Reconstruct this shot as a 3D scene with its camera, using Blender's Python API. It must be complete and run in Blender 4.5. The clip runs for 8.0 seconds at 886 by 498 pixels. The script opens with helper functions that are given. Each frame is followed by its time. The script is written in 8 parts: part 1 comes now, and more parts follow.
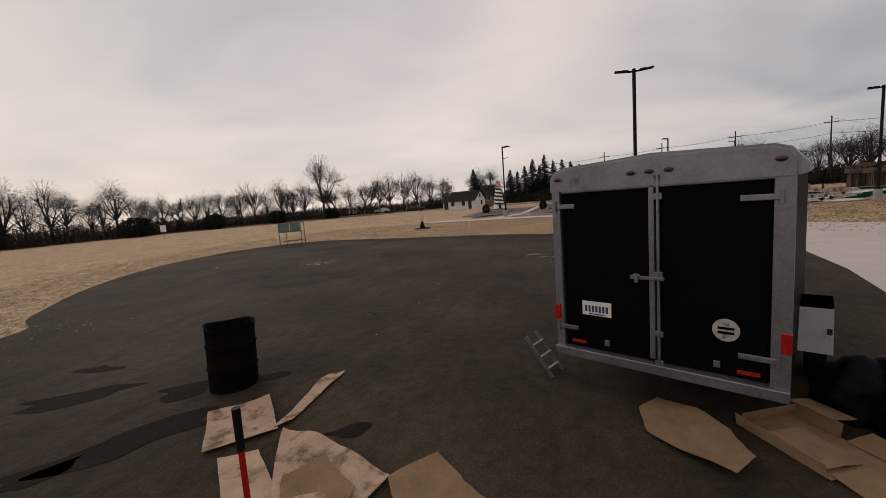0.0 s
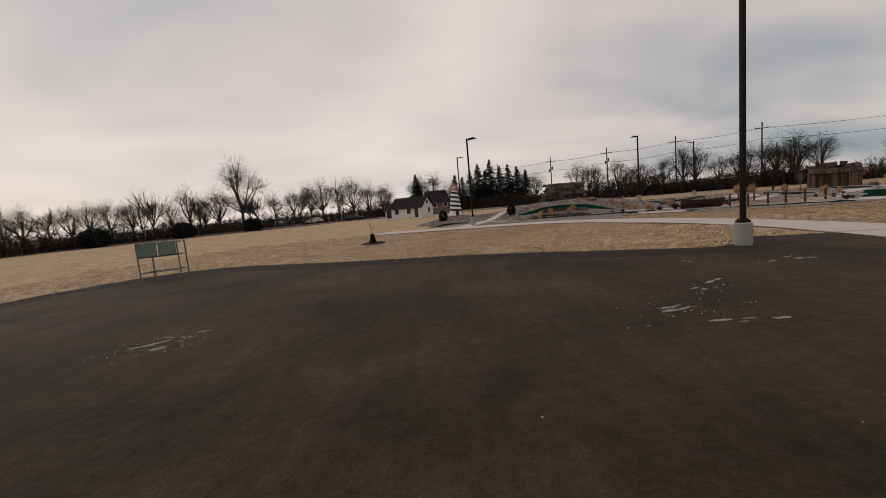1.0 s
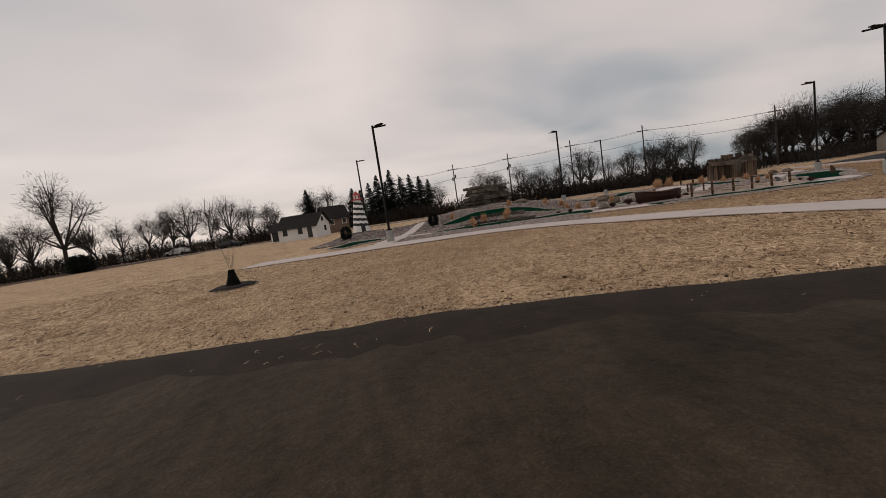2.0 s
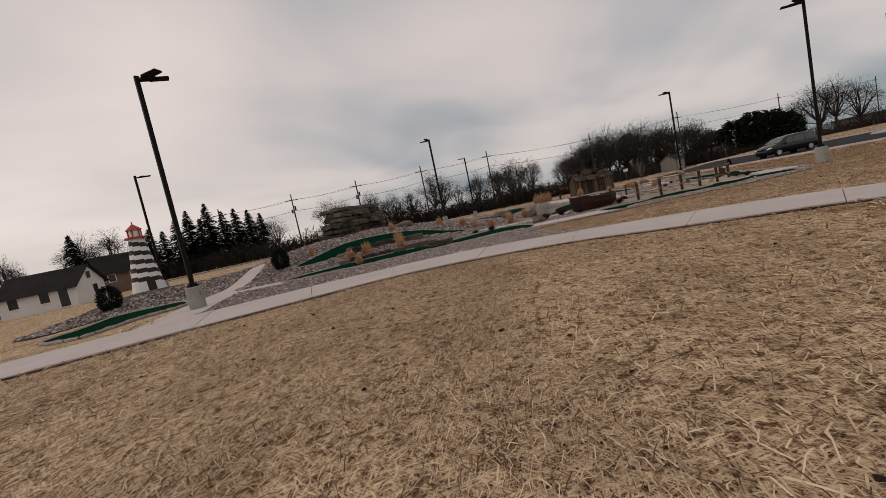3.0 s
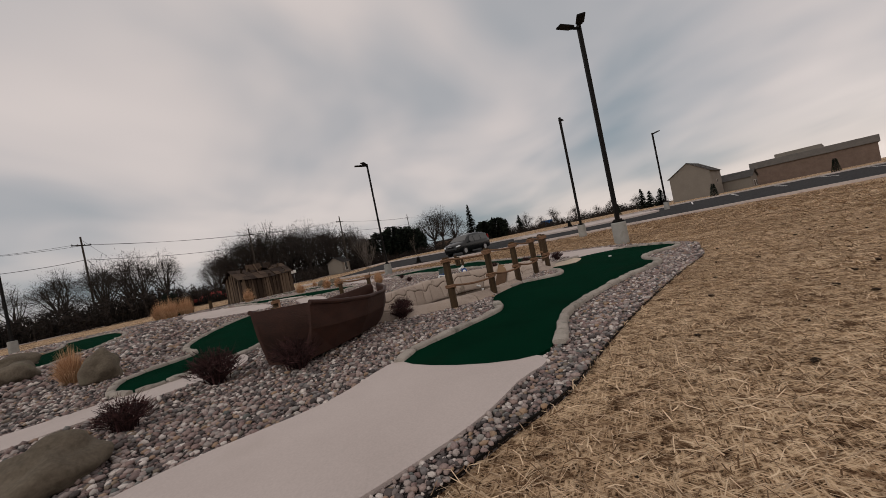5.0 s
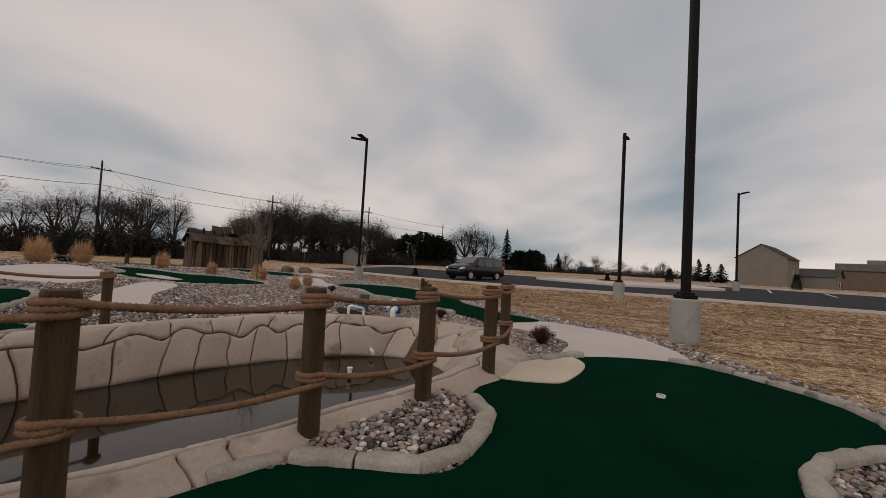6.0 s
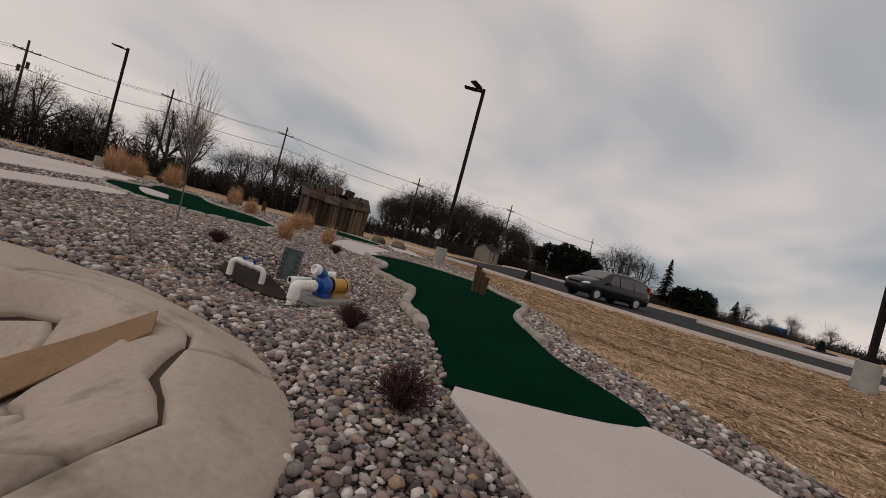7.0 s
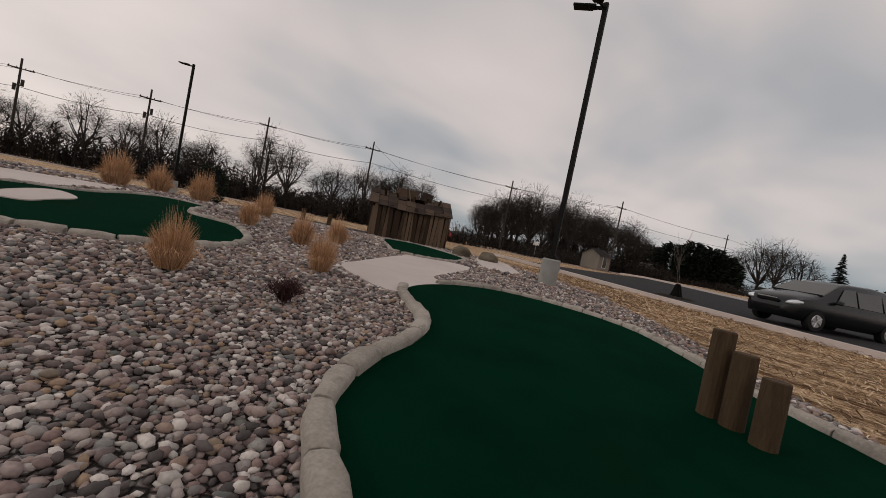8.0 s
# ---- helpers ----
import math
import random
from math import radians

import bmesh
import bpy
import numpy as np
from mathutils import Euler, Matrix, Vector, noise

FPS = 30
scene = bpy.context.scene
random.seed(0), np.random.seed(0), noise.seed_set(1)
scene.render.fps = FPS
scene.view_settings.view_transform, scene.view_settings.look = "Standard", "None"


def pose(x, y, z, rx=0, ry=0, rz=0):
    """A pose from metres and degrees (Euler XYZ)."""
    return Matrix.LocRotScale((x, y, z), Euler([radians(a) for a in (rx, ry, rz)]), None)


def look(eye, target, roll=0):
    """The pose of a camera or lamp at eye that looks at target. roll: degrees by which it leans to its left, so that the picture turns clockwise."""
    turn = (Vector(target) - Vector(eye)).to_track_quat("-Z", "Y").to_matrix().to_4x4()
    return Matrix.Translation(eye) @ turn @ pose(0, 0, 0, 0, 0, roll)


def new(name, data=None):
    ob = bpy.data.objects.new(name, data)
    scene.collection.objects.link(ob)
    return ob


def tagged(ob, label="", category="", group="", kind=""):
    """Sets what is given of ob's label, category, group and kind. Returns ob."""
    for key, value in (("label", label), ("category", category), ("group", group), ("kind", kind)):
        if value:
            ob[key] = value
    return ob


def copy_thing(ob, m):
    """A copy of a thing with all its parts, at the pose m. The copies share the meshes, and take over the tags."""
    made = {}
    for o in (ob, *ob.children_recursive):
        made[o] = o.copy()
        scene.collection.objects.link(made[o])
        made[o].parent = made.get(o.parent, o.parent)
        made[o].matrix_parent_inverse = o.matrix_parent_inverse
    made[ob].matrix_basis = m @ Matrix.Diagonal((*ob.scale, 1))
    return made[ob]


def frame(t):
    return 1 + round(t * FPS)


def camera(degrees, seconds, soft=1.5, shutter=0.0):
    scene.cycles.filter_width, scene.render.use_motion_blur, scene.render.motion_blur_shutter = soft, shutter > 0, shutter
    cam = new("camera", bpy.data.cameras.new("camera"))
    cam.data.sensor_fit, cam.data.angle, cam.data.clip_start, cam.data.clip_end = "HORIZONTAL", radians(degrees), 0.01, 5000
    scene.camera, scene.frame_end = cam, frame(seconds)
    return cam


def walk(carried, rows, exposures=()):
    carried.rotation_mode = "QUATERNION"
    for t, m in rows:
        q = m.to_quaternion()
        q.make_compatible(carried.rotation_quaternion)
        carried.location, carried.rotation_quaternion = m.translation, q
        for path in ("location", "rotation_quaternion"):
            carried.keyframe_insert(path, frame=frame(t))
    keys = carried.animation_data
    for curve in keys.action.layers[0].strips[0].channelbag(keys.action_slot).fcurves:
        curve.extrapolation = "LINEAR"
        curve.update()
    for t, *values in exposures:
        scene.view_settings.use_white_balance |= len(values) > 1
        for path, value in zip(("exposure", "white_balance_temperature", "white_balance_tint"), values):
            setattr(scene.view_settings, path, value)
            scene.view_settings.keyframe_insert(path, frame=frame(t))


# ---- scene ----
cam = camera(96.3, 8.0, soft=0.6)
# seconds, x, y, z, yaw, pitch, roll
PATH = [
    (0.0, 0.824, 2.041, 2.342, -0.70, -7.03, -4.47),
    (0.2, 0.657, 3.802, 2.287, -2.37, -6.50, -4.71),
    (0.4, 0.368, 5.649, 2.328, -3.50, -6.95, -4.57),
    (0.6, 0.014, 7.517, 2.343, -5.49, -7.10, -4.38),
    (0.8, -0.348, 9.440, 2.246, -7.82, -6.87, -4.62),
    (1.0, -0.454, 11.352, 2.119, -10.01, -6.52, -5.11),
    (1.2, -0.198, 13.214, 2.038, -11.98, -6.43, -5.91),
    (1.4, 0.126, 15.005, 1.992, -14.39, -6.40, -6.63),
    (1.6, 0.366, 16.759, 1.944, -17.30, -6.33, -7.29),
    (1.8, 0.530, 18.571, 1.870, -20.70, -6.21, -7.90),
    (2.0, 0.672, 20.528, 1.744, -24.58, -6.02, -8.51),
    (2.2, 0.870, 22.690, 1.555, -28.91, -5.74, -9.16),
    (2.4, 1.257, 25.044, 1.339, -33.63, -5.33, -9.89),
    (2.6, 2.068, 27.257, 1.244, -38.47, -5.02, -10.54),
    (2.8, 3.249, 29.214, 1.294, -42.98, -5.05, -11.17),
    (3.0, 4.596, 30.947, 1.396, -47.47, -5.11, -11.95),
    (3.2, 5.813, 32.617, 1.484, -53.17, -4.96, -12.45),
    (3.4, 7.173, 34.274, 1.460, -58.79, -4.96, -13.08),
    (3.6, 8.714, 35.708, 1.385, -64.50, -4.02, -13.80),
    (3.8, 10.346, 36.762, 1.341, -70.25, -3.66, -14.50),
    (4.0, 11.985, 37.421, 1.318, -76.12, -3.24, -15.06),
    (4.2, 13.533, 37.770, 1.342, -80.90, -2.92, -16.02),
    (4.4, 15.028, 37.977, 1.282, -85.89, -2.21, -15.51),
    (4.6, 16.426, 38.140, 1.214, -90.59, -1.54, -14.64),
    (4.8, 17.779, 38.055, 1.136, -94.01, -0.95, -13.44),
    (5.0, 19.087, 37.706, 1.094, -96.05, -0.25, -11.53),
    (5.2, 20.357, 37.153, 1.088, -96.89, 0.47, -9.09),
    (5.4, 21.602, 36.478, 1.100, -96.64, 1.16, -6.26),
    (5.6, 22.828, 35.772, 1.110, -95.45, 1.73, -3.17),
    (5.8, 24.042, 35.120, 1.106, -93.46, 2.11, 0.03),
    (6.0, 25.227, 34.560, 1.090, -90.86, 2.25, 3.24),
    (6.2, 26.349, 34.062, 1.076, -87.71, 2.02, 6.29),
    (6.4, 27.404, 33.623, 1.025, -83.70, 1.74, 9.10),
    (6.6, 28.510, 33.246, 0.943, -79.35, 1.07, 11.72),
    (6.8, 29.685, 32.974, 0.848, -74.87, 0.58, 13.41),
    (7.0, 30.868, 32.870, 0.763, -70.16, -0.28, 14.89),
    (7.2, 32.012, 32.914, 0.741, -65.52, -1.01, 14.38),
    (7.4, 33.130, 33.222, 0.756, -62.26, -1.53, 14.39),
    (7.6, 34.270, 33.729, 0.770, -59.47, -1.82, 14.12),
    (7.8, 35.335, 34.354, 0.787, -57.36, -1.90, 12.62),
    (8.0, 36.220, 35.164, 0.812, -56.27, -2.17, 11.47),
]
walk(cam, [(t, pose(x, y, z, 90 + pitch, 0, yaw) @ pose(0, 0, 0, 0, 0, roll)) for t, x, y, z, yaw, pitch, roll in PATH])

# ---- world and light ----
SUN_AZ, SUN_EL = 320.0, 28.0
world = bpy.data.worlds.new("overcast_sky")
scene.world = world
world.use_nodes = True
wn, wl = world.node_tree.nodes, world.node_tree.links
wn.clear()


def wnode(kind, **values):
    n = wn.new(kind)
    for k, v in values.items():
        n.inputs[k].default_value = v
    return n


def wmath(op, a, b=None):
    n = wn.new("ShaderNodeMath")
    n.operation = op
    for i, v in enumerate((a, b)):
        if v is None:
            continue
        if isinstance(v, (int, float)):
            n.inputs[i].default_value = v
        else:
            wl.new(v, n.inputs[i])
    return n.outputs[0]


sky = wn.new("ShaderNodeTexSky")
sky.sky_type, sky.sun_disc = "NISHITA", False
sky.sun_elevation, sky.sun_rotation = radians(SUN_EL), radians(SUN_AZ)
tc = wn.new("ShaderNodeTexCoord")
sep = wn.new("ShaderNodeSeparateXYZ")
wl.new(tc.outputs["Generated"], sep.inputs[0])
up = wmath("MAXIMUM", sep.outputs[2], 0.0)
lift = wmath("ADD", up, 0.22)
flat = wn.new("ShaderNodeCombineXYZ")
wl.new(wmath("DIVIDE", sep.outputs[0], lift), flat.inputs[0])
wl.new(wmath("DIVIDE", sep.outputs[1], lift), flat.inputs[1])
cloud_a = wnode("ShaderNodeTexNoise", Scale=0.5, Detail=3.0, Roughness=0.45, Distortion=0.5)
cloud_b = wnode("ShaderNodeTexNoise", Scale=1.3, Detail=3.0, Roughness=0.45, Distortion=0.4)
shift = wn.new("ShaderNodeMapping")
shift.inputs["Location"].default_value = (3.1, 1.7, 0.0)
shift.inputs["Rotation"].default_value = (0, 0, radians(28))
shift.inputs["Scale"].default_value = (0.75, 1.0, 1.0)
wl.new(flat.outputs[0], shift.inputs[0])
wl.new(shift.outputs[0], cloud_a.inputs["Vector"])
wl.new(shift.outputs[0], cloud_b.inputs["Vector"])
thick = wmath("ADD", wmath("MULTIPLY", cloud_a.outputs[0], 0.65), wmath("MULTIPLY", cloud_b.outputs[0], 0.35))
# the overcast thins towards the hidden sun and thickens low in the north-east
toward = wn.new("ShaderNodeVectorMath")
toward.operation = "DOT_PRODUCT"
wl.new(tc.outputs["Generated"], toward.inputs[0])
toward.inputs[1].default_value = (math.sin(radians(60)), math.cos(radians(60)), -0.25)
bank = wmath("MULTIPLY", wmath("MAXIMUM", wmath("SUBTRACT", toward.outputs["Value"], 0.55), 0.0), 0.3)
grey = wn.new("ShaderNodeVectorMath")
grey.operation = "DOT_PRODUCT"
wl.new(tc.outputs["Generated"], grey.inputs[0])
grey.inputs[1].default_value = (math.sin(radians(116)) * 0.95, math.cos(radians(116)) * 0.95, 0.3)
heavy = wmath("MULTIPLY", wmath("MAXIMUM", wmath("SUBTRACT", grey.outputs["Value"], 0.84), 0.0), 0.6)
glow = wn.new("ShaderNodeVectorMath")
glow.operation = "DOT_PRODUCT"
wl.new(tc.outputs["Generated"], glow.inputs[0])
glow.inputs[1].default_value = (math.sin(radians(-8)) * 0.94, math.cos(radians(-8)) * 0.94, 0.34)
thin = wmath("MULTIPLY", wmath("MAXIMUM", wmath("SUBTRACT", glow.outputs["Value"], 0.82), 0.0), 0.5)
thick = wmath("ADD", wmath("SUBTRACT", wmath("SUBTRACT", thick, bank), heavy), thin)
ramp = wn.new("ShaderNodeValToRGB")
ramp.color_ramp.elements[0].position, ramp.color_ramp.elements[0].color = 0.28, (0.27, 0.31, 0.34, 1)
ramp.color_ramp.elements[1].position, ramp.color_ramp.elements[1].color = 0.66, (0.86, 0.75, 0.7, 1)
for p, c in ((0.38, (0.46, 0.445, 0.45)), (0.46, (0.63, 0.565, 0.54)), (0.55, (0.74, 0.65, 0.61))):
    ramp.color_ramp.elements.new(p).color = (*c, 1)
wl.new(thick, ramp.inputs[0])
sky_bg = wnode("ShaderNodeBackground", Strength=0.1)
wl.new(sky.outputs[0], sky_bg.inputs["Color"])
cloud_bg = wnode("ShaderNodeBackground", Strength=1.0)
wl.new(ramp.outputs[0], cloud_bg.inputs["Color"])
cover = wnode("ShaderNodeMixShader", Fac=0.93)
wl.new(sky_bg.outputs[0], cover.inputs[1])
wl.new(cloud_bg.outputs[0], cover.inputs[2])
wout = wn.new("ShaderNodeOutputWorld")
wl.new(cover.outputs[0], wout.inputs["Surface"])

sun_data = bpy.data.lights.new("sun", "SUN")
sun_data.energy, sun_data.angle, sun_data.color = 0.6, radians(25), (1.0, 0.94, 0.88)
sun = new("sun", sun_data)
az, el = radians(SUN_AZ), radians(SUN_EL)
sun.matrix_world = look((0, 0, 60), (-math.sin(az) * 10, -math.cos(az) * 10, 60 - 10 * math.tan(el)))
scene.view_settings.exposure = 0.0


# ---- materials ----
def material(name, dark, light, scale=3.0, fine=40.0, rough=0.9, metal=0.0, bump=0.2, bump_scale=None, detail=6.0, spread=0.2,
             island=0.0, each=0.0, stain=None, stain_scale=0.4, stain_at=0.6, spec=0.3, stretch=(1, 1, 1), generated=False):
    """A procedural surface: two colours mixed by coarse and fine grain, with relief, stains and piece-by-piece shifts."""
    m = bpy.data.materials.new(name)
    m.use_nodes = True
    t = m.node_tree
    nd, ln = t.nodes, t.links
    bsdf = nd["Principled BSDF"]
    co = nd.new("ShaderNodeTexCoord")
    mp = nd.new("ShaderNodeMapping")
    mp.inputs["Scale"].default_value = stretch
    if generated:
        ln.new(co.outputs["Object"], mp.inputs[0])
    else:
        geo = nd.new("ShaderNodeNewGeometry")
        ln.new(geo.outputs["Position"], mp.inputs[0])

    def grain(s, d=detail):
        n = nd.new("ShaderNodeTexNoise")
        n.inputs["Scale"].default_value, n.inputs["Detail"].default_value, n.inputs["Roughness"].default_value = s, d, 0.6
        ln.new(mp.outputs[0], n.inputs["Vector"])
        return n.outputs[0]

    def calc(op, a, b):
        n = nd.new("ShaderNodeMath")
        n.operation = op
        for i, v in enumerate((a, b)):
            if isinstance(v, (int, float)):
                n.inputs[i].default_value = v
            else:
                ln.new(v, n.inputs[i])
        return n.outputs[0]

    coarse, thin = grain(scale), grain(fine)
    f = calc("ADD", calc("MULTIPLY", coarse, 0.55), calc("MULTIPLY", thin, 0.45))
    if island:
        gi = nd.new("ShaderNodeNewGeometry")
        f = calc("ADD", f, calc("MULTIPLY", calc("SUBTRACT", gi.outputs["Random Per Island"], 0.5), island))
    if each:
        oi = nd.new("ShaderNodeObjectInfo")
        f = calc("ADD", f, calc("MULTIPLY", calc("SUBTRACT", oi.outputs["Random"], 0.5), each))
    r = nd.new("ShaderNodeValToRGB")
    r.color_ramp.elements[0].position, r.color_ramp.elements[0].color = 0.5 - spread, (*dark, 1)
    r.color_ramp.elements[1].position, r.color_ramp.elements[1].color = 0.5 + spread, (*light, 1)
    ln.new(f, r.inputs[0])
    colour = r.outputs[0]
    if stain:
        s = grain(stain_scale, 5.0)
        sr = nd.new("ShaderNodeValToRGB")
        sr.color_ramp.elements[0].position, sr.color_ramp.elements[1].position = stain_at, stain_at + 0.14
        ln.new(s, sr.inputs[0])
        mx = nd.new("ShaderNodeMix")
        mx.data_type = "RGBA"
        ln.new(sr.outputs[0], mx.inputs["Factor"])
        ln.new(colour, mx.inputs["A"])
        mx.inputs["B"].default_value = (*stain, 1)
        colour = mx.outputs["Result"]
    ln.new(colour, bsdf.inputs["Base Color"])
    bsdf.inputs["Metallic"].default_value = metal
    bsdf.inputs["Specular IOR Level"].default_value = spec
    ln.new(calc("ADD", calc("MULTIPLY", thin, 0.2), rough - 0.1), bsdf.inputs["Roughness"])
    if bump:
        bp = nd.new("ShaderNodeBump")
        bp.inputs["Strength"].default_value, bp.inputs["Distance"].default_value = bump, 0.02
        ln.new(grain(bump_scale) if bump_scale else thin, bp.inputs["Height"])
        ln.new(bp.outputs[0], bsdf.inputs["Normal"])
    return m


def straw_ground():
    """Matted stalks: two crossing sets of fine strands over brown gaps, worn in patches."""
    m = bpy.data.materials.new("dry_straw_ground")
    m.use_nodes = True
    nd, ln = m.node_tree.nodes, m.node_tree.links
    bsdf, geo = nd["Principled BSDF"], nd.new("ShaderNodeNewGeometry")

    def noise_at(vec, scale, detail=3.0, rough=0.55, warp=0.0):
        n = nd.new("ShaderNodeTexNoise")
        for k, v in (("Scale", scale), ("Detail", detail), ("Roughness", rough), ("Distortion", warp)):
            n.inputs[k].default_value = v
        ln.new(vec, n.inputs["Vector"])
        return n.outputs[0]

    def ramp(val, stops):
        r = nd.new("ShaderNodeValToRGB")
        e = r.color_ramp.elements
        e[0].position, e[0].color = stops[0][0], (*stops[0][1], 1)
        e[1].position, e[1].color = stops[-1][0], (*stops[-1][1], 1)
        for p, c in stops[1:-1]:
            e.new(p).color = (*c, 1)
        ln.new(val, r.inputs[0])
        return r.outputs[0]

    strands = []
    for turn, thin in ((0.5, 1.0), (-0.55, 0.85), (1.6, 0.92)):
        mp = nd.new("ShaderNodeMapping")
        mp.vector_type = "TEXTURE"
        mp.inputs["Rotation"].default_value = (0, 0, turn)
        mp.inputs["Scale"].default_value = (0.075 / thin, 0.0125 / thin, 0.1)
        ln.new(geo.outputs["Position"], mp.inputs["Vector"])
        strands.append(noise_at(mp.outputs[0], 1.0, 2.0, 0.6, 0.5))
    top = nd.new("ShaderNodeMath")
    top.operation = "MAXIMUM"
    ln.new(strands[0], top.inputs[0])
    ln.new(strands[1], top.inputs[1])
    both = nd.new("ShaderNodeMath")
    both.operation = "MAXIMUM"
    ln.new(top.outputs[0], both.inputs[0])
    ln.new(strands[2], both.inputs[1])
    col = ramp(both.outputs[0], [(0.45, (0.055, 0.033, 0.018)), (0.525, (0.325, 0.218, 0.128)), (0.6, (0.62, 0.463, 0.3)), (0.71, (0.79, 0.625, 0.43))])
    patch = ramp(noise_at(geo.outputs["Position"], 0.55, 6.0, 0.62), [(0.33, (0.68, 0.63, 0.59)), (0.46, (0.96, 0.95, 0.94)), (0.62, (1.08, 1.08, 1.08))])
    small = ramp(noise_at(geo.outputs["Position"], 8.5, 5.0, 0.65), [(0.37, (0.3, 0.25, 0.22)), (0.47, (0.97, 0.96, 0.95)), (0.7, (1.05, 1.05, 1.05))])
    mp = nd.new("ShaderNodeMapping")
    mp.vector_type = "TEXTURE"
    mp.inputs["Rotation"].default_value = (0, 0, 1.14)
    mp.inputs["Scale"].default_value = (6.0, 0.42, 1)
    ln.new(geo.outputs["Position"], mp.inputs["Vector"])
    ruts = ramp(noise_at(mp.outputs[0], 1.0, 5.0, 0.68, 0.4), [(0.38, (0.27, 0.2, 0.16)), (0.5, (0.92, 0.9, 0.88)), (0.68, (1.2, 1.2, 1.2))])
    across = nd.new("ShaderNodeVectorMath")
    across.operation = "DOT_PRODUCT"
    across.inputs[1].default_value = (0.909, -0.416, 0)
    ln.new(geo.outputs["Position"], across.inputs[0])
    rows = nd.new("ShaderNodeMapRange")
    for k, v in (("From Min", 6.0), ("From Max", 20.0), ("To Min", 0.12), ("To Max", 1.0)):
        rows.inputs[k].default_value = v
    ln.new(across.outputs["Value"], rows.inputs["Value"])
    for other in (patch, small, ruts):
        mix = nd.new("ShaderNodeMix")
        mix.data_type, mix.blend_type = "RGBA", "MULTIPLY"
        mix.inputs["Factor"].default_value = 1.0
        if other == ruts:
            ln.new(rows.outputs[0], mix.inputs["Factor"])
        ln.new(col, mix.inputs["A"])
        ln.new(other, mix.inputs["B"])
        col = mix.outputs["Result"]
    ln.new(col, bsdf.inputs["Base Color"])
    bsdf.inputs["Roughness"].default_value = 1.0
    bsdf.inputs["Specular IOR Level"].default_value = 0.1
    bp = nd.new("ShaderNodeBump")
    bp.inputs["Strength"].default_value, bp.inputs["Distance"].default_value = 0.8, 0.02
    ln.new(both.outputs[0], bp.inputs["Height"])
    ln.new(bp.outputs[0], bsdf.inputs["Normal"])
    return m


STRAW = straw_ground()
def dirt_ground():
    """Packed dirt: broad damp patches, curved tyre streaks, and pressed-in fine gravel."""
    m = bpy.data.materials.new("compacted_dirt")
    m.use_nodes = True
    nd, ln = m.node_tree.nodes, m.node_tree.links
    bsdf, geo = nd["Principled BSDF"], nd.new("ShaderNodeNewGeometry")

    def tex(scale, detail, rough=0.55, warp=0.0, stretch=None, turn=0.0):
        n = nd.new("ShaderNodeTexNoise")
        for k, v in (("Scale", scale), ("Detail", detail), ("Roughness", rough), ("Distortion", warp)):
            n.inputs[k].default_value = v
        src = geo.outputs["Position"]
        if stretch:
            mp = nd.new("ShaderNodeMapping")
            mp.vector_type = "TEXTURE"
            mp.inputs["Rotation"].default_value = (0, 0, turn)
            mp.inputs["Scale"].default_value = stretch
            ln.new(src, mp.inputs["Vector"])
            src = mp.outputs[0]
        ln.new(src, n.inputs["Vector"])
        return n.outputs[0]

    def ramp(val, *stops):
        r = nd.new("ShaderNodeValToRGB")
        e = r.color_ramp.elements
        e[0].position, e[0].color = stops[0][0], (*stops[0][1], 1)
        e[1].position, e[1].color = stops[-1][0], (*stops[-1][1], 1)
        for p, c in stops[1:-1]:
            e.new(p).color = (*c, 1)
        ln.new(val, r.inputs[0])
        return r.outputs[0]

    streak = tex(1.0, 5, 0.6, 0.8, (1.6, 0.4, 1), 1.35)
    grit = tex(42, 4, 0.7)
    lumps = tex(5, 6, 0.65)
    col = ramp(tex(0.28, 5, 0.6), (0.32, (0.021, 0.0148, 0.0092)), (0.5, (0.044, 0.0325, 0.0212)), (0.68, (0.064, 0.0485, 0.034)))
    for other in (ramp(streak, (0.34, (0.8, 0.79, 0.78)), (0.5, (1, 1, 1)), (0.68, (1.12, 1.11, 1.1))), ramp(grit, (0.35, (0.7, 0.7, 0.7)), (0.55, (1, 1, 1)), (0.72, (1.7, 1.65, 1.6))), ramp(lumps, (0.3, (0.72, 0.7, 0.68)), (0.6, (1.08, 1.08, 1.08)))):
        mix = nd.new("ShaderNodeMix")
        mix.data_type, mix.blend_type = "RGBA", "MULTIPLY"
        mix.inputs["Factor"].default_value = 1.0
        ln.new(col, mix.inputs["A"])
        ln.new(other, mix.inputs["B"])
        col = mix.outputs["Result"]
    ln.new(col, bsdf.inputs["Base Color"])
    bsdf.inputs["Roughness"].default_value = 0.95
    bsdf.inputs["Specular IOR Level"].default_value = 0.2
    normal = None
    for h, st, di in ((streak, 0.3, 0.05), (lumps, 0.8, 0.05), (grit, 0.5, 0.008)):
        bp = nd.new("ShaderNodeBump")
        bp.inputs["Strength"].default_value, bp.inputs["Distance"].default_value = st, di
        ln.new(h, bp.inputs["Height"])
        if normal:
            ln.new(normal, bp.inputs["Normal"])
        normal = bp.outputs[0]
    ln.new(normal, bsdf.inputs["Normal"])
    return m


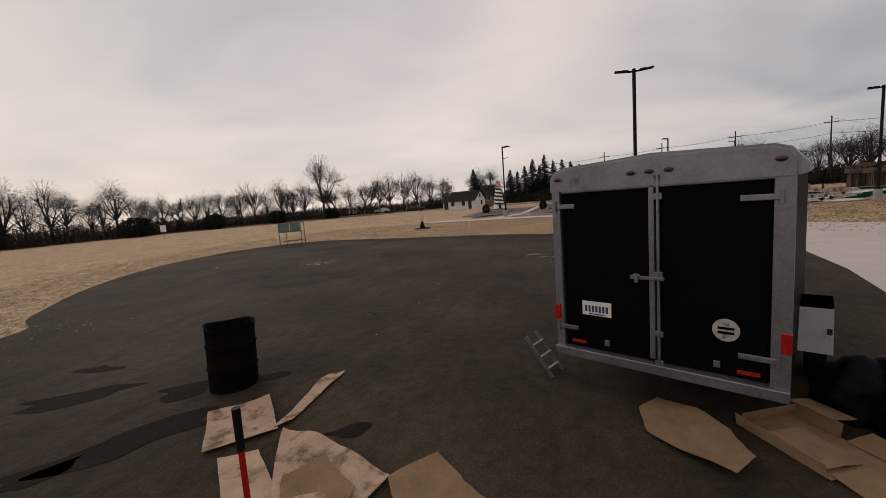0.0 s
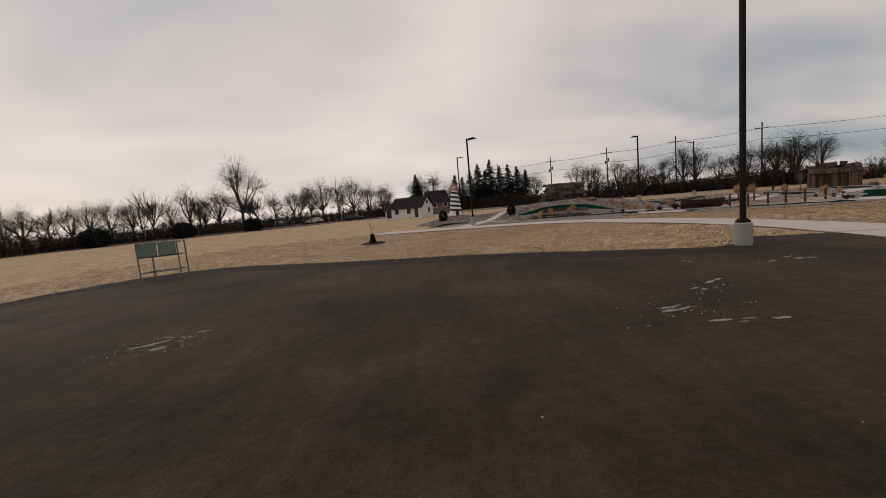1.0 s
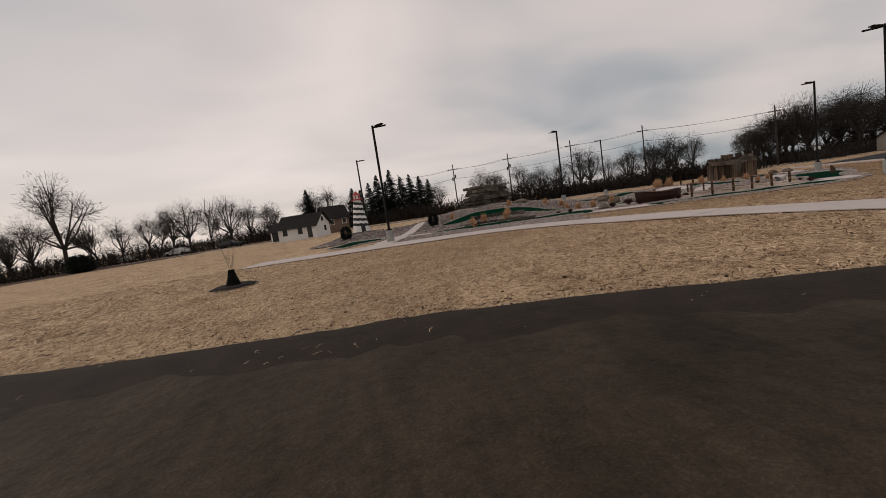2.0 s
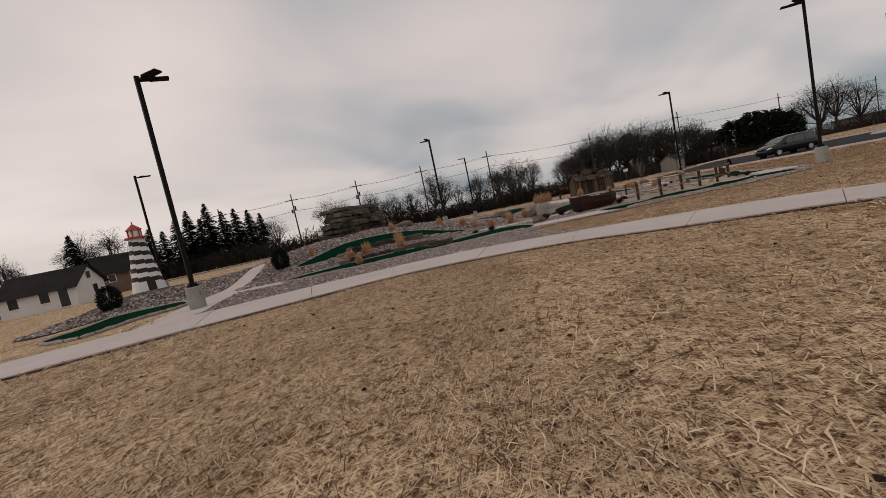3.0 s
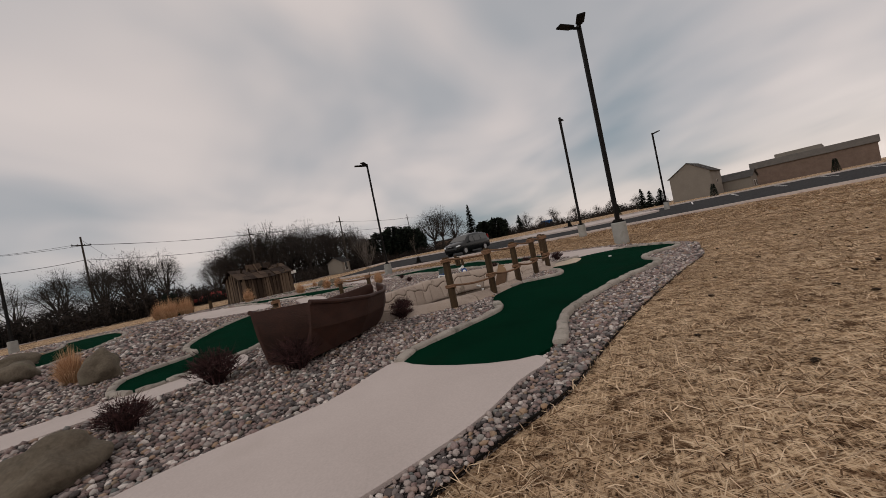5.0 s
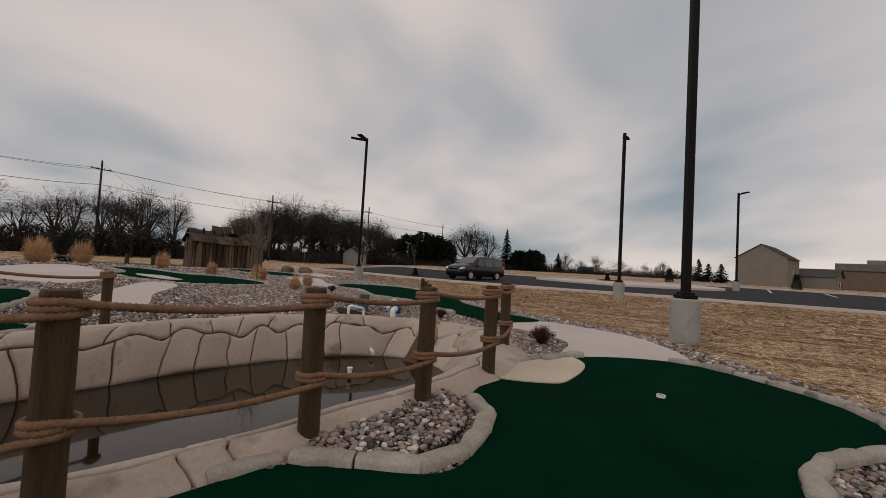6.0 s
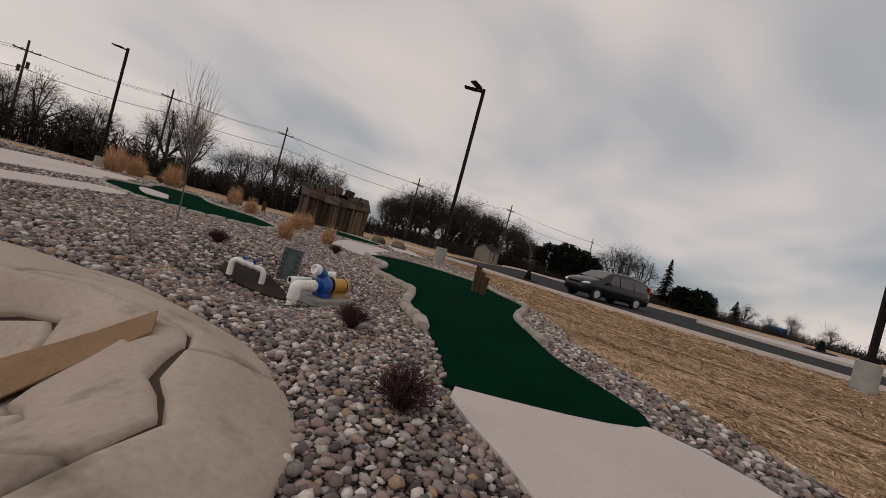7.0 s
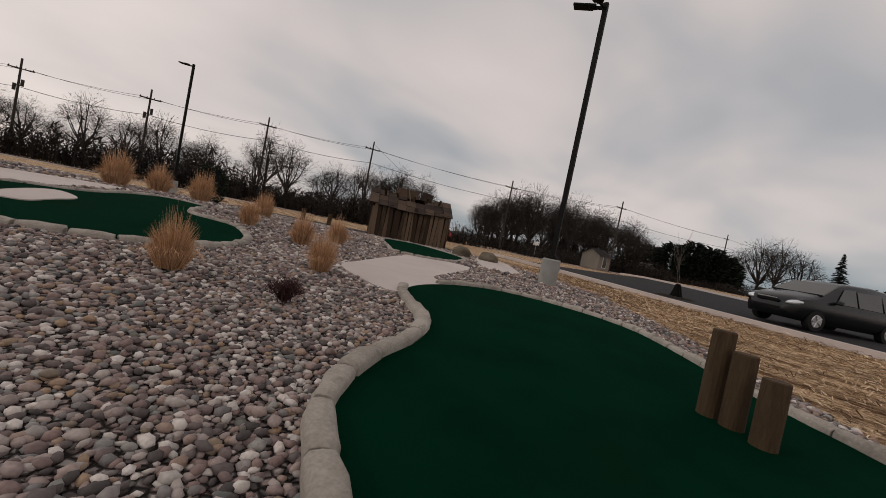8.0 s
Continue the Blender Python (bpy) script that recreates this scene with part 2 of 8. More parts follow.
DIRT = dirt_ground()
SOIL = material("dark_soil", (0.008, 0.005, 0.003), (0.032, 0.02, 0.012), 2, 25, 1.0, bump=1.0)
CONCRETE = material("pale_concrete", (0.42, 0.365, 0.34), (0.56, 0.495, 0.465), 0.7, 60, 0.85, bump=0.1, stain=(0.39, 0.335, 0.305), stain_scale=0.35)
BASE_CONCRETE = material("grey_concrete", (0.21, 0.215, 0.2), (0.34, 0.335, 0.315), 3, 50, 0.9, bump=0.25, stain=(0.22, 0.22, 0.2), stain_scale=2.5)
TURF = material("green_turf", (0.0005, 0.0135, 0.0066), (0.0014, 0.029, 0.0142), 1.2, 300, 1.0, bump=0.5, bump_scale=420, spec=0.01, stain=(0.003, 0.018, 0.009), stain_scale=0.5, stain_at=0.56)
CURB = material("weathered_curb_concrete", (0.18, 0.16, 0.135), (0.42, 0.385, 0.34), 5, 60, 0.9, bump=0.5, bump_scale=25, each=0.12, stain=(0.13, 0.13, 0.11), stain_scale=4)
def gravel_ground():
    """The lower layer of the gravel: close-set stones of mixed tone, with the shade between them painted in."""
    m = bpy.data.materials.new("river_gravel_bed")
    m.use_nodes = True
    nd, ln = m.node_tree.nodes, m.node_tree.links
    bsdf, geo = nd["Principled BSDF"], nd.new("ShaderNodeNewGeometry")
    cells, gaps = nd.new("ShaderNodeTexVoronoi"), nd.new("ShaderNodeTexVoronoi")
    gaps.feature = "DISTANCE_TO_EDGE"
    for v in (cells, gaps):
        v.inputs["Scale"].default_value = 26.0
        ln.new(geo.outputs["Position"], v.inputs["Vector"])
    split = nd.new("ShaderNodeSeparateColor")
    ln.new(cells.outputs["Color"], split.inputs[0])
    tone = nd.new("ShaderNodeValToRGB")
    e = tone.color_ramp.elements
    e[0].position, e[0].color = 0.0, (0.06, 0.052, 0.05, 1)
    e[1].position, e[1].color = 1.0, (0.42, 0.37, 0.34, 1)
    for p, c in ((0.3, (0.13, 0.108, 0.104)), (0.55, (0.25, 0.19, 0.175)), (0.75, (0.17, 0.165, 0.16))):
        e.new(p).color = (*c, 1)
    ln.new(split.outputs[0], tone.inputs[0])
    # shade in the gaps between stones, multiplied into their colour and reused as relief
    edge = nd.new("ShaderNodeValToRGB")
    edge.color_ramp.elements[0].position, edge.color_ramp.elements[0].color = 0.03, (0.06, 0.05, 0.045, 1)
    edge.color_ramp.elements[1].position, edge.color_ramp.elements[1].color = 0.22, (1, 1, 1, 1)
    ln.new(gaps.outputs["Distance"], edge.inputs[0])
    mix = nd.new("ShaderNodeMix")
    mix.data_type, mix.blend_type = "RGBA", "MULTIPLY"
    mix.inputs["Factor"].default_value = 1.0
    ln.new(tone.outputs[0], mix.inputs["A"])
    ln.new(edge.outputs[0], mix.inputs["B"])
    ln.new(mix.outputs["Result"], bsdf.inputs["Base Color"])
    bsdf.inputs["Roughness"].default_value = 0.9
    bsdf.inputs["Specular IOR Level"].default_value = 0.2
    bp = nd.new("ShaderNodeBump")
    bp.inputs["Strength"].default_value, bp.inputs["Distance"].default_value = 1.0, 0.03
    ln.new(edge.outputs[0], bp.inputs["Height"])
    ln.new(bp.outputs[0], bsdf.inputs["Normal"])
    return m


GRAVEL = gravel_ground()
BLACK = material("black_painted_steel", (0.004, 0.004, 0.004), (0.01, 0.009, 0.0085), 4, 60, 0.6, bump=0.05, spec=0.12)
WOOD = material("treated_post_wood", (0.022, 0.0125, 0.006), (0.085, 0.054, 0.026), 5, 30, 0.85, bump=0.4, stretch=(4, 4, 0.5), stain=(0.07, 0.05, 0.03), stain_scale=2)
POLE_WOOD = material("old_pole_wood", (0.025, 0.02, 0.017), (0.06, 0.05, 0.04), 4, 30, 0.9, stretch=(3, 3, 0.4))
BARK = material("winter_bark", (0.018, 0.014, 0.012), (0.05, 0.042, 0.036), 2, 20, 1.0, bump=0.3)
ROCK = material("stacked_ledge_stone", (0.022, 0.0185, 0.0145), (0.115, 0.098, 0.077), 1.5, 20, 0.9, bump=0.9, bump_scale=8, each=0.35, stain=(0.2, 0.175, 0.145), stain_scale=1.6, stain_at=0.6)
ASPHALT = material("asphalt", (0.02, 0.02, 0.021), (0.036, 0.036, 0.037), 1.5, 60, 1.0, bump=0.3, spec=0.15)
ALU = material("dull_aluminium", (0.15, 0.155, 0.165), (0.29, 0.3, 0.315), 3, 30, 0.42, metal=0.75, bump=0.05, stain=(0.1, 0.1, 0.1), stain_scale=3.5, stain_at=0.62)
TRAILER_BLACK = material("black_trailer_skin", (0.0012, 0.0012, 0.0014), (0.003, 0.003, 0.0034), 2, 20, 0.55, bump=0.02, spec=0.05)


# ---- mesh helpers ----
def part(name, bm, mat, parent=None, label="", smooth=False):
    """Links a bmesh as one mesh object under a thing."""
    me = bpy.data.meshes.new(name)
    bm.normal_update()
    bm.to_mesh(me)
    bm.free()
    me.materials.append(mat)
    if smooth:
        for p in me.polygons:
            p.use_smooth = True
    ob = new(name, me)
    if parent:
        ob.parent = parent
    if label:
        tagged(ob, label)
    return ob


def raw(name, verts, faces, mat, parent=None, smooth=False):
    me = bpy.data.meshes.new(name)
    me.from_pydata([tuple(v) for v in verts], [], [tuple(f) for f in faces])
    me.materials.append(mat)
    if smooth:
        me.polygons.foreach_set("use_smooth", [True] * len(me.polygons))
    me.update()
    ob = new(name, me)
    if parent:
        ob.parent = parent
    return ob


def thing(name, label, category, group="", kind="", at=None):
    ob = new(name)
    tagged(ob, label, category, group, kind)
    if at:
        ob.matrix_basis = at
    return ob


def box(bm, m, sx, sy, sz, bevel=0.0):
    """A box of that size, its base centred on the origin of m."""
    r = bmesh.ops.create_cube(bm, size=1.0, matrix=m @ Matrix.Translation((0, 0, sz / 2)) @ Matrix.Diagonal((sx, sy, sz, 1)))
    if bevel:
        es = list({e for v in r["verts"] for e in v.link_edges})
        bmesh.ops.bevel(bm, geom=es, offset=bevel, segments=2, affect="EDGES", profile=0.5)
    return r


def rod(bm, a, b, ra, rb=None, n=8, caps=True):
    """A tapered round bar from a to b."""
    a, b = Vector(a), Vector(b)
    rb = ra if rb is None else rb
    q = (b - a).to_track_quat("Z", "Y").to_matrix().to_4x4()
    bmesh.ops.create_cone(bm, cap_ends=caps, segments=n, radius1=ra, radius2=max(rb, 1e-4), depth=(b - a).length,
                          matrix=Matrix.Translation((a + b) / 2) @ q)


def lathe(bm, a, b, profile, n=24):
    """Rings of the given (place along, radius) from a towards b, in metres."""
    a, b = Vector(a), Vector(b)
    d = (b - a).normalized()
    u = d.cross(Vector((0, 0, 1))) if abs(d.z) < 0.9 else d.cross(Vector((1, 0, 0)))
    u.normalize()
    w = d.cross(u)
    rows = [[bm.verts.new(a + d * t + (u * math.cos(k * 2 * math.pi / n) + w * math.sin(k * 2 * math.pi / n)) * r) for k in range(n)] for t, r in profile]
    for p, q in zip(rows, rows[1:]):
        for k in range(n):
            bm.faces.new((p[k], p[(k + 1) % n], q[(k + 1) % n], q[k]))
    for ring in (rows[0], rows[-1]):
        bm.faces.new(ring)
    bmesh.ops.recalc_face_normals(bm, faces=bm.faces)


def bend(bm, pts, r, n=18):
    """A smooth bent tube through the points, with the radius running between the given ones."""
    line = [Vector(p) for p in pts]
    dense = []
    for i in range(len(line) - 1):
        p0, p1, p2, p3 = line[max(i - 1, 0)], line[i], line[i + 1], line[min(i + 2, len(line) - 1)]
        for k in range(5):
            t = k / 5
            dense.append(0.5 * (2 * p1 + (p2 - p0) * t + (2 * p0 - 5 * p1 + 4 * p2 - p3) * t * t + (3 * p1 - p0 - 3 * p2 + p3) * t ** 3))
    dense.append(line[-1])
    rows = []
    side = None
    for i, p in enumerate(dense):
        d = (dense[min(i + 1, len(dense) - 1)] - dense[max(i - 1, 0)]).normalized()
        side = (side - d * side.dot(d)).normalized() if side else d.orthogonal().normalized()
        w = d.cross(side)
        q = r[0] + (r[1] - r[0]) * i / (len(dense) - 1)
        rows.append([bm.verts.new(p + (side * math.cos(k * 2 * math.pi / n) + w * math.sin(k * 2 * math.pi / n)) * q) for k in range(n)])
    for p, q in zip(rows, rows[1:]):
        for k in range(n):
            bm.faces.new((p[k], p[(k + 1) % n], q[(k + 1) % n], q[k]))
    bm.faces.new(rows[0])
    bm.faces.new(rows[-1])
    bmesh.ops.recalc_face_normals(bm, faces=bm.faces)


def curve_through(points, per=6, closed=True):
    """Catmull-Rom through the control points."""
    n, out = len(points), []
    for i in range(n if closed else n - 1):
        if closed:
            p0, p1, p2, p3 = (Vector((*points[(i + k) % n], 0)) for k in (-1, 0, 1, 2))
        else:
            p0, p1, p2, p3 = (Vector((*points[min(max(i + k, 0), n - 1)], 0)) for k in (-1, 0, 1, 2))
        for k in range(per):
            t = k / per
            out.append(0.5 * (2 * p1 + (p2 - p0) * t + (2 * p0 - 5 * p1 + 4 * p2 - p3) * t * t + (3 * p1 - p0 - 3 * p2 + p3) * t ** 3))
    if not closed:
        out.append(Vector((*points[-1], 0)))
    return out


def rise(x, y):
    """Height of the landscaped course over the lot level."""
    def hill(cx, cy, r, h):
        d = math.hypot(x - cx, y - cy) / r
        return h * (1 - d * d) ** 2 if d < 1 else 0.0
    u = min(1.0, max(0.0, (x * 0.909 - y * 0.416 - 33.5) / 22))
    v = min(1.0, max(0.0, (50 - y) / 12))
    bank = 0.55 * u * v * v * (3 - 2 * v)
    return hill(22, 55, 12, 1.3) + hill(9.7, 58.8, 6, 0.55) + hill(37, 50, 15, 0.35) - hill(34.3, 35.9, 1.7, 0.2) + bank


def slab(name, outline, z, mat, parent=None, thick=0.12, follow=False):
    """A sheet with that outline, its top at z, with a skirt below."""
    bm = bmesh.new()
    top = [bm.verts.new((p[0], p[1], z)) for p in outline]
    f = bm.faces.new(top)
    if f.normal.z < 0 or f.calc_area() == 0:
        pass
    ext = bmesh.ops.extrude_face_region(bm, geom=[f])
    bmesh.ops.translate(bm, vec=(0, 0, -thick), verts=[v for v in ext["geom"] if isinstance(v, bmesh.types.BMVert)])
    bmesh.ops.recalc_face_normals(bm, faces=bm.faces)
    bmesh.ops.triangulate(bm, faces=[q for q in bm.faces if len(q.verts) > 4])
    if follow:
        for _ in range(8):
            long_edges = [e for e in bm.edges if e.calc_length() > 0.9]
            if not long_edges:
                break
            bmesh.ops.subdivide_edges(bm, edges=long_edges, cuts=1)
            bmesh.ops.triangulate(bm, faces=[q for q in bm.faces if len(q.verts) > 3])
        for v in bm.verts:
            v.co.z += rise(v.co.x, v.co.y)
    return part(name, bm, mat, parent)


def inside(px, py, poly):
    c, j = False, len(poly) - 1
    for i in range(len(poly)):
        xi, yi, xj, yj = poly[i][0], poly[i][1], poly[j][0], poly[j][1]
        if (yi > py) != (yj > py) and px < (xj - xi) * (py - yi) / (yj - yi) + xi:
            c = not c
        j = i
    return c


# stations round the pond: foot of the wall under water, crest, outer foot, with the crest's height
RIM = [((27.75, 35.95), (27.42, 35.64), (27.25, 35.48), 0.08), ((28.5, 35.35), (28.22, 34.95), (28.1, 34.75), 0.08), ((29.3, 34.8), (29.0, 34.33), (28.85, 34.1), 0.08), ((30.1, 34.5), (29.75, 33.95), (29.5, 33.6), 0.1),
       ((30.85, 34.42), (30.65, 33.7), (30.55, 33.3), 0.13), ((31.35, 34.68), (31.6, 33.85), (31.95, 33.6), 0.12), ((31.62, 35.15), (32.18, 34.6), (32.55, 34.4), 0.1), ((31.58, 35.65), (31.85, 35.5), (32.7, 35.4), 0.17),
       ((31.4, 36.2), (31.65, 36.25), (32.6, 36.4), 0.18), ((31.0, 36.85), (31.28, 37.0), (32.0, 37.4), 0.18), ((30.4, 37.45), (30.65, 37.62), (31.2, 38.2), 0.18), ((29.7, 38.0), (29.85, 38.22), (30.2, 38.8), 0.18),
       ((28.75, 38.62), (28.8, 38.92), (28.9, 39.4), 0.18), ((27.6, 38.55), (27.4, 38.88), (27.2, 39.3), 0.17), ((27.0, 37.95), (26.65, 38.05), (26.3, 38.15), 0.14), ((27.0, 37.1), (26.58, 36.9), (26.35, 36.75), 0.1), ((27.3, 36.45), (26.95, 36.15), (26.8, 36.0), 0.09)]
inner = curve_through([r[0] for r in RIM], 4)
crest = curve_through([r[1] for r in RIM], 4)
outer = curve_through([r[2] for r in RIM], 4)
hts = [RIM[(i // 4) % len(RIM)][3] * (1 - (i % 4) / 4) + RIM[(i // 4 + 1) % len(RIM)][3] * (i % 4) / 4 for i in range(len(inner))]
NR = len(inner)
POND_OUT = outer
POND_HOLE = [crest[i].lerp(outer[i], 0.55) for i in range(NR)]


# ---- ground, lot, walks ----
def lines(fine, far):
    a = [i * 1.0 for i in range(-30, 91)]
    for step in (4, 10, 30, 80, 200, 500, 1000, 1200):
        a = [a[0] - step] + a + [a[-1] + step]
    return a


xs = ys = lines(1, 1)
gv = [(x, y, rise(x, y) + 0.02 * noise.noise(Vector((x * 0.3, y * 0.3, 0))) - 0.06) for y in ys for x in xs]
W = len(xs)
gf = [(j * W + i, j * W + i + 1, (j + 1) * W + i + 1, (j + 1) * W + i) for j in range(len(ys) - 1) for i in range(W - 1)
      if not any(inside(xs[i] + a, ys[j] + b, crest) for a in (0, 0.5, 1) for b in (0, 0.5, 1))]
ground = raw("ground", gv, gf, STRAW, smooth=True)
tagged(ground, "straw-covered seeded ground, dry and tan, with dark clods", "ground", kind="structure")

LOT = curve_through([(-9.3, 10.95), (-10.8, 13.2), (-13.2, 18.2), (-14.2, 23.5), (-13.4, 27.6), (-11.5, 30.2), (-9.2, 31.4), (-6.6, 31.3), (-2, 28.9), (0.9, 27.5), (2.8, 26.75),
                     (4.6, 25.7), (7.2, 23.9), (9.7, 22.2), (10.8, 22.1), (12.3, 22.9), (13.7, 22.6), (15.0, 21.6), (15.6, 18), (15.2, 6), (13, -10), (-3, -16), (-15, -6), (-11, 5)])
lot = slab("dirt_lot", LOT, -0.01, DIRT, thick=0.1)
tagged(lot, "bare brown dirt lot, compacted, with tyre marks", "dirt", kind="structure")

PAIRS = [((-0.5, 45.0), (0.7, 47.4)), ((2.0, 43.95), (3.2, 46.3)), ((4.6, 42.75), (5.8, 45.2)), ((7.2, 41.55), (8.4, 43.85)), ((9.6, 40.3), (10.8, 42.45)), ((11.42, 39.3), (13.0, 40.9)),
         ((13.08, 37.6), (15.2, 38.7)), ((14.3, 35.4), (16.4, 36.05)), ((14.85, 32.9), (17.5, 33.1)), ((15.55, 30.3), (18.0, 30.2)), ((15.75, 27.6), (18.15, 27.3)), ((15.6, 24.9), (17.95, 24.4)), ((14.9, 22.1), (17.5, 21))]
near_edge = curve_through([p[0] for p in PAIRS], 5, False)
far_edge = curve_through([p[1] for p in PAIRS], 5, False)
WALK = near_edge + far_edge[::-1]
walk_slab = slab("concrete_walk", WALK, -0.022, SOIL, thick=0.15)
tagged(walk_slab, "pale concrete walk of broad panels with control joints", "pavement", kind="structure")
for i in range(len(PAIRS) - 1):
    a, b = near_edge[5 * i:5 * i + 6], far_edge[5 * i:5 * i + 6]
    cut = 0.008
    a = [a[0] + (a[1] - a[0]).normalized() * cut] + a[1:-1] + [a[-1] + (a[-2] - a[-1]).normalized() * cut]
    b = [b[0] + (b[1] - b[0]).normalized() * cut] + b[1:-1] + [b[-1] + (b[-2] - b[-1]).normalized() * cut]
    slab("panel", a + b[::-1], 0.0 + 0.004 * (i % 3), CONCRETE, walk_slab, 0.05)
pad = slab("concrete_pad", [(14.9, 22.05), (13.0, 15.85), (10.45, 11.1), (8.95, 8.9), (7.6, -2), (21.5, -2), (23.5, 12), (17.55, 20.95)], 0.0, CONCRETE, thick=0.15)
tagged(pad, "broad pale concrete pad beside the dirt lot", "pavement", kind="structure")

BED = curve_through([(7.3, 44.75), (8.5, 43.9), (10.85, 42.5), (13.05, 40.95), (15.25, 38.75), (16.0, 37.35), (16.45, 36.1), (16.85, 35.2), (17.05, 36.1), (17.2, 36.55), (17.35, 37.2), (17.8, 38.0), (18.5, 38.9), (19.0, 39.05), (19.4, 38.95), (20.1, 38.55), (20.75, 38.05), (21.35, 37.3), (21.75, 36.75), (22.55, 36.0), (23.5, 35.05), (25, 33.4), (26.1, 32.1),
                     (27, 31.4), (28.2, 30.55), (29.4, 30.35), (30.8, 30.4), (32.6, 30.6), (34.4, 31.5), (36.4, 32.7), (38, 33.1), (39.8, 33.8), (41.4, 34.4), (45, 36.0), (49, 38.5), (53, 43), (57, 50),
                     (52, 57), (44, 64), (34, 68), (22, 68), (13, 62), (8, 58), (4.5, 55), (5.0, 52.5), (7.2, 53), (9.6, 50.8), (9.2, 48.0)], 5)
hole = POND_HOLE if sum(POND_HOLE[i].x * POND_HOLE[(i + 1) % NR].y - POND_HOLE[(i + 1) % NR].x * POND_HOLE[i].y for i in range(NR)) * sum(BED[i].x * BED[(i + 1) % len(BED)].y - BED[(i + 1) % len(BED)].x * BED[i].y for i in range(len(BED))) < 0 else POND_HOLE[::-1]
cut = min(range(len(BED)), key=lambda q: (BED[q] - hole[0]).length)
start = min(range(NR), key=lambda q: (BED[cut] - hole[q]).length)
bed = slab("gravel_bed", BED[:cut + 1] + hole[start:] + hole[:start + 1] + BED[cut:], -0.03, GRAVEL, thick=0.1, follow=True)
tagged(bed, "grey and pink river gravel bed round the course", "gravel", kind="structure")


# ---- putting greens ----
def putting_green(outline, label, gaps=(), size=0.36, z=0.0, sink=0.04, wide=1.0, tall=1.0):
    root = thing("putting_green", label, "putting green", "minigolf greens")
    pts = curve_through(outline, 6)
    t = slab("turf", pts, z, TURF, root, 0.12, follow=True)
    tagged(t, "short dark green artificial turf")
    lay_curb(pts, root, gaps, size, sink, wide, tall)
    return root


def lay_curb(pts, root, gaps=(), size=0.5, sink=0.04, wide=1.0, tall=1.0):
    """Rounded cast stones end to end along the outline, set low into the bed."""
    n = len(pts)
    leng = [(pts[(i + 1) % n] - pts[i]).length for i in range(n)]
    total, at = sum(leng), 0.0
    count = max(6, int(total / size))
    rng = random.Random(int(total * 100))

    def where(s):
        s %= total
        i = 0
        while s > leng[i] and i < n - 1:
            s -= leng[i]
            i += 1
        return pts[i].lerp(pts[(i + 1) % n], s / leng[i])
    area = sum(pts[i].x * pts[(i + 1) % n].y - pts[(i + 1) % n].x * pts[i].y for i in range(n))
    side = 1 if area > 0 else -1
    for k in range(count):
        a, b = where(k * total / count), where((k + 1) * total / count)
        d = (b - a).normalized()
        c = (a + b) / 2 + Vector((d.y, -d.x, 0)) * side * 0.06
        if any(math.hypot(c.x - gx, c.y - gy) < gr for gx, gy, gr in gaps):
            continue
        d = b - a
        L = (b - a).length - 0.012
        ob = new("curb_stone", CURB_MESHES[rng.randrange(len(CURB_MESHES))])
        ob.parent = root
        ob.matrix_basis = pose(c.x, c.y, rise(c.x, c.y) - sink, 0, 0, math.degrees(math.atan2(d.y, d.x))) @ Matrix.Diagonal((L, (0.105 + 0.03 * rng.random()) * wide, (0.07 + 0.025 * rng.random()) * min(wide, 1.4) * tall, 1))


def curb_mesh(seed):
    """A unit stone: rounded back, worn ends."""
    rng = random.Random(seed)
    ring = [(-0.5, 0.0), (-0.49, 0.66), (-0.36, 0.95), (0, 1.03), (0.36, 0.95), (0.49, 0.62), (0.5, 0.0)]
    vs, fs = [], []
    stations = [(-0.5, 0.8), (-0.465, 0.97), (-0.2, 1.0), (0.15, 1.03), (0.465, 0.96), (0.5, 0.8)]
    for x, s in stations:
        k = s * rng.uniform(0.9, 1.1)
        off = rng.uniform(-0.06, 0.06)
        vs += [(x, y * k + off, z * k) for y, z in ring]
    m = len(ring)
    for i in range(len(stations) - 1):
        fs += [(i * m + j, i * m + j + 1, (i + 1) * m + j + 1, (i + 1) * m + j) for j in range(m - 1)]
    fs += [tuple(range(m - 1, -1, -1)), tuple((len(stations) - 1) * m + j for j in range(m))]
    me = bpy.data.meshes.new("curb_stone")
    me.from_pydata(vs, [], fs)
    me.materials.append(CURB)
    for p in me.polygons:
        p.use_smooth = len(p.vertices) == 4
    me.update()
    return me


CURB_MESHES = [curb_mesh(s) for s in range(5)]

GREEN_LONG = [(11.85, 46.3), (12.7, 45.45), (13.6, 44.65), (14.5, 43.75), (15.5, 43.2), (16.4, 42.7), (17.2, 42.0), (18.1, 41.55), (18.9, 40.95), (19.6, 40.3), (20.1, 39.85), (20.5, 39.87), (20.85, 40.15), (21.3, 40.6), (21.65, 41.15), (21.8, 41.8), (21.6, 42.4), (21.0, 42.78), (19.95, 43.1), (18.9, 43.3), (18.35, 43.75), (17.8, 44.4), (17.0, 45.0), (16.1, 45.6), (15.2, 46.1), (14.3, 46.55), (13.2, 46.9), (12.3, 46.9)]
putting_green(GREEN_LONG, "long dark green putting green edged with cast curb stones", gaps=((20.45, 39.9, 0.45),), size=0.6, z=0.016, sink=0.012, wide=1.15, tall=0.62)
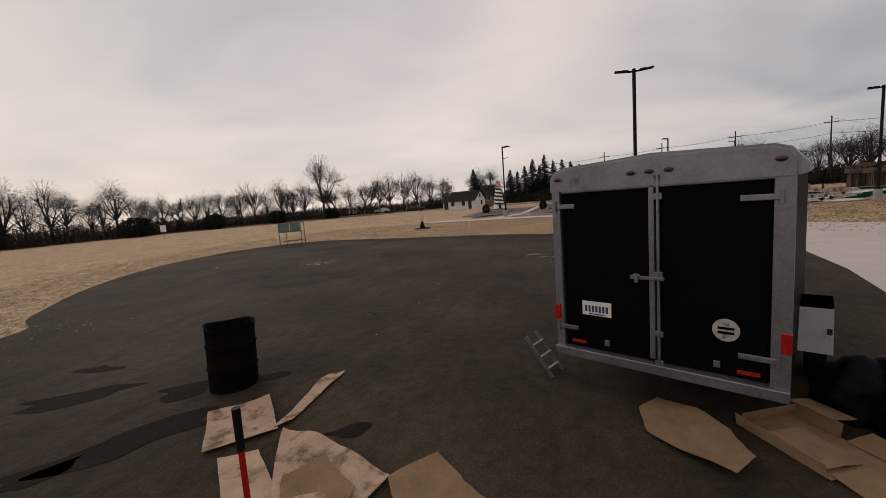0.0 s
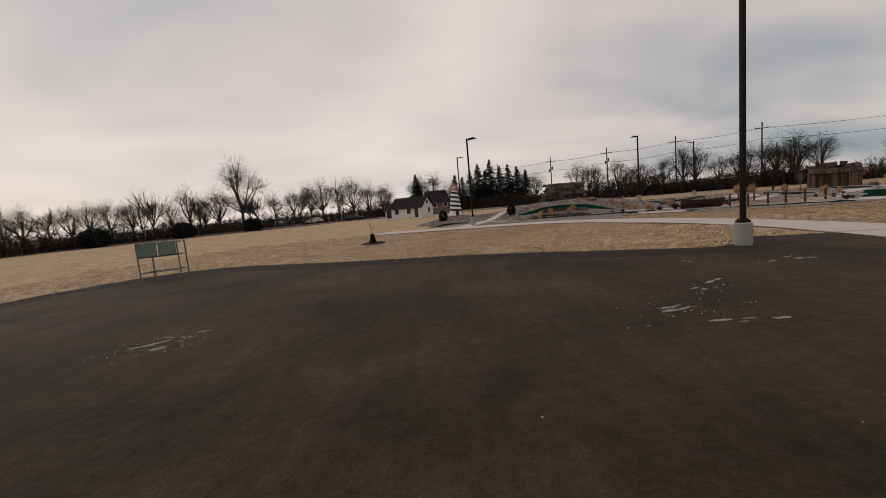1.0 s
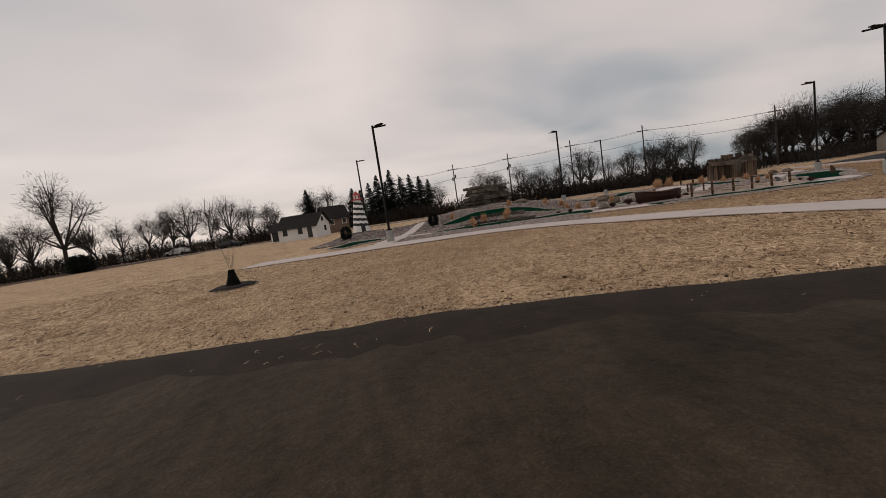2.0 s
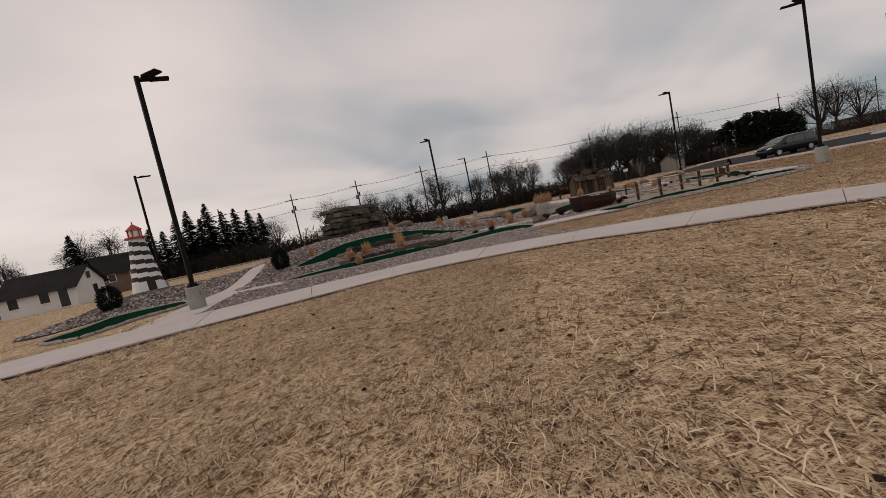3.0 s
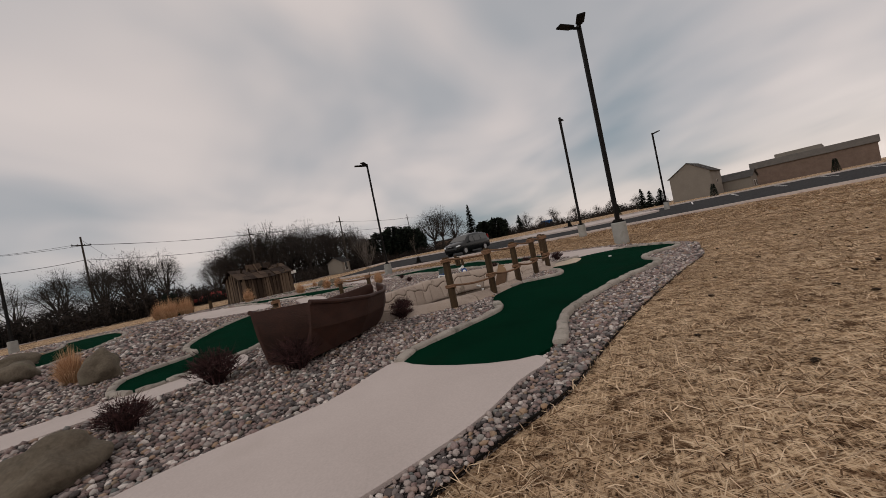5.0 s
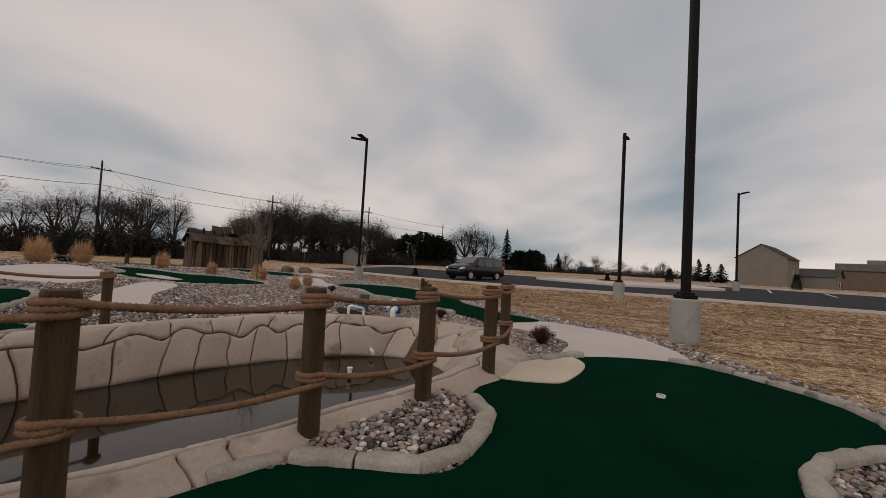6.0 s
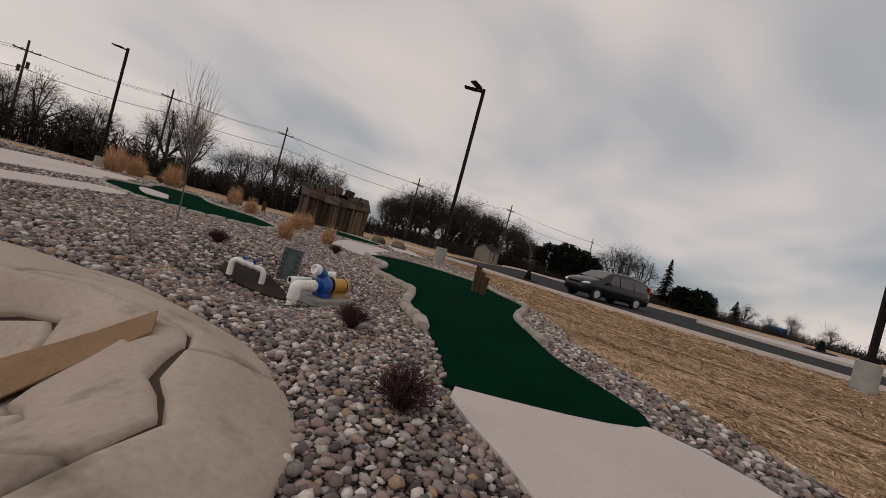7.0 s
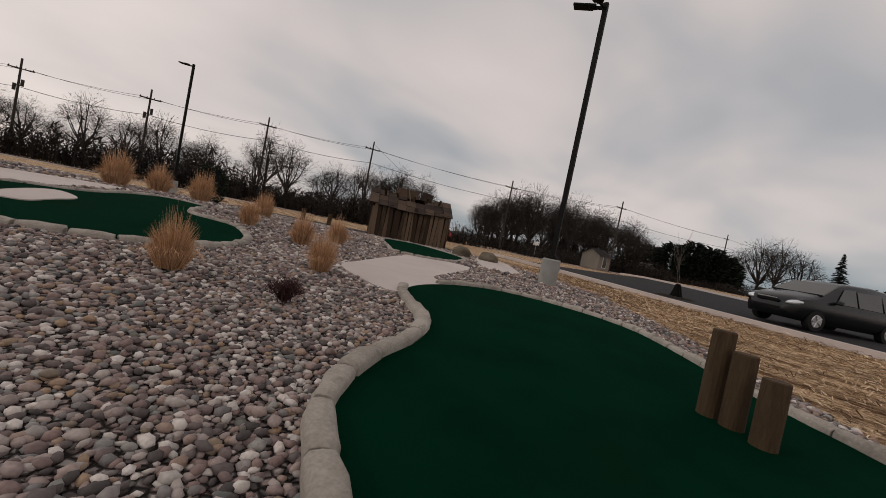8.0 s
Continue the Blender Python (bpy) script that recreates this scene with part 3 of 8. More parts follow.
GREEN_POND = [(23.3, 37.9), (24.2, 37.1), (25, 36.35), (26.3, 36.2), (27.3, 35.4), (27.35, 34.95), (27.4, 34.4), (28.2, 34.05), (28.9, 34.1), (30.3, 32.8), (30.35, 31.4), (29.4, 30.9), (28.6, 30.85), (28.0, 31.3), (27.7, 32.2), (27.1, 32.7), (26.2, 33.0), (25.3, 34.3), (23.9, 35.85), (22.5, 36.7)]
putting_green(GREEN_POND, "dark green putting green beside the rope-fenced pond", gaps=((30.35, 32.1, 0.6), (22.9, 37.3, 0.8), (26.3, 36.3, 0.8), (26.9, 35.85, 0.5), (28.95, 34.0, 0.35), (29.6, 33.5, 0.6)), sink=0.012, tall=0.72)
GREEN_BEND = [(33.15, 33.36), (33.3, 33.5), (33.85, 33.78), (34.3, 34.04), (34.55, 34.17), (34.9, 34.45), (35.3, 34.7), (36.45, 35.12), (36.75, 35.38), (37.05, 35.85), (37.42, 36.35), (37.95, 36.62), (38.55, 36.78), (39.15, 37.1), (39.65, 37.7), (40.3, 38.3), (41.4, 38.5), (42.6, 38.2), (43.0, 37.2), (42.5, 35.9), (40.5, 34.7), (39.4, 33.95), (38.4, 33.8), (37.0, 33.7), (35.9, 33.3), (34.9, 32.9), (33.8, 32.25)]
putting_green(GREEN_BEND, "dark green bending putting green with three timber posts", gaps=((33.5, 33.0, 1.2), (34.2, 33.85, 0.4), (34.7, 32.75, 0.75), (40.9, 38.5, 0.6)), sink=0.015, tall=0.9)
GREEN_FAR = [(36.5, 42.8), (36.9, 43.6), (37.5, 44.4), (38.6, 44.8), (39.7, 46.2), (41.0, 47.4), (41.4, 46.4), (40.3, 44.6), (39.9, 43.6), (40.2, 42.7), (39.9, 41.7), (39.4, 40.8), (38.6, 40.2), (37.7, 40.2), (36.9, 40.7), (36.4, 41.6)]
putting_green(GREEN_FAR, "dark green putting green among dry ornamental grasses")
GREEN_SHED = [(44.6, 42.1), (45.6, 43.4), (49.5, 47.3), (51.6, 48.6), (52.4, 47.2), (50.2, 43.6), (47.6, 42.1), (45.9, 41.6)]
putting_green(GREEN_SHED, "dark green putting green in front of the plank shed")
GREEN_LIGHTHOUSE = [(5.0, 49.2), (6.2, 50.5), (7.2, 52.2), (8.3, 51.8), (9.3, 50.6), (8.85, 48.6), (7.5, 48.45), (6.6, 47.8), (5.6, 47.3)]
putting_green(GREEN_LIGHTHOUSE, "dark green putting green near the striped lighthouse")
GREEN_UPPER = [(14.2, 50.0), (14.8, 49.3), (15.4, 48.8), (16.7, 48.95), (17.8, 48.7), (19.4, 47.7), (20.3, 47.0), (21.3, 45.85), (22.0, 44.9), (22.6, 45.0), (22.2, 46.4), (22.0, 48.0), (21.2, 49.3), (19.6, 50.4), (18.1, 51.0), (16.6, 50.75), (15.4, 50.45)]
putting_green(GREEN_UPPER, "dark green putting green on the slope below the ledge", size=0.6, z=0.016, sink=0.012, wide=1.1, tall=0.6)
GREEN_BOAT = [(24.9, 41.6), (26.0, 42.4), (27.2, 41.9), (28.5, 42.7), (31.0, 43.0), (33.0, 42.7), (32.3, 41.6), (30.6, 40.6), (30.2, 39.4), (28.6, 40.3), (26.6, 40.6)]
putting_green(GREEN_BOAT, "dark green putting green behind the wooden boat")
GREEN_BACK = [(27.9, 48.7), (30, 49.2), (33.5, 49.4), (36, 51), (36.8, 50), (34, 47.7), (31, 46.9), (28.3, 46.9)]
putting_green(GREEN_BACK, "dark green putting green at the back of the course")
GREENS = [curve_through(g, 3) for g in (GREEN_LONG, GREEN_POND, GREEN_BEND, GREEN_FAR, GREEN_SHED, GREEN_LIGHTHOUSE, GREEN_UPPER, GREEN_BOAT, GREEN_BACK)]

# ---- course paths ----
PATHS = [
    [(20.05, 39.72), (20.6, 40.12), (21.3, 39.99), (21.96, 39.54), (22.6, 38.57), (23.42, 37.86), (22.48, 36.7), (22.0, 37.05), (21.5, 37.5), (21.0, 38.2), (20.4, 39.2)],
    [(21.9, 43.8), (22.4, 44.1), (23.0, 43.9), (23.6, 43.35), (24.1, 42.6), (24.8, 41.8), (26.2, 40.8), (25.2, 40.3), (24.4, 40.95), (23.95, 41.5), (23.25, 42.2), (22.8, 42.9)],
    [(30.3, 32.85), (31.4, 32.45), (32.3, 32.8), (33.15, 33.4), (33.75, 32.25), (33.0, 31.4), (32.2, 30.95), (31, 30.95), (30.35, 31.35)],
    [(39.8, 38.2), (40.2, 39.5), (41.2, 40.1), (43.9, 41.5), (45.2, 42.0), (46.3, 40.9), (44, 39.8), (42.0, 39.1), (41.6, 38.5), (40.6, 38.2)],
    [(34.4, 43.0), (36.4, 43.6), (38.2, 45.2), (40.5, 48.6), (37.2, 47.4), (34.6, 45.5)],
    [(31.8, 40.3), (33.2, 41.2), (34.4, 41.75), (36.1, 42.3), (36.3, 41.75), (35.4, 41.1), (34.0, 40.65), (32.4, 39.7)],
    [(6.6, 44.6), (8.1, 44.3), (9.5, 46.3), (10.45, 47.35), (11.2, 46.75), (11.8, 46.1), (12.2, 46.6), (11.5, 47.7), (10.75, 48.5), (11.6, 49.8), (13.6, 52.7), (15.2, 55.4), (14.6, 55.9), (12.6, 53.0), (10.8, 50.4), (9.7, 49.2), (8.9, 48.1), (7.7, 46.4)],
    [(47.6, 41.1), (50, 42.6), (53.5, 44.6), (54.4, 43.7), (51, 41.5), (48.6, 40.3)],
]
PATH_LINES = [curve_through(p, 4) for p in PATHS]
for p in PATH_LINES:
    tagged(slab("course_path", p, -0.004, CONCRETE, None, 0.12, follow=True), "pale smooth concrete path between the greens", "path", "course paths", "structure")
pad_tan = slab("tan_sand_patch", curve_through([(29.1, 33.4), (29.2, 33.9), (29.6, 33.95), (30.0, 33.5), (30.35, 32.85), (29.9, 32.75), (29.25, 33.15)], 5), 0.012, material("tan_sand_turf", (0.48, 0.4, 0.31), (0.6, 0.52, 0.42), 2, 200, 1.0, bump=0.3, bump_scale=300, spec=0.05), thick=0.05)
tagged(pad_tan, "tan turf patch set in the green", "turf", kind="structure")

pale = slab("pale_turf_patch", curve_through([(37.1, 42.4), (37.3, 43.0), (37.75, 43.8), (38.1, 44.05), (38.15, 43.3), (37.75, 42.7), (37.4, 42.2)], 4), 0.014, CONCRETE, thick=0.05, follow=True)
tagged(pale, "pale rounded landing set beside the green", "path", kind="structure")

# ---- lamp posts ----
def lamp_post(heads, top=7.6):
    root = thing("lamp_post", "black square steel lamp post on a round concrete base", "lamp post", "lot lamps")
    bm = bmesh.new()
    rod(bm, (0, 0, -0.1), (0, 0, 0.69), 0.25, n=32)
    rod(bm, (0, 0, 0.69), (0, 0, 0.72), 0.25, 0.222, n=32)
    part("base", bm, BASE_CONCRETE, root, "round grey concrete base")
    bm = bmesh.new()
    box(bm, pose(0, 0, 0.722), 0.29, 0.29, 0.07, 0.015)
    box(bm, pose(0, 0, 0.79), 0.22, 0.22, 0.05, 0.012)
    part("base_cover", bm, BLACK, root)
    bm = bmesh.new()
    box(bm, pose(0.094, -0.232, 0.42, 0, 0, 22), 0.07, 0.02, 0.11, 0.006)
    part("cover_plate", bm, ALU, root, "small grey cover plate")
    bm = bmesh.new()
    box(bm, pose(0, 0, 0.81), 0.128, 0.128, top - 0.65, 0.012)
    part("pole", bm, BLACK, root)
    for a in heads:
        bm = bmesh.new()
        box(bm, pose(0, 0, top, 0, 0, a) @ pose(0, 0.22, 0, 4), 0.07, 0.4, 0.08, 0.01)
        part("arm", bm, BLACK, root)
        bm = bmesh.new()
        box(bm, pose(0, 0, top, 0, 0, a) @ pose(0, 0.6, 0.05, 5), 0.29, 0.54, 0.065, 0.025)
        box(bm, pose(0, 0, top, 0, 0, a) @ pose(0, 0.4, 0.03, 5), 0.2, 0.3, 0.1, 0.03)
        part("head", bm, BLACK, root, "flat black lamp head")
    return root


LAMPS = [((10.85, 21.75), (75, -105)), ((8.6, 45.9), (-105, -150)), ((11.6, 63.0), (-90,)), ((32.3, 55.3), (20, 110)), ((47.15, 38.8), (12, 72)),
         ((32.44, 29.97), (12, 70)), ((43.85, 25.9), (238,)), ((47.0, 62.8), (34,)), ((56.65, 10.5), (100,))]
for (x, y), heads in LAMPS:
    p = lamp_post(heads, 7.4 if y == 45.9 else 7.7)
    p.matrix_basis = pose(x, y, rise(x, y))


# ---- utility poles ----
def utility_pole(h, transformers=False):
    root = thing("utility_pole", "tall dark wooden utility pole with a crossarm", "utility pole", "roadside poles")
    bm = bmesh.new()
    rod(bm, (0, 0, -0.5), (0, 0, h), 0.17, 0.11, 10)
    part("pole", bm, POLE_WOOD, root)
    bm = bmesh.new()
    box(bm, pose(0, 0.12, h - 1.3), 2.4, 0.1, 0.12, 0.01)
    part("crossarm", bm, POLE_WOOD, root)
    for x in (-1.1, -0.4, 0.4, 1.1):
        bm = bmesh.new()
        rod(bm, (x, 0.12, h - 1.18), (x, 0.12, h - 1.0), 0.06, 0.04, 6)
        part("insulator", bm, BLACK, root)
    if transformers:
        for s in (-1, 1):
            bm = bmesh.new()
            rod(bm, (s * 0.34, 0, h - 3.6 + 0.3 * s), (s * 0.34, 0, h - 2.8 + 0.3 * s), 0.17, n=12)
            box(bm, pose(s * 0.2, 0, h - 3.3), 0.4, 0.08, 0.1)
            part("transformer", bm, POLE_WOOD, root, "dark drum transformer")
    return root


POLES = [(35.2, 116.5, 11.3), (46.3, 107.6, 11.5), (57.1, 99.8, 11.9), (69.2, 91.9, 12.5), (81.4, 82.3, 13.0), (98, 65.1, 12), (112, 49.9, 12.8), (160, 33, 15), (206, 9, 16)]
for x, y, h in POLES:
    utility_pole(h, 40 < x < 60).matrix_basis = pose(x, y, 0, 0, 0, -27)



# ---- more materials ----
RED_LENS = material("red_lens", (0.25, 0.006, 0.006), (0.4, 0.012, 0.01), 4, 20, 0.25, bump=0, spec=0.5)
AMBER_LENS = material("dark_amber_lens", (0.03, 0.012, 0.006), (0.05, 0.02, 0.01), 4, 20, 0.3, bump=0, spec=0.5)
RUBBER = material("black_rubber", (0.006, 0.006, 0.006), (0.016, 0.015, 0.015), 6, 50, 0.85, bump=0.2)
TREAD = material("tread_plate", (0.5, 0.5, 0.5), (0.7, 0.7, 0.7), 6, 60, 0.5, metal=0.4, bump=0.9, bump_scale=45)
WHITE_PAINT = material("white_paint", (0.6, 0.59, 0.57), (0.76, 0.75, 0.73), 2, 30, 0.6, bump=0.08, stain=(0.45, 0.43, 0.4), stain_scale=1.5, stain_at=0.62)
BLUE_INK = material("blue_ink", (0.012, 0.03, 0.08), (0.02, 0.05, 0.12), 8, 60, 0.6, bump=0)
DECAL = material("worn_decal", (0.25, 0.24, 0.22), (0.5, 0.48, 0.45), 9, 60, 0.7, bump=0, stain=(0.05, 0.05, 0.05), stain_scale=14, stain_at=0.55)
CARD = material("brown_cardboard", (0.149, 0.090, 0.046), (0.272, 0.177, 0.102), 4, 60, 0.95, bump=0.15, stain=(0.15, 0.08, 0.04), stain_scale=2.2, stain_at=0.6)
CARD_STAINED = material("stained_wet_cardboard", (0.3, 0.2, 0.13), (0.5, 0.36, 0.26), 4, 40, 0.95, bump=0.2, stain=(0.16, 0.1, 0.05), stain_scale=4.5, stain_at=0.5)
RUST_BLACK = material("scorched_steel", (0.0018, 0.0018, 0.0018), (0.0063, 0.0054, 0.0045), 5, 40, 0.85, metal=0.1, bump=0.3, spec=0.05)
BAG = material("black_plastic_bag", (0.0008, 0.0008, 0.001), (0.0022, 0.0022, 0.0025), 5, 30, 0.5, bump=0.6, bump_scale=12, spec=0.08)
GREEN_STEEL = material("faded_green_steel", (0.075, 0.11, 0.09), (0.14, 0.19, 0.16), 3, 30, 0.6, bump=0.1, stain=(0.09, 0.07, 0.05), stain_scale=5)
CHALK = material("pale_limestone_chips", (0.16, 0.15, 0.135), (0.4, 0.385, 0.36), 5, 40, 0.9, bump=0.3, island=0.5)

# ---- cargo trailer ----
TR = pose(2.23, 6.72, -0.02, 0, 0, -44.6) @ Matrix.Diagonal((1.075, 1.075, 1.075, 1))
trailer = thing("cargo_trailer", "black enclosed cargo trailer with aluminium trim and closed rear doors", "trailer", at=TR)
TW, TL = 1.98, 3.7
bm = bmesh.new()
box(bm, pose(TW / 2, TL / 2 + 0.03, 0.44), TW, TL, 1.88, 0.03)
part("body", bm, TRAILER_BLACK, trailer)
bm = bmesh.new()
prof = [(-0.03, 2.2), (-0.03, 2.32), (0.02, 2.395), (0.12, 2.43), (TW / 2, 2.475), (TW - 0.12, 2.43), (TW - 0.02, 2.395), (TW + 0.03, 2.32), (TW + 0.03, 2.2)]
front = [bm.verts.new((x, -0.05, z - (0.02 if i in (0, 8) else 0))) for i, (x, z) in enumerate(prof)]
back = [bm.verts.new((x, TL + 0.06, z)) for x, z in prof]
for i in range(len(prof) - 1):
    bm.faces.new((front[i], front[i + 1], back[i + 1], back[i]))
bm.faces.new(front[::-1])
bm.faces.new(back)
bmesh.ops.recalc_face_normals(bm, faces=bm.faces)
bmesh.ops.bevel(bm, geom=[e for e in bm.edges if all(v.co.y < 0 for v in e.verts)], offset=0.03, segments=3, affect="EDGES")
part("roof", bm, ALU, trailer, "rounded bare aluminium roof cap")
for name, x, w, z0, z1 in (("corner_post", 0.035, 0.09, 0.4, 2.25), ("corner_post", TW - 0.055, 0.13, 0.4, 2.25), ("centre_post", 0.985, 0.05, 0.52, 2.2)):
    bm = bmesh.new()
    box(bm, pose(x, 0.0, z0), w, 0.07, z1 - z0, 0.008)
    part(name, bm, ALU, trailer)
bm = bmesh.new()
box(bm, pose(TW / 2, -0.005, 2.16), TW - 0.2, 0.06, 0.06, 0.008)
part("header_rail", bm, ALU, trailer)
bm = bmesh.new()
box(bm, pose(TW / 2, -0.02, 0.38), TW + 0.02, 0.12, 0.1, 0.01)
part("rear_sill", bm, ALU, trailer, "dull aluminium rear sill")
for x0, x1 in ((0.1, 0.95), (1.02, TW - 0.14)):
    bm = bmesh.new()
    box(bm, pose((x0 + x1) / 2, 0.012, 0.5), x1 - x0, 0.035, 1.66, 0.006)
    door = part("rear_door", bm, TRAILER_BLACK, trailer)
    for sx, hz in (((x0 - 0.02, 2.0), (x0 - 0.02, 0.68)) if x0 < 0.5 else ((x1 + 0.02, 2.0), (x1 + 0.02, 0.68))):
        d = 1 if x0 < 0.5 else -1
        bm = bmesh.new()
        box(bm, pose(sx + d * 0.07, -0.045, hz), 0.28 if d < 0 else 0.2, 0.015, 0.05, 0.006)
        rod(bm, (sx - d * 0.05, -0.05, hz - 0.03), (sx - d * 0.05, -0.05, hz + 0.08), 0.016)
        rod(bm, (sx + d * 0.15, -0.056, hz + 0.025), (sx + d * 0.15, -0.045, hz + 0.025), 0.012)
        part("hinge", bm, ALU, door, "bare aluminium strap hinge")
bm = bmesh.new()
rod(bm, (1.045, -0.045, 0.42), (1.045, -0.045, 2.28), 0.014)
for z in (0.46, 0.75, 1.32, 2.05, 2.22):
    box(bm, pose(1.045, -0.035, z), 0.07, 0.03, 0.06, 0.005)
part("lock_bar", bm, ALU, trailer, "aluminium cam lock bar")
bm = bmesh.new()
box(bm, pose(0.95, -0.06, 1.3), 0.3, 0.02, 0.035, 0.006)
box(bm, pose(0.86, -0.075, 1.27), 0.035, 0.03, 0.09, 0.006)
rod(bm, (0.83, -0.07, 1.34), (0.89, -0.07, 1.34), 0.012)
part("latch_handle", bm, ALU, trailer)
bm = bmesh.new()
box(bm, pose(0.44, -0.012, 0.86), 0.305, 0.008, 0.152, 0.003)
plate = part("licence_plate", bm, WHITE_PAINT, trailer, "white licence plate with a row of dark marks")
for i in range(7):
    bm = bmesh.new()
    box(bm, pose(0.33 + i * 0.0365, -0.018, 0.9), 0.022, 0.003, 0.068)
    part("plate_mark", bm, BLUE_INK, plate)
bm = bmesh.new()
box(bm, pose(0.44, -0.018, 0.873), 0.16, 0.003, 0.01)
part("plate_mark", bm, BLUE_INK, plate)
bm = bmesh.new()
rod(bm, (1.56, -0.006, 0.9), (1.56, -0.012, 0.9), 0.1, n=28)
part("decal", bm, DECAL, trailer, "round worn pale decal")
for z in (0.905, 0.865):
    bm = bmesh.new()
    box(bm, pose(1.56, -0.013, z), 0.12, 0.003, 0.022)
    part("decal_bar", bm, TRAILER_BLACK, trailer)
for x in (0.0, TW - 0.035):
    bm = bmesh.new()
    box(bm, pose(x + 0.015, -0.04, 0.78), 0.07, 0.03, 0.17, 0.008)
    part("tail_light", bm, RED_LENS, trailer, "red tail light")
for x in (0.24, 1.72):
    bm = bmesh.new()
    box(bm, pose(x, -0.012, 0.53), 0.16, 0.008, 0.035, 0.003)
    part("reflector", bm, RED_LENS, trailer)
for x in (0.55, 1.5):
    bm = bmesh.new()
    box(bm, pose(x, -0.03, 0.56), 0.05, 0.02, 0.06, 0.004)
    rod(bm, (x, -0.045, 0.59), (x, -0.03, 0.59), 0.013)
    part("tie_ring", bm, ALU, trailer)
for x in (0.08, 0.82, 0.98, 1.14, TW - 0.08):
    bm = bmesh.new()
    bmesh.ops.create_uvsphere(bm, u_segments=12, v_segments=6, radius=0.03, matrix=pose(x, -0.075, 2.31) @ Matrix.Diagonal((1.3, 0.5, 0.7, 1)))
    part("marker_light", bm, AMBER_LENS, trailer, smooth=True)
for sx in (-1, 1):
    cx = -0.14 if sx < 0 else TW + 0.14
    bm = bmesh.new()
    pts = [(1.15, 0.42), (1.35, 0.72), (1.45, 0.8), (2.05, 0.8), (2.15, 0.72), (2.35, 0.42)]
    a = [bm.verts.new((cx - 0.13, y, z)) for y, z in pts] + [bm.verts.new((cx + 0.13, y, z)) for y, z in pts]
    for i in range(5):
        bm.faces.new((a[i], a[i + 1], a[i + 7], a[i + 6]))
    bmesh.ops.solidify(bm, geom=bm.faces, thickness=0.02)
    part("fender", bm, TREAD, trailer, "bright tread-plate fender")
    bm = bmesh.new()
    box(bm, pose(cx + sx * 0.1, 1.22, 0.6), 0.04, 0.03, 0.06, 0.005)
    part("side_light", bm, AMBER_LENS, trailer)
    bm = bmesh.new()
    rod(bm, (cx - 0.09, 1.75, 0.31), (cx + 0.09, 1.75, 0.31), 0.31, n=28)
    bmesh.ops.bevel(bm, geom=[e for e in bm.edges if e.calc_length() < 0.1], offset=0.03, segments=2, affect="EDGES")
    wheel = part("wheel", bm, RUBBER, trailer, "black rubber tyre")
    bm = bmesh.new()
    rod(bm, (cx + sx * 0.08, 1.75, 0.31), (cx + sx * 0.1, 1.75, 0.31), 0.18, 0.14, 20)
    part("rim", bm, ALU, wheel)
bm = bmesh.new()
rod(bm, (0.99, 1.9, 2.46), (0.99, 1.9, 2.52), 0.2, 0.19, 24)
bmesh.ops.create_uvsphere(bm, u_segments=20, v_segments=8, radius=0.2, matrix=pose(0.99, 1.9, 2.52) @ Matrix.Diagonal((1, 1, 0.35, 1)))
part("roof_vent", bm, WHITE_PAINT, trailer, "low domed white roof vent", smooth=True)
bm = bmesh.new()
box(bm, pose(TW / 2, TL / 2, 0.34), TW - 0.3, TL - 0.2, 0.1)
rod(bm, (TW / 2 - 0.6, TL, 0.42), (TW / 2, TL + 1.1, 0.42), 0.05)
rod(bm, (TW / 2 + 0.6, TL, 0.42), (TW / 2, TL + 1.1, 0.42), 0.05)
rod(bm, (TW / 2, TL + 1.0, 0.0), (TW / 2, TL + 1.0, 0.55), 0.04)
part("frame", bm, BLACK, trailer)

# folding step leaning at the trailer's corner
step = thing("folding_step", "small folded aluminium step leaning by the trailer corner", "step", at=TR @ pose(-0.14, 0.05, 0, 0, -38, 0))
for y in (0.0, 0.24):
    bm = bmesh.new()
    box(bm, pose(0, y, 0), 0.05, 0.025, 0.56, 0.004)
    part("rail", bm, ALU, step)
for z in (0.1, 0.26, 0.42):
    bm = bmesh.new()
    box(bm, pose(0, 0.12, z), 0.07, 0.24, 0.02, 0.003)
    part("rung", bm, TREAD, step)

# ---- things on the dirt lot ----
def lump(name, at, sx, sy, sz, mat, seed, rough=0.3, sub=3, label="", category="", group="", parent=None, flatten=True):
    """An uneven rounded body resting on the ground."""
    bm = bmesh.new()
    bmesh.ops.create_icosphere(bm, subdivisions=sub, radius=1.0)
    off = Vector((seed * 7.3, seed * 3.1, seed * 1.7))
    for v in bm.verts:
        v.co *= 1 + rough * noise.noise(v.co * 1.3 + off) + rough * 0.4 * noise.noise(v.co * 3.1 + off)
        if flatten and v.co.z < -0.35:
            v.co.z = -0.35 + (v.co.z + 0.35) * 0.15
        v.co = Vector((v.co.x * sx, v.co.y * sy, (v.co.z + 0.38) * sz))
    ob = part(name, bm, mat, parent, smooth=True)
    ob.matrix_basis = at
    return tagged(ob, label, category, group)


barrel = thing("burn_barrel", "scorched black steel drum standing open on the dirt", "barrel", at=pose(-2.20, 7.45, -0.01, 0, 3, 20))
bm = bmesh.new()
rings = [(0.285, 0), (0.285, 0.26), (0.3, 0.28), (0.285, 0.3), (0.285, 0.56), (0.3, 0.58), (0.285, 0.6), (0.287, 0.82), (0.297, 0.84), (0.28, 0.835), (0.272, 0.82), (0.27, 0.06)]
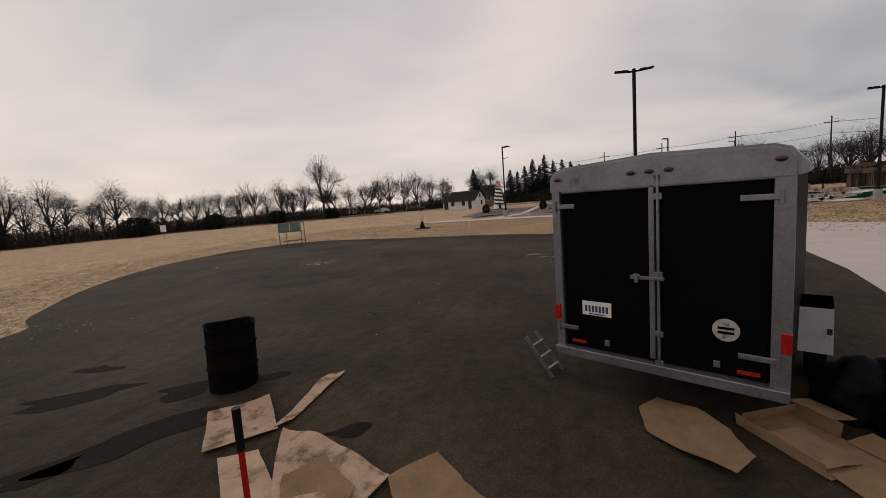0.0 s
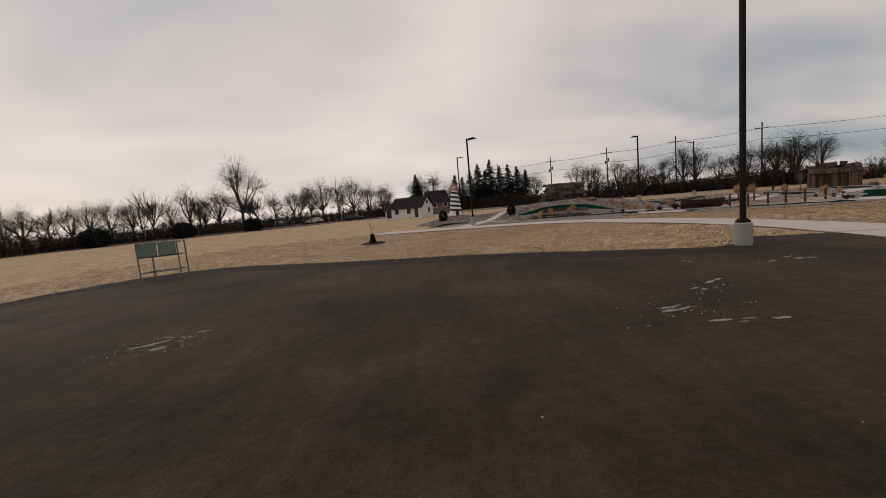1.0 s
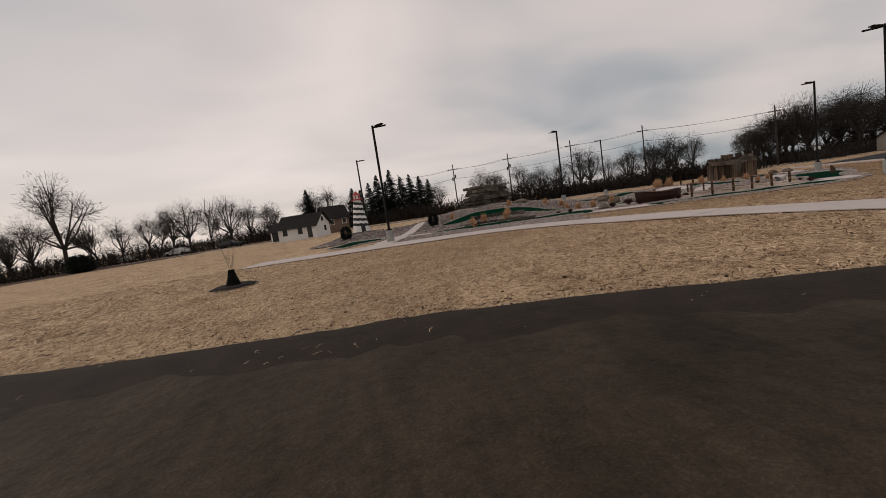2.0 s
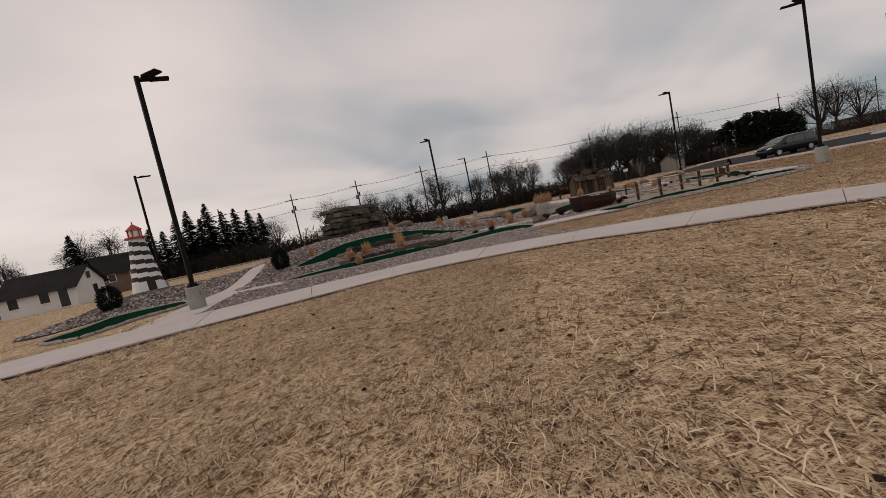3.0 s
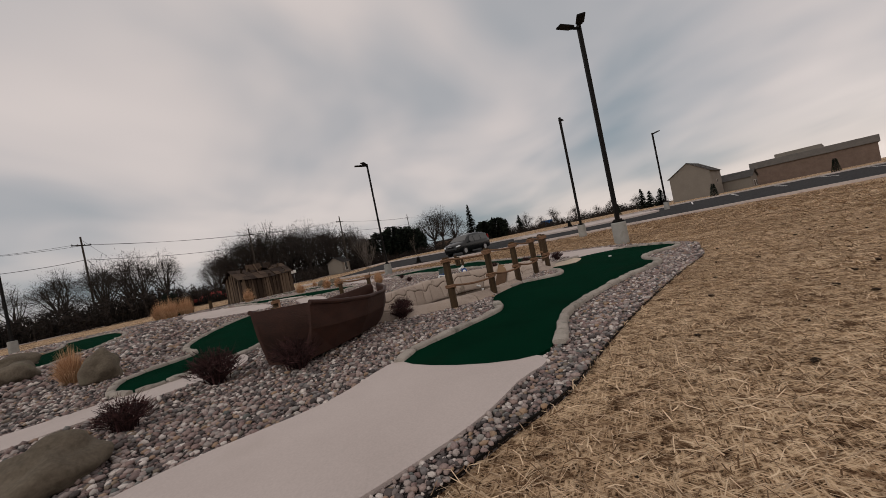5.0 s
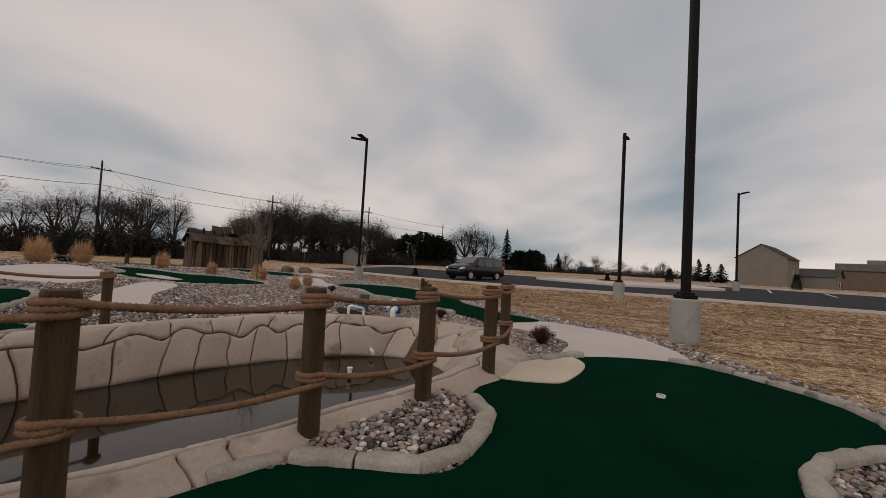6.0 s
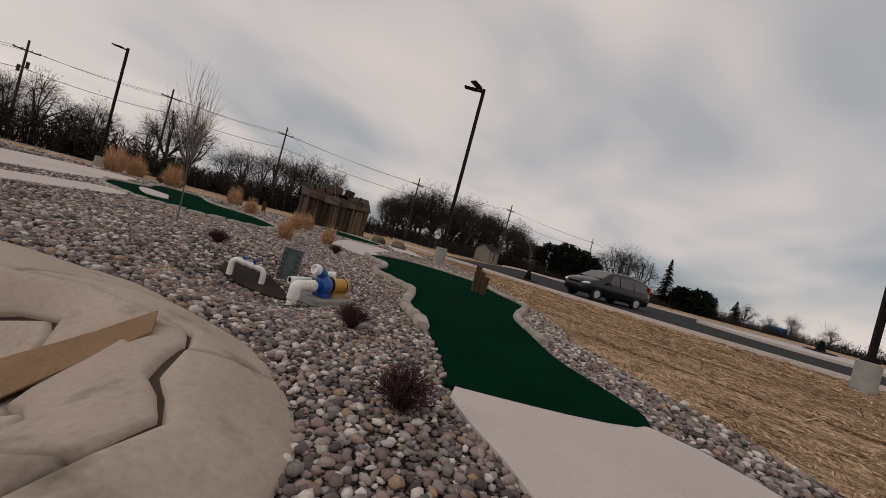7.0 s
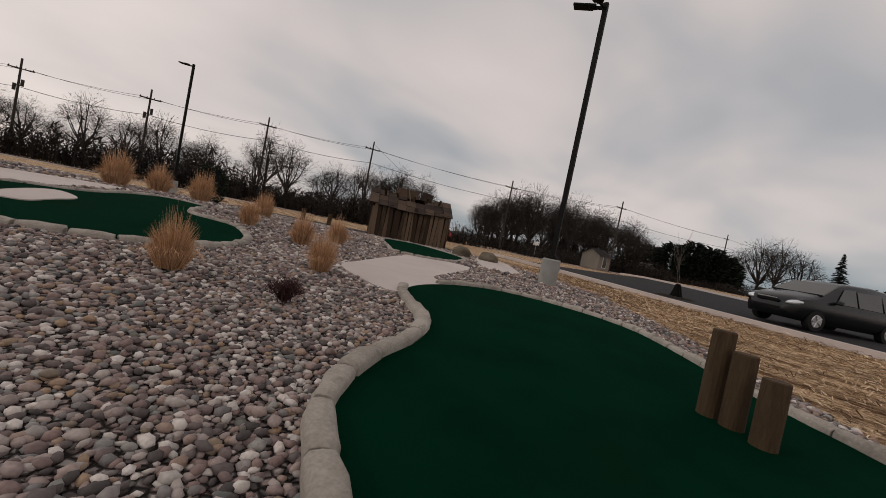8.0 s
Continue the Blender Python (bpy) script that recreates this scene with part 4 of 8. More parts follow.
vs = [[bm.verts.new((r * math.cos(a * math.pi / 16), r * math.sin(a * math.pi / 16), z + (0.02 * math.sin(a * 0.5) if z > 0.8 else 0))) for a in range(32)] for r, z in rings]
for i in range(len(rings) - 1):
    for a in range(32):
        bm.faces.new((vs[i][a], vs[i][(a + 1) % 32], vs[i + 1][(a + 1) % 32], vs[i + 1][a]))
bm.faces.new(vs[-1])
drum = part("drum", bm, RUST_BLACK, barrel, smooth=True)
drum.scale = (1.1, 1.1, 1.05)


def card(outline, at, label, mat=CARD, curl=0.05, seed=0, folds=()):
    """A torn flap of corrugated board, a few millimetres thick, lifting at its rim."""
    bm = bmesh.new()
    f = bm.faces.new([bm.verts.new((x, y, 0)) for x, y in outline])
    bmesh.ops.triangulate(bm, faces=[f])
    for _ in range(3):
        bmesh.ops.subdivide_edges(bm, edges=[e for e in bm.edges if e.calc_length() > 0.14], cuts=1, use_grid_fill=True)
        bmesh.ops.triangulate(bm, faces=[q for q in bm.faces if len(q.verts) > 3])
    for v in bm.verts:
        n1 = noise.noise(Vector((v.co.x * 2.2 + seed, v.co.y * 2.2, seed)))
        edge = noise.noise(Vector((v.co.x * 14, v.co.y * 14, seed)))
        v.co.z = 0.012 + curl * (0.5 + n1) * min(1.0, v.co.length * 2.2) + 0.006 * edge
        v.co.x += 0.012 * edge if v.is_boundary else 0
    bmesh.ops.solidify(bm, geom=bm.faces, thickness=0.005)
    ob = part("cardboard_sheet", bm, mat)
    ob.matrix_basis = at
    return tagged(ob, label, "cardboard", "cardboard on the dirt")


def local(pts):
    cx, cy = sum(p[0] for p in pts) / len(pts), sum(p[1] for p in pts) / len(pts)
    return (cx, cy), [(x - cx, y - cy) for x, y in pts]


for i, (pts, label, m, curl) in enumerate((
        ([(-2.08, 6.58), (-1.47, 6.90), (-1.07, 6.13), (-1.69, 5.77)], "pale stained cardboard sheet lying by the drum", CARD_STAINED, 0.05),
        ([(-1.48, 5.67), (-1.13, 5.77), (-0.52, 4.90), (-0.93, 4.74)], "pinkish cardboard sheet lying on the dirt", CARD_STAINED, 0.04),
        ([(-0.87, 5.57), (-0.97, 6.03), (-0.26, 5.63), (0.26, 5.22), (0.05, 4.85), (-0.37, 4.64), (-0.67, 4.95)], "crumpled brown cardboard flap with a raised fold", CARD_STAINED, 0.1),
        ([(-0.67, 5.21), (-0.36, 5.42), (-0.00, 5.01), (-0.16, 4.54), (-0.52, 4.64)], "small torn cardboard flap on the heap", CARD, 0.14),
        ([(-1.12, 6.13), (-0.97, 6.29), (-0.88, 6.70), (-0.65, 7.53), (-0.88, 7.48), (-1.03, 6.80)], "long narrow strip of torn cardboard", CARD_STAINED, 0.06),
        ([(0.24, 5.16), (0.67, 5.43), (1.03, 4.86), (1.08, 4.34), (0.46, 4.44)], "muddy brown cardboard sheet on the dirt", CARD, 0.05),
        ([(2.73, 5.81), (3.05, 6.05), (3.26, 5.71), (3.37, 5.40), (3.26, 4.98), (2.99, 4.82), (2.78, 5.18), (2.65, 5.50)], "torn tan cardboard sheet behind the trailer", CARD, 0.07))):
    (cx, cy), loc = local(pts)
    card(loc, pose(cx, cy, -0.005 + 0.01 * (i % 4)), label, m, curl, i * 3.7)

carton = thing("cardboard_box", "opened brown cardboard box lying flat by the trailer", "box", at=pose(3.91, 5.19, -0.005, 0, 0, 8))
for name, m, sx, sy, sz in (("bottom", pose(0, 0, 0), 0.62, 0.8, 0.006), ("side", pose(-0.31, 0.02, 0, 0, -10), 0.006, 0.78, 0.12), ("side", pose(0.3, 0.2, 0, 0, 14), 0.006, 0.42, 0.13),
                            ("flap", pose(0.0, 0.4, 0, 18), 0.6, 0.006, 0.14), ("flap", pose(0.42, 0.24, 0.12, 0, 8), 0.26, 0.4, 0.006), ("flap", pose(0.42, -0.22, 0.02, 0, -3), 0.28, 0.3, 0.006),
                            ("flap", pose(-0.02, -0.62, 0.0, 4), 0.5, 0.5, 0.006), ("flap", pose(-0.1, -0.1, 0.05, 5, 4), 0.36, 0.46, 0.006)):
    bm = bmesh.new()
    box(bm, m, sx, sy, sz)
    bmesh.ops.subdivide_edges(bm, edges=[e for e in bm.edges if e.calc_length() > 0.2], cuts=3, use_grid_fill=True)
    for v in bm.verts:
        v.co.z += 0.012 * (0.5 + noise.noise(v.co * 6))
    part(name, bm, CARD, carton)
for i, (x, y, r) in enumerate(((4.77, 5.62, 0.38), (5.26, 5.57, 0.44), (4.88, 5.15, 0.32))):
    lump("rubbish_bag", pose(x, y, -0.01, 0, 0, i * 70), r, r * 0.9, r * 1.0, BAG, i + 2, 0.35, 4, "full black plastic rubbish bag slumped on the dirt", "bag", "rubbish bags")
lump("pale_bucket_lid", pose(5.32, 5.68, 0.45, 12, 6), 0.1, 0.1, 0.04, WHITE_PAINT, 9, 0.1, 2, "small pale scrap lying on the black bags", "scrap")

stake = thing("marker_stake", "red stake with a black upper end stuck in the dirt", "stake", at=pose(-0.71, 4.72, 0.0, 0, 1, 0))
bm = bmesh.new()
rod(bm, (0, 0, 0), (0, 0, 0.68), 0.022, n=10)
part("shaft", bm, RED_LENS, stake)
bm = bmesh.new()
rod(bm, (0, 0, 0.68), (0, 0, 1.0), 0.028, 0.03, 10)
part("grip", bm, BLACK, stake)

# pallet-like steel stand at the lot's rim
stand = thing("steel_stand", "faded green steel stand with flat panels on thin legs", "stand", at=pose(-10.2, 30.0, 0, 0, 0, 10))
for x, y in ((0, 0), (1.45, 0.12), (0.35, 0.62), (1.6, 0.75)):
    bm = bmesh.new()
    box(bm, pose(x, y, 0), 0.05, 0.05, 1.55, 0.005)
    part("leg", bm, GREEN_STEEL, stand)
for z in (0.3, 0.95, 1.5):
    bm = bmesh.new()
    rod(bm, (0, 0, z), (1.45, 0.12, z), 0.02, n=6)
    rod(bm, (0.35, 0.62, z), (1.6, 0.75, z), 0.02, n=6)
    rod(bm, (0, 0, z), (0.35, 0.62, z), 0.02, n=6)
    rod(bm, (1.45, 0.12, z), (1.6, 0.75, z), 0.02, n=6)
    part("brace", bm, GREEN_STEEL, stand)
for x, w in ((0.36, 0.72), (1.1, 0.66)):
    bm = bmesh.new()
    box(bm, pose(x, -0.02, 0.98, -6), w, 0.06, 0.6, 0.015)
    box(bm, pose(x, 0.32, 1.5), w, 0.62, 0.05, 0.01)
    part("panel", bm, GREEN_STEEL, stand)

# ---- pond ----
FAUX = material("tan_stamped_rock", (0.3, 0.24, 0.195), (0.46, 0.385, 0.325), 1.6, 40, 0.85, bump=0.35, bump_scale=14, each=0.15, stain=(0.17, 0.14, 0.105), stain_scale=2.4, stain_at=0.58)
JOINT = material("dark_joint", (0.05, 0.035, 0.025), (0.09, 0.065, 0.045), 6, 40, 1.0, bump=0.3)
POND_FLOOR = material("pond_mud", (0.035, 0.022, 0.012), (0.085, 0.058, 0.034), 1.2, 14, 0.9, bump=0.4)
ROPE = material("manila_rope", (0.12, 0.062, 0.034), (0.3, 0.178, 0.108), 30, 160, 0.95, bump=0.5, bump_scale=220)
PVC = material("white_pvc", (0.62, 0.62, 0.6), (0.78, 0.78, 0.76), 5, 60, 0.4, bump=0.04, stain=(0.4, 0.38, 0.34), stain_scale=9, stain_at=0.66)
PUMP_BLUE = material("blue_pump_plastic", (0.004, 0.045, 0.2), (0.008, 0.075, 0.32), 5, 60, 0.35, bump=0.05, spec=0.5)
MOTOR_GOLD = material("golden_motor_paint", (0.34, 0.17, 0.02), (0.5, 0.27, 0.045), 5, 60, 0.35, metal=0.2, bump=0.08, spec=0.5)
BOX_GREY = material("grey_green_enclosure", (0.05, 0.075, 0.075), (0.09, 0.12, 0.12), 4, 50, 0.6, bump=0.1)
HULL = material("red_brown_hull", (0.018, 0.007, 0.0045), (0.055, 0.02, 0.012), 4, 30, 0.65, bump=0.3, stretch=(1, 1, 3))

water = bpy.data.materials.new("pond_water")
water.use_nodes = True
wb = water.node_tree.nodes["Principled BSDF"]
wb.inputs["Base Color"].default_value = (0.012, 0.0075, 0.0035, 1)
wb.inputs["Roughness"].default_value = 0.04
wb.inputs["IOR"].default_value = 1.33
wnz = water.node_tree.nodes.new("ShaderNodeTexNoise")
wnz.inputs["Scale"].default_value = 4.0
wbp = water.node_tree.nodes.new("ShaderNodeBump")
wbp.inputs["Strength"].default_value, wbp.inputs["Distance"].default_value = 0.05, 0.02
water.node_tree.links.new(wnz.outputs[0], wbp.inputs["Height"])
water.node_tree.links.new(wbp.outputs[0], wb.inputs["Normal"])

def basin(i, v):
    """A point of the rim: i along it, v from under the water (0) over the crest (0.5) to the outer foot (1)."""
    k, f = int(math.floor(i)) % NR, i - math.floor(i)
    k2 = (k + 1) % NR
    a, c, o = inner[k].lerp(inner[k2], f), crest[k].lerp(crest[k2], f), outer[k].lerp(outer[k2], f)
    h = hts[k] * (1 - f) + hts[k2] * f
    if v < 0.5:
        t = v / 0.5
        p, z = a.lerp(c, t), -0.56 + (h + 0.56) * math.sin(t * math.pi / 2) ** 0.9
    else:
        t = (v - 0.5) / 0.5
        p, z = c.lerp(o, t), h - (h + 0.02) * (1 - math.cos(t * math.pi / 2))
    z += 0.025 * noise.noise(Vector((p.x * 1.6, p.y * 1.6, 0)))
    return Vector((p.x, p.y, z))


pond = thing("pond", "shallow murky pond in a stamped tan rock basin", "pond")
bm = bmesh.new()
grid = [[bm.verts.new(basin(i, v / 10) - Vector((0, 0, 0.022)) + (outer[i] - inner[i]).normalized().to_3d() * (0.02 if v < 6 else -0.02)) for v in range(11)] for i in range(NR)]
for i in range(NR):
    for v in range(10):
        bm.faces.new((grid[i][v], grid[(i + 1) % NR][v], grid[(i + 1) % NR][v + 1], grid[i][v + 1]))
bmesh.ops.recalc_face_normals(bm, faces=bm.faces)
part("basin_wall", bm, JOINT, pond, smooth=True)
slab("basin_floor", [p.lerp(q, 0.3) for p, q in zip(inner, crest)], -0.53, POND_FLOOR, pond, 0.05)
bm = bmesh.new()
f = bm.faces.new([bm.verts.new((p.x, p.y, -0.44)) for p in [inner[i].lerp(crest[i], 0.22) for i in range(NR)]])
bmesh.ops.triangulate(bm, faces=[f])
part("water", bm, water, pond, "still dark water reflecting the sky")


def band_edge(k, i):
    """Height in the wall of the wavy joint under band k."""
    base = (0.04, 0.26, 0.55, 1.08)[k]
    if k in (0, 3):
        return base
    a = i * 2 * math.pi / NR
    return base + 0.15 * noise.noise(Vector((math.cos(a) * 7.5, math.sin(a) * 7.5, k * 7.3)))


def rock_cell(band, left, right):
    """One stamped stone between shared wavy joints: a full face with edges rolled into the groove."""
    (c0, k0), (c1, k1) = left, right
    bm = bmesh.new()
    w = max(0.25, (c1 - c0) * 0.22)
    e = 0.011 / w
    us = (0.35 * e, e, 2.4 * e, 0.2, 0.35, 0.5, 0.65, 0.8, 1 - 2.4 * e, 1 - e, 1 - 0.35 * e)
    rows = []
    for t in (0.018, 0.05, 0.11, 0.25, 0.42, 0.58, 0.75, 0.89, 0.95, 0.982):
        row = []
        for s in us:
            a = c0 + k0 * (t - 0.5) + 0.2 * noise.noise(Vector((c0 * 3.1, t * 2.2, band)))
            b = c1 + k1 * (t - 0.5) + 0.2 * noise.noise(Vector(((c1 % NR) * 3.1, t * 2.2, band)))
            i = a + (b - a) * s
            v = band_edge(band, i) * (1 - t) + band_edge(band + 1, i) * t
            deep = -0.032 if s in (us[0], us[-1]) or t in (0.018, 0.982) else (-0.003 if s in (e, 1 - e) or t in (0.05, 0.95) else 0.004)
            p = basin(i, v)
            n = (basin(i + 0.2, v) - basin(i - 0.2, v)).cross(basin(i, v + 0.03) - basin(i, v - 0.03)).normalized()
            row.append(bm.verts.new(p + n * (deep if n.z > 0 else -deep)))
        rows.append(row)
    for r in range(len(rows) - 1):
        for a in range(len(us) - 1):
            bm.faces.new((rows[r][a], rows[r][a + 1], rows[r + 1][a + 1], rows[r + 1][a]))
    bmesh.ops.recalc_face_normals(bm, faces=bm.faces)
    if sum(f.normal.z for f in bm.faces) < 0:
        bmesh.ops.reverse_faces(bm, faces=bm.faces)
    return part("rock_face", bm, FAUX, pond, smooth=True)


rng = random.Random(11)
for band, step in enumerate((2.0, 2.3, 2.2)):
    cuts, i = [], 0.0
    while i < NR - 0.9:
        low = hts[int(i) % NR] < 0.16
        cuts.append((i, rng.uniform(-0.75, 0.75) * (0.4 if low else 1)))
        i += step * rng.uniform(0.75, 1.35) * (2.0 if low else 1.0)
    cuts.append((float(NR), cuts[0][1]))
    for k in range(len(cuts) - 1):
        rock_cell(band, cuts[k], cuts[k + 1])

for x, y, h in ((27.85, 37.35, 0.0), (30.45, 35.6, 0.0)):
    riser = thing("pond_riser", "white plastic riser pipe standing in the pond", "pipe", "pond pipes", at=pose(x, y, -0.6))
    bm = bmesh.new()
    rod(bm, (0, 0, 0), (0, 0, 0.22 + h), 0.022, n=16)
    part("pipe", bm, BLACK, riser)
    bm = bmesh.new()
    rod(bm, (0, 0, 0.22 + h), (0, 0, 0.28 + h), 0.028, n=16)
    rod(bm, (0, 0, 0.272 + h), (0, 0, 0.292 + h), 0.036, n=16)
    part("cap", bm, PVC, riser)
inlet = thing("inlet_pipe", "white plastic inlet pipe poking from the pond wall", "pipe", "pond pipes", at=pose(31.58, 35.5, -0.33, 0, 0, 20))
bm = bmesh.new()
rod(bm, (-0.1, 0, -0.01), (0.25, 0, 0.02), 0.025, n=16)
rod(bm, (-0.11, 0, -0.01), (-0.05, 0, -0.005), 0.032, n=16)
part("pipe", bm, PVC, inlet)
CARD_WET = material("wet_cardboard", (0.05, 0.026, 0.012), (0.1, 0.055, 0.028), 4, 40, 0.7, bump=0.15)
sheet = thing("cardboard_sheet", "tan cardboard sheet, half soaked, slumped down the pond wall", "cardboard")
for nm, quad, mat in (("dry_half", ((32.17, 34.6, 0.13), (32.04, 34.43, 0.12), (31.58, 34.5, -0.12), (31.72, 34.8, -0.1)), CARD), ("wet_half", ((31.718, 34.802, -0.102), (31.578, 34.502, -0.122), (31.28, 34.72, -0.47), (31.45, 35.02, -0.47)), CARD_WET)):
    bm = bmesh.new()
    f = bm.faces.new([bm.verts.new(q) for q in quad])
    bmesh.ops.subdivide_edges(bm, edges=bm.edges[:], cuts=4, use_grid_fill=True)
    for v in bm.verts:
        v.co.z += 0.03 * noise.noise(v.co * 3.5)
    bmesh.ops.solidify(bm, geom=bm.faces[:], thickness=0.006)
    part(nm, bm, mat, sheet)


# short row of stones between the tan patch and the gravel
row = thing("stone_row", "short row of cast stones beside the tan turf", "curb")
ROW = curve_through([(29.72, 33.74), (29.88, 33.59), (30.03, 33.40), (30.18, 33.18), (30.28, 32.94), (30.37, 32.74), (30.39, 32.60)], 2, False)
for a, b in zip(ROW[:-1:2], ROW[2::2]):
    ob = new("curb_stone", CURB_MESHES[int(a.x * 50) % 5])
    ob.parent = row
    d, m = b - a, (a + b) / 2
    ob.matrix_basis = pose(m.x, m.y, -0.04, 0, 0, math.degrees(math.atan2(d.y, d.x))) @ Matrix.Diagonal((d.length - 0.01, 0.11, 0.09, 1))


# ---- cups in the greens ----
for x, y, size in ((28.85, 32.45, 0.55), (19.8, 41.4, 0.45)):
    cup = thing("golf_cup", "small white rimmed cup sunk in the turf", "golf cup", "golf cups", at=pose(x, y, rise(x, y) + 0.012))
    cup.scale = (size, size, 1)
    bm = bmesh.new()
    lathe(bm, (0, 0, -0.05), (0, 0, 1), ((0, 0.07), (0.056, 0.07), (0.06, 0.066), (0.06, 0.052), (0.052, 0.05)), 24)
    part("rim", bm, WHITE_PAINT, cup, "white plastic rim")
    bm = bmesh.new()
    lathe(bm, (0, 0, -0.02), (0, 0, 1), ((0, 0.05), (0.024, 0.05)), 20)
    part("bore", bm, BLACK, cup)

# ---- rope fence ----
def rope_mesh(path, r, turns=78.0):
    """A three-strand twist swept along a dense path."""
    vs, fs, s = [], [], 0.0
    for i, p in enumerate(path):
        d = (path[min(i + 1, len(path) - 1)] - path[max(i - 1, 0)]).normalized()
        u = d.cross(Vector((0, 0, 1)))
        u = u.normalized() if u.length > 0.05 else d.orthogonal().normalized()
        w = u.cross(d)
        if i:
            s += (p - path[i - 1]).length
        for k in range(12):
            t = k * math.pi / 6
            q = r * (0.68 + 0.44 * abs(math.cos(1.5 * (t - s * turns))))
            vs.append(p + (u * math.cos(t) + w * math.sin(t)) * q)
    for i in range(len(path) - 1):
        fs += [(i * 12 + k, i * 12 + (k + 1) % 12, (i + 1) * 12 + (k + 1) % 12, (i + 1) * 12 + k) for k in range(12)]
    return vs, fs


def post(x, y, h, r, label, group, lean=0.0):
    root = thing("fence_post", label, "post", group, at=pose(x, y, rise(x, y) - 0.06, lean, lean * 0.6, x * 57))
    bm = bmesh.new()
    n, levels = 18, (0, 0.3, 0.6, 0.9, 0.985, 1.0)
    rows = [[bm.verts.new((q * r * math.cos(a * 2 * math.pi / n) * (1 + 0.03 * noise.noise(Vector((a, t * 3, x)))), q * r * math.sin(a * 2 * math.pi / n), t * h)) for a in range(n)]
            for t, q in zip(levels, (1, 0.99, 1.0, 0.98, 0.97, 0.9))]
    for i in range(len(levels) - 1):
        for a in range(n):
            bm.faces.new((rows[i][a], rows[i][(a + 1) % n], rows[i + 1][(a + 1) % n], rows[i + 1][a]))
    bm.faces.new(rows[-1])
    part("timber", bm, WOOD, root, smooth=False)
    return root


FENCE = [(26.2, 36.95), (26.85, 36.05), (27.67, 35.27), (28.38, 34.61), (29.23, 33.98), (30.445, 33.61)]
for i, (x, y) in enumerate(FENCE):
    post(x, y, 0.965, 0.066, "round treated timber post wound with rope", "rope fence posts", 0.6 * (-1) ** i)
BACK_FENCE = [(24.9, 39.6), (27.2, 40.3), (29.6, 39.4), (30.4, 38.75)]
for i, (x, y) in enumerate(BACK_FENCE):
    post(x, y, 0.8, 0.055, "round timber post on the far side of the pond", "rope fence posts", 0.5)


def string_rope(posts, z, sag, rp, label):
    """One rope wound twice round each post and hanging slightly between them."""
    path = []
    for i, (x, y) in enumerate(posts):
        d = Vector((posts[min(i + 1, len(posts) - 1)][0] - posts[max(i - 1, 0)][0], posts[min(i + 1, len(posts) - 1)][1] - posts[max(i - 1, 0)][1], 0)).normalized()
        a0 = math.atan2(-d.x, d.y)
        wrap = [Vector((x + rp * math.cos(a0 + u * math.pi / 32), y + rp * math.sin(a0 + u * math.pi / 32), z + 0.027 * (u / 64 - 1))) for u in range(129)]
        if path:
            a, b = path[-1], wrap[0]
            n = int((b - a).length / 0.011)
            path += [a.lerp(b, k / n) - Vector((0, 0, sag * 4 * (k / n) * (1 - k / n))) for k in range(1, n)]
        path += wrap
    v, f = rope_mesh(path, 0.018, 90.0)
    return tagged(raw("rope", v, f, ROPE, smooth=True), label, "rope", "fence ropes")


string_rope(FENCE, 0.835, 0.03, 0.08, "thick twisted manila rope strung along the post tops")
string_rope(FENCE, 0.37, 0.045, 0.08, "thick twisted manila rope strung low between the posts")
string_rope(BACK_FENCE[2:], 0.72, 0.03, 0.068, "twisted manila rope between the far posts")
string_rope(BACK_FENCE[:2], 0.69, 0.03, 0.068, "twisted manila rope behind the boat")

# stub posts on the bending green
for x, y, h, r in ((39.4, 35.0, 0.62, 0.07), (39.3, 34.88, 0.52, 0.07), (39.13, 34.74, 0.44, 0.07)):
    post(x, y, h, r, "short round timber stub post set in the turf", "stub posts", 1.0)
for x, y in ((49.5, 53.2), (50.6, 52.4)):
    post(x, y, 0.7, 0.12, "thick short timber bollard in the gravel", "bollards")

# ---- pump set ----
pump = thing("pump_set", "blue and gold pool pump with white pipes on a slab", "pump", at=pose(34.49, 35.42, -0.165, 0, 0, -8))
pump.scale = (0.78, 0.78, 0.78)
SAWN = material("pale_sawn_board", (0.26, 0.18, 0.1), (0.42, 0.31, 0.19), 4, 60, 0.8, bump=0.2, stretch=(1, 8, 8), each=0.2)
bm = bmesh.new()
box(bm, pose(0.17, 0.03, -0.02), 0.74, 0.5, 0.105, 0.014)
part("slab", bm, BASE_CONCRETE, pump, "low grey concrete slab")
bm = bmesh.new()
lathe(bm, (0.17, 0, 0.25), (1, 0, 0.25), ((0, 0.08), (0, 0.098), (0.012, 0.104), (0.25, 0.104), (0.252, 0.1), (0.262, 0.1), (0.264, 0.106), (0.31, 0.106), (0.328, 0.092), (0.33, 0.03)), 28)
motor = part("motor", bm, MOTOR_GOLD, pump, "gold painted electric motor")
bm = bmesh.new()
lathe(bm, (0.42, 0, 0.25), (1, 0, 0.25), ((0, 0.1075), (0.012, 0.1075)), 28)
part("band", bm, BLACK, motor, "dark clamp band")
bm = bmesh.new()
box(bm, pose(0.3, -0.09, 0.143), 0.22, 0.02, 0.014, 0.003)
box(bm, pose(0.3, 0.09, 0.143), 0.22, 0.02, 0.014, 0.003)
box(bm, pose(0.3, 0, 0.14), 0.16, 0.16, 0.02, 0.003)
part("motor_foot", bm, MOTOR_GOLD, pump)
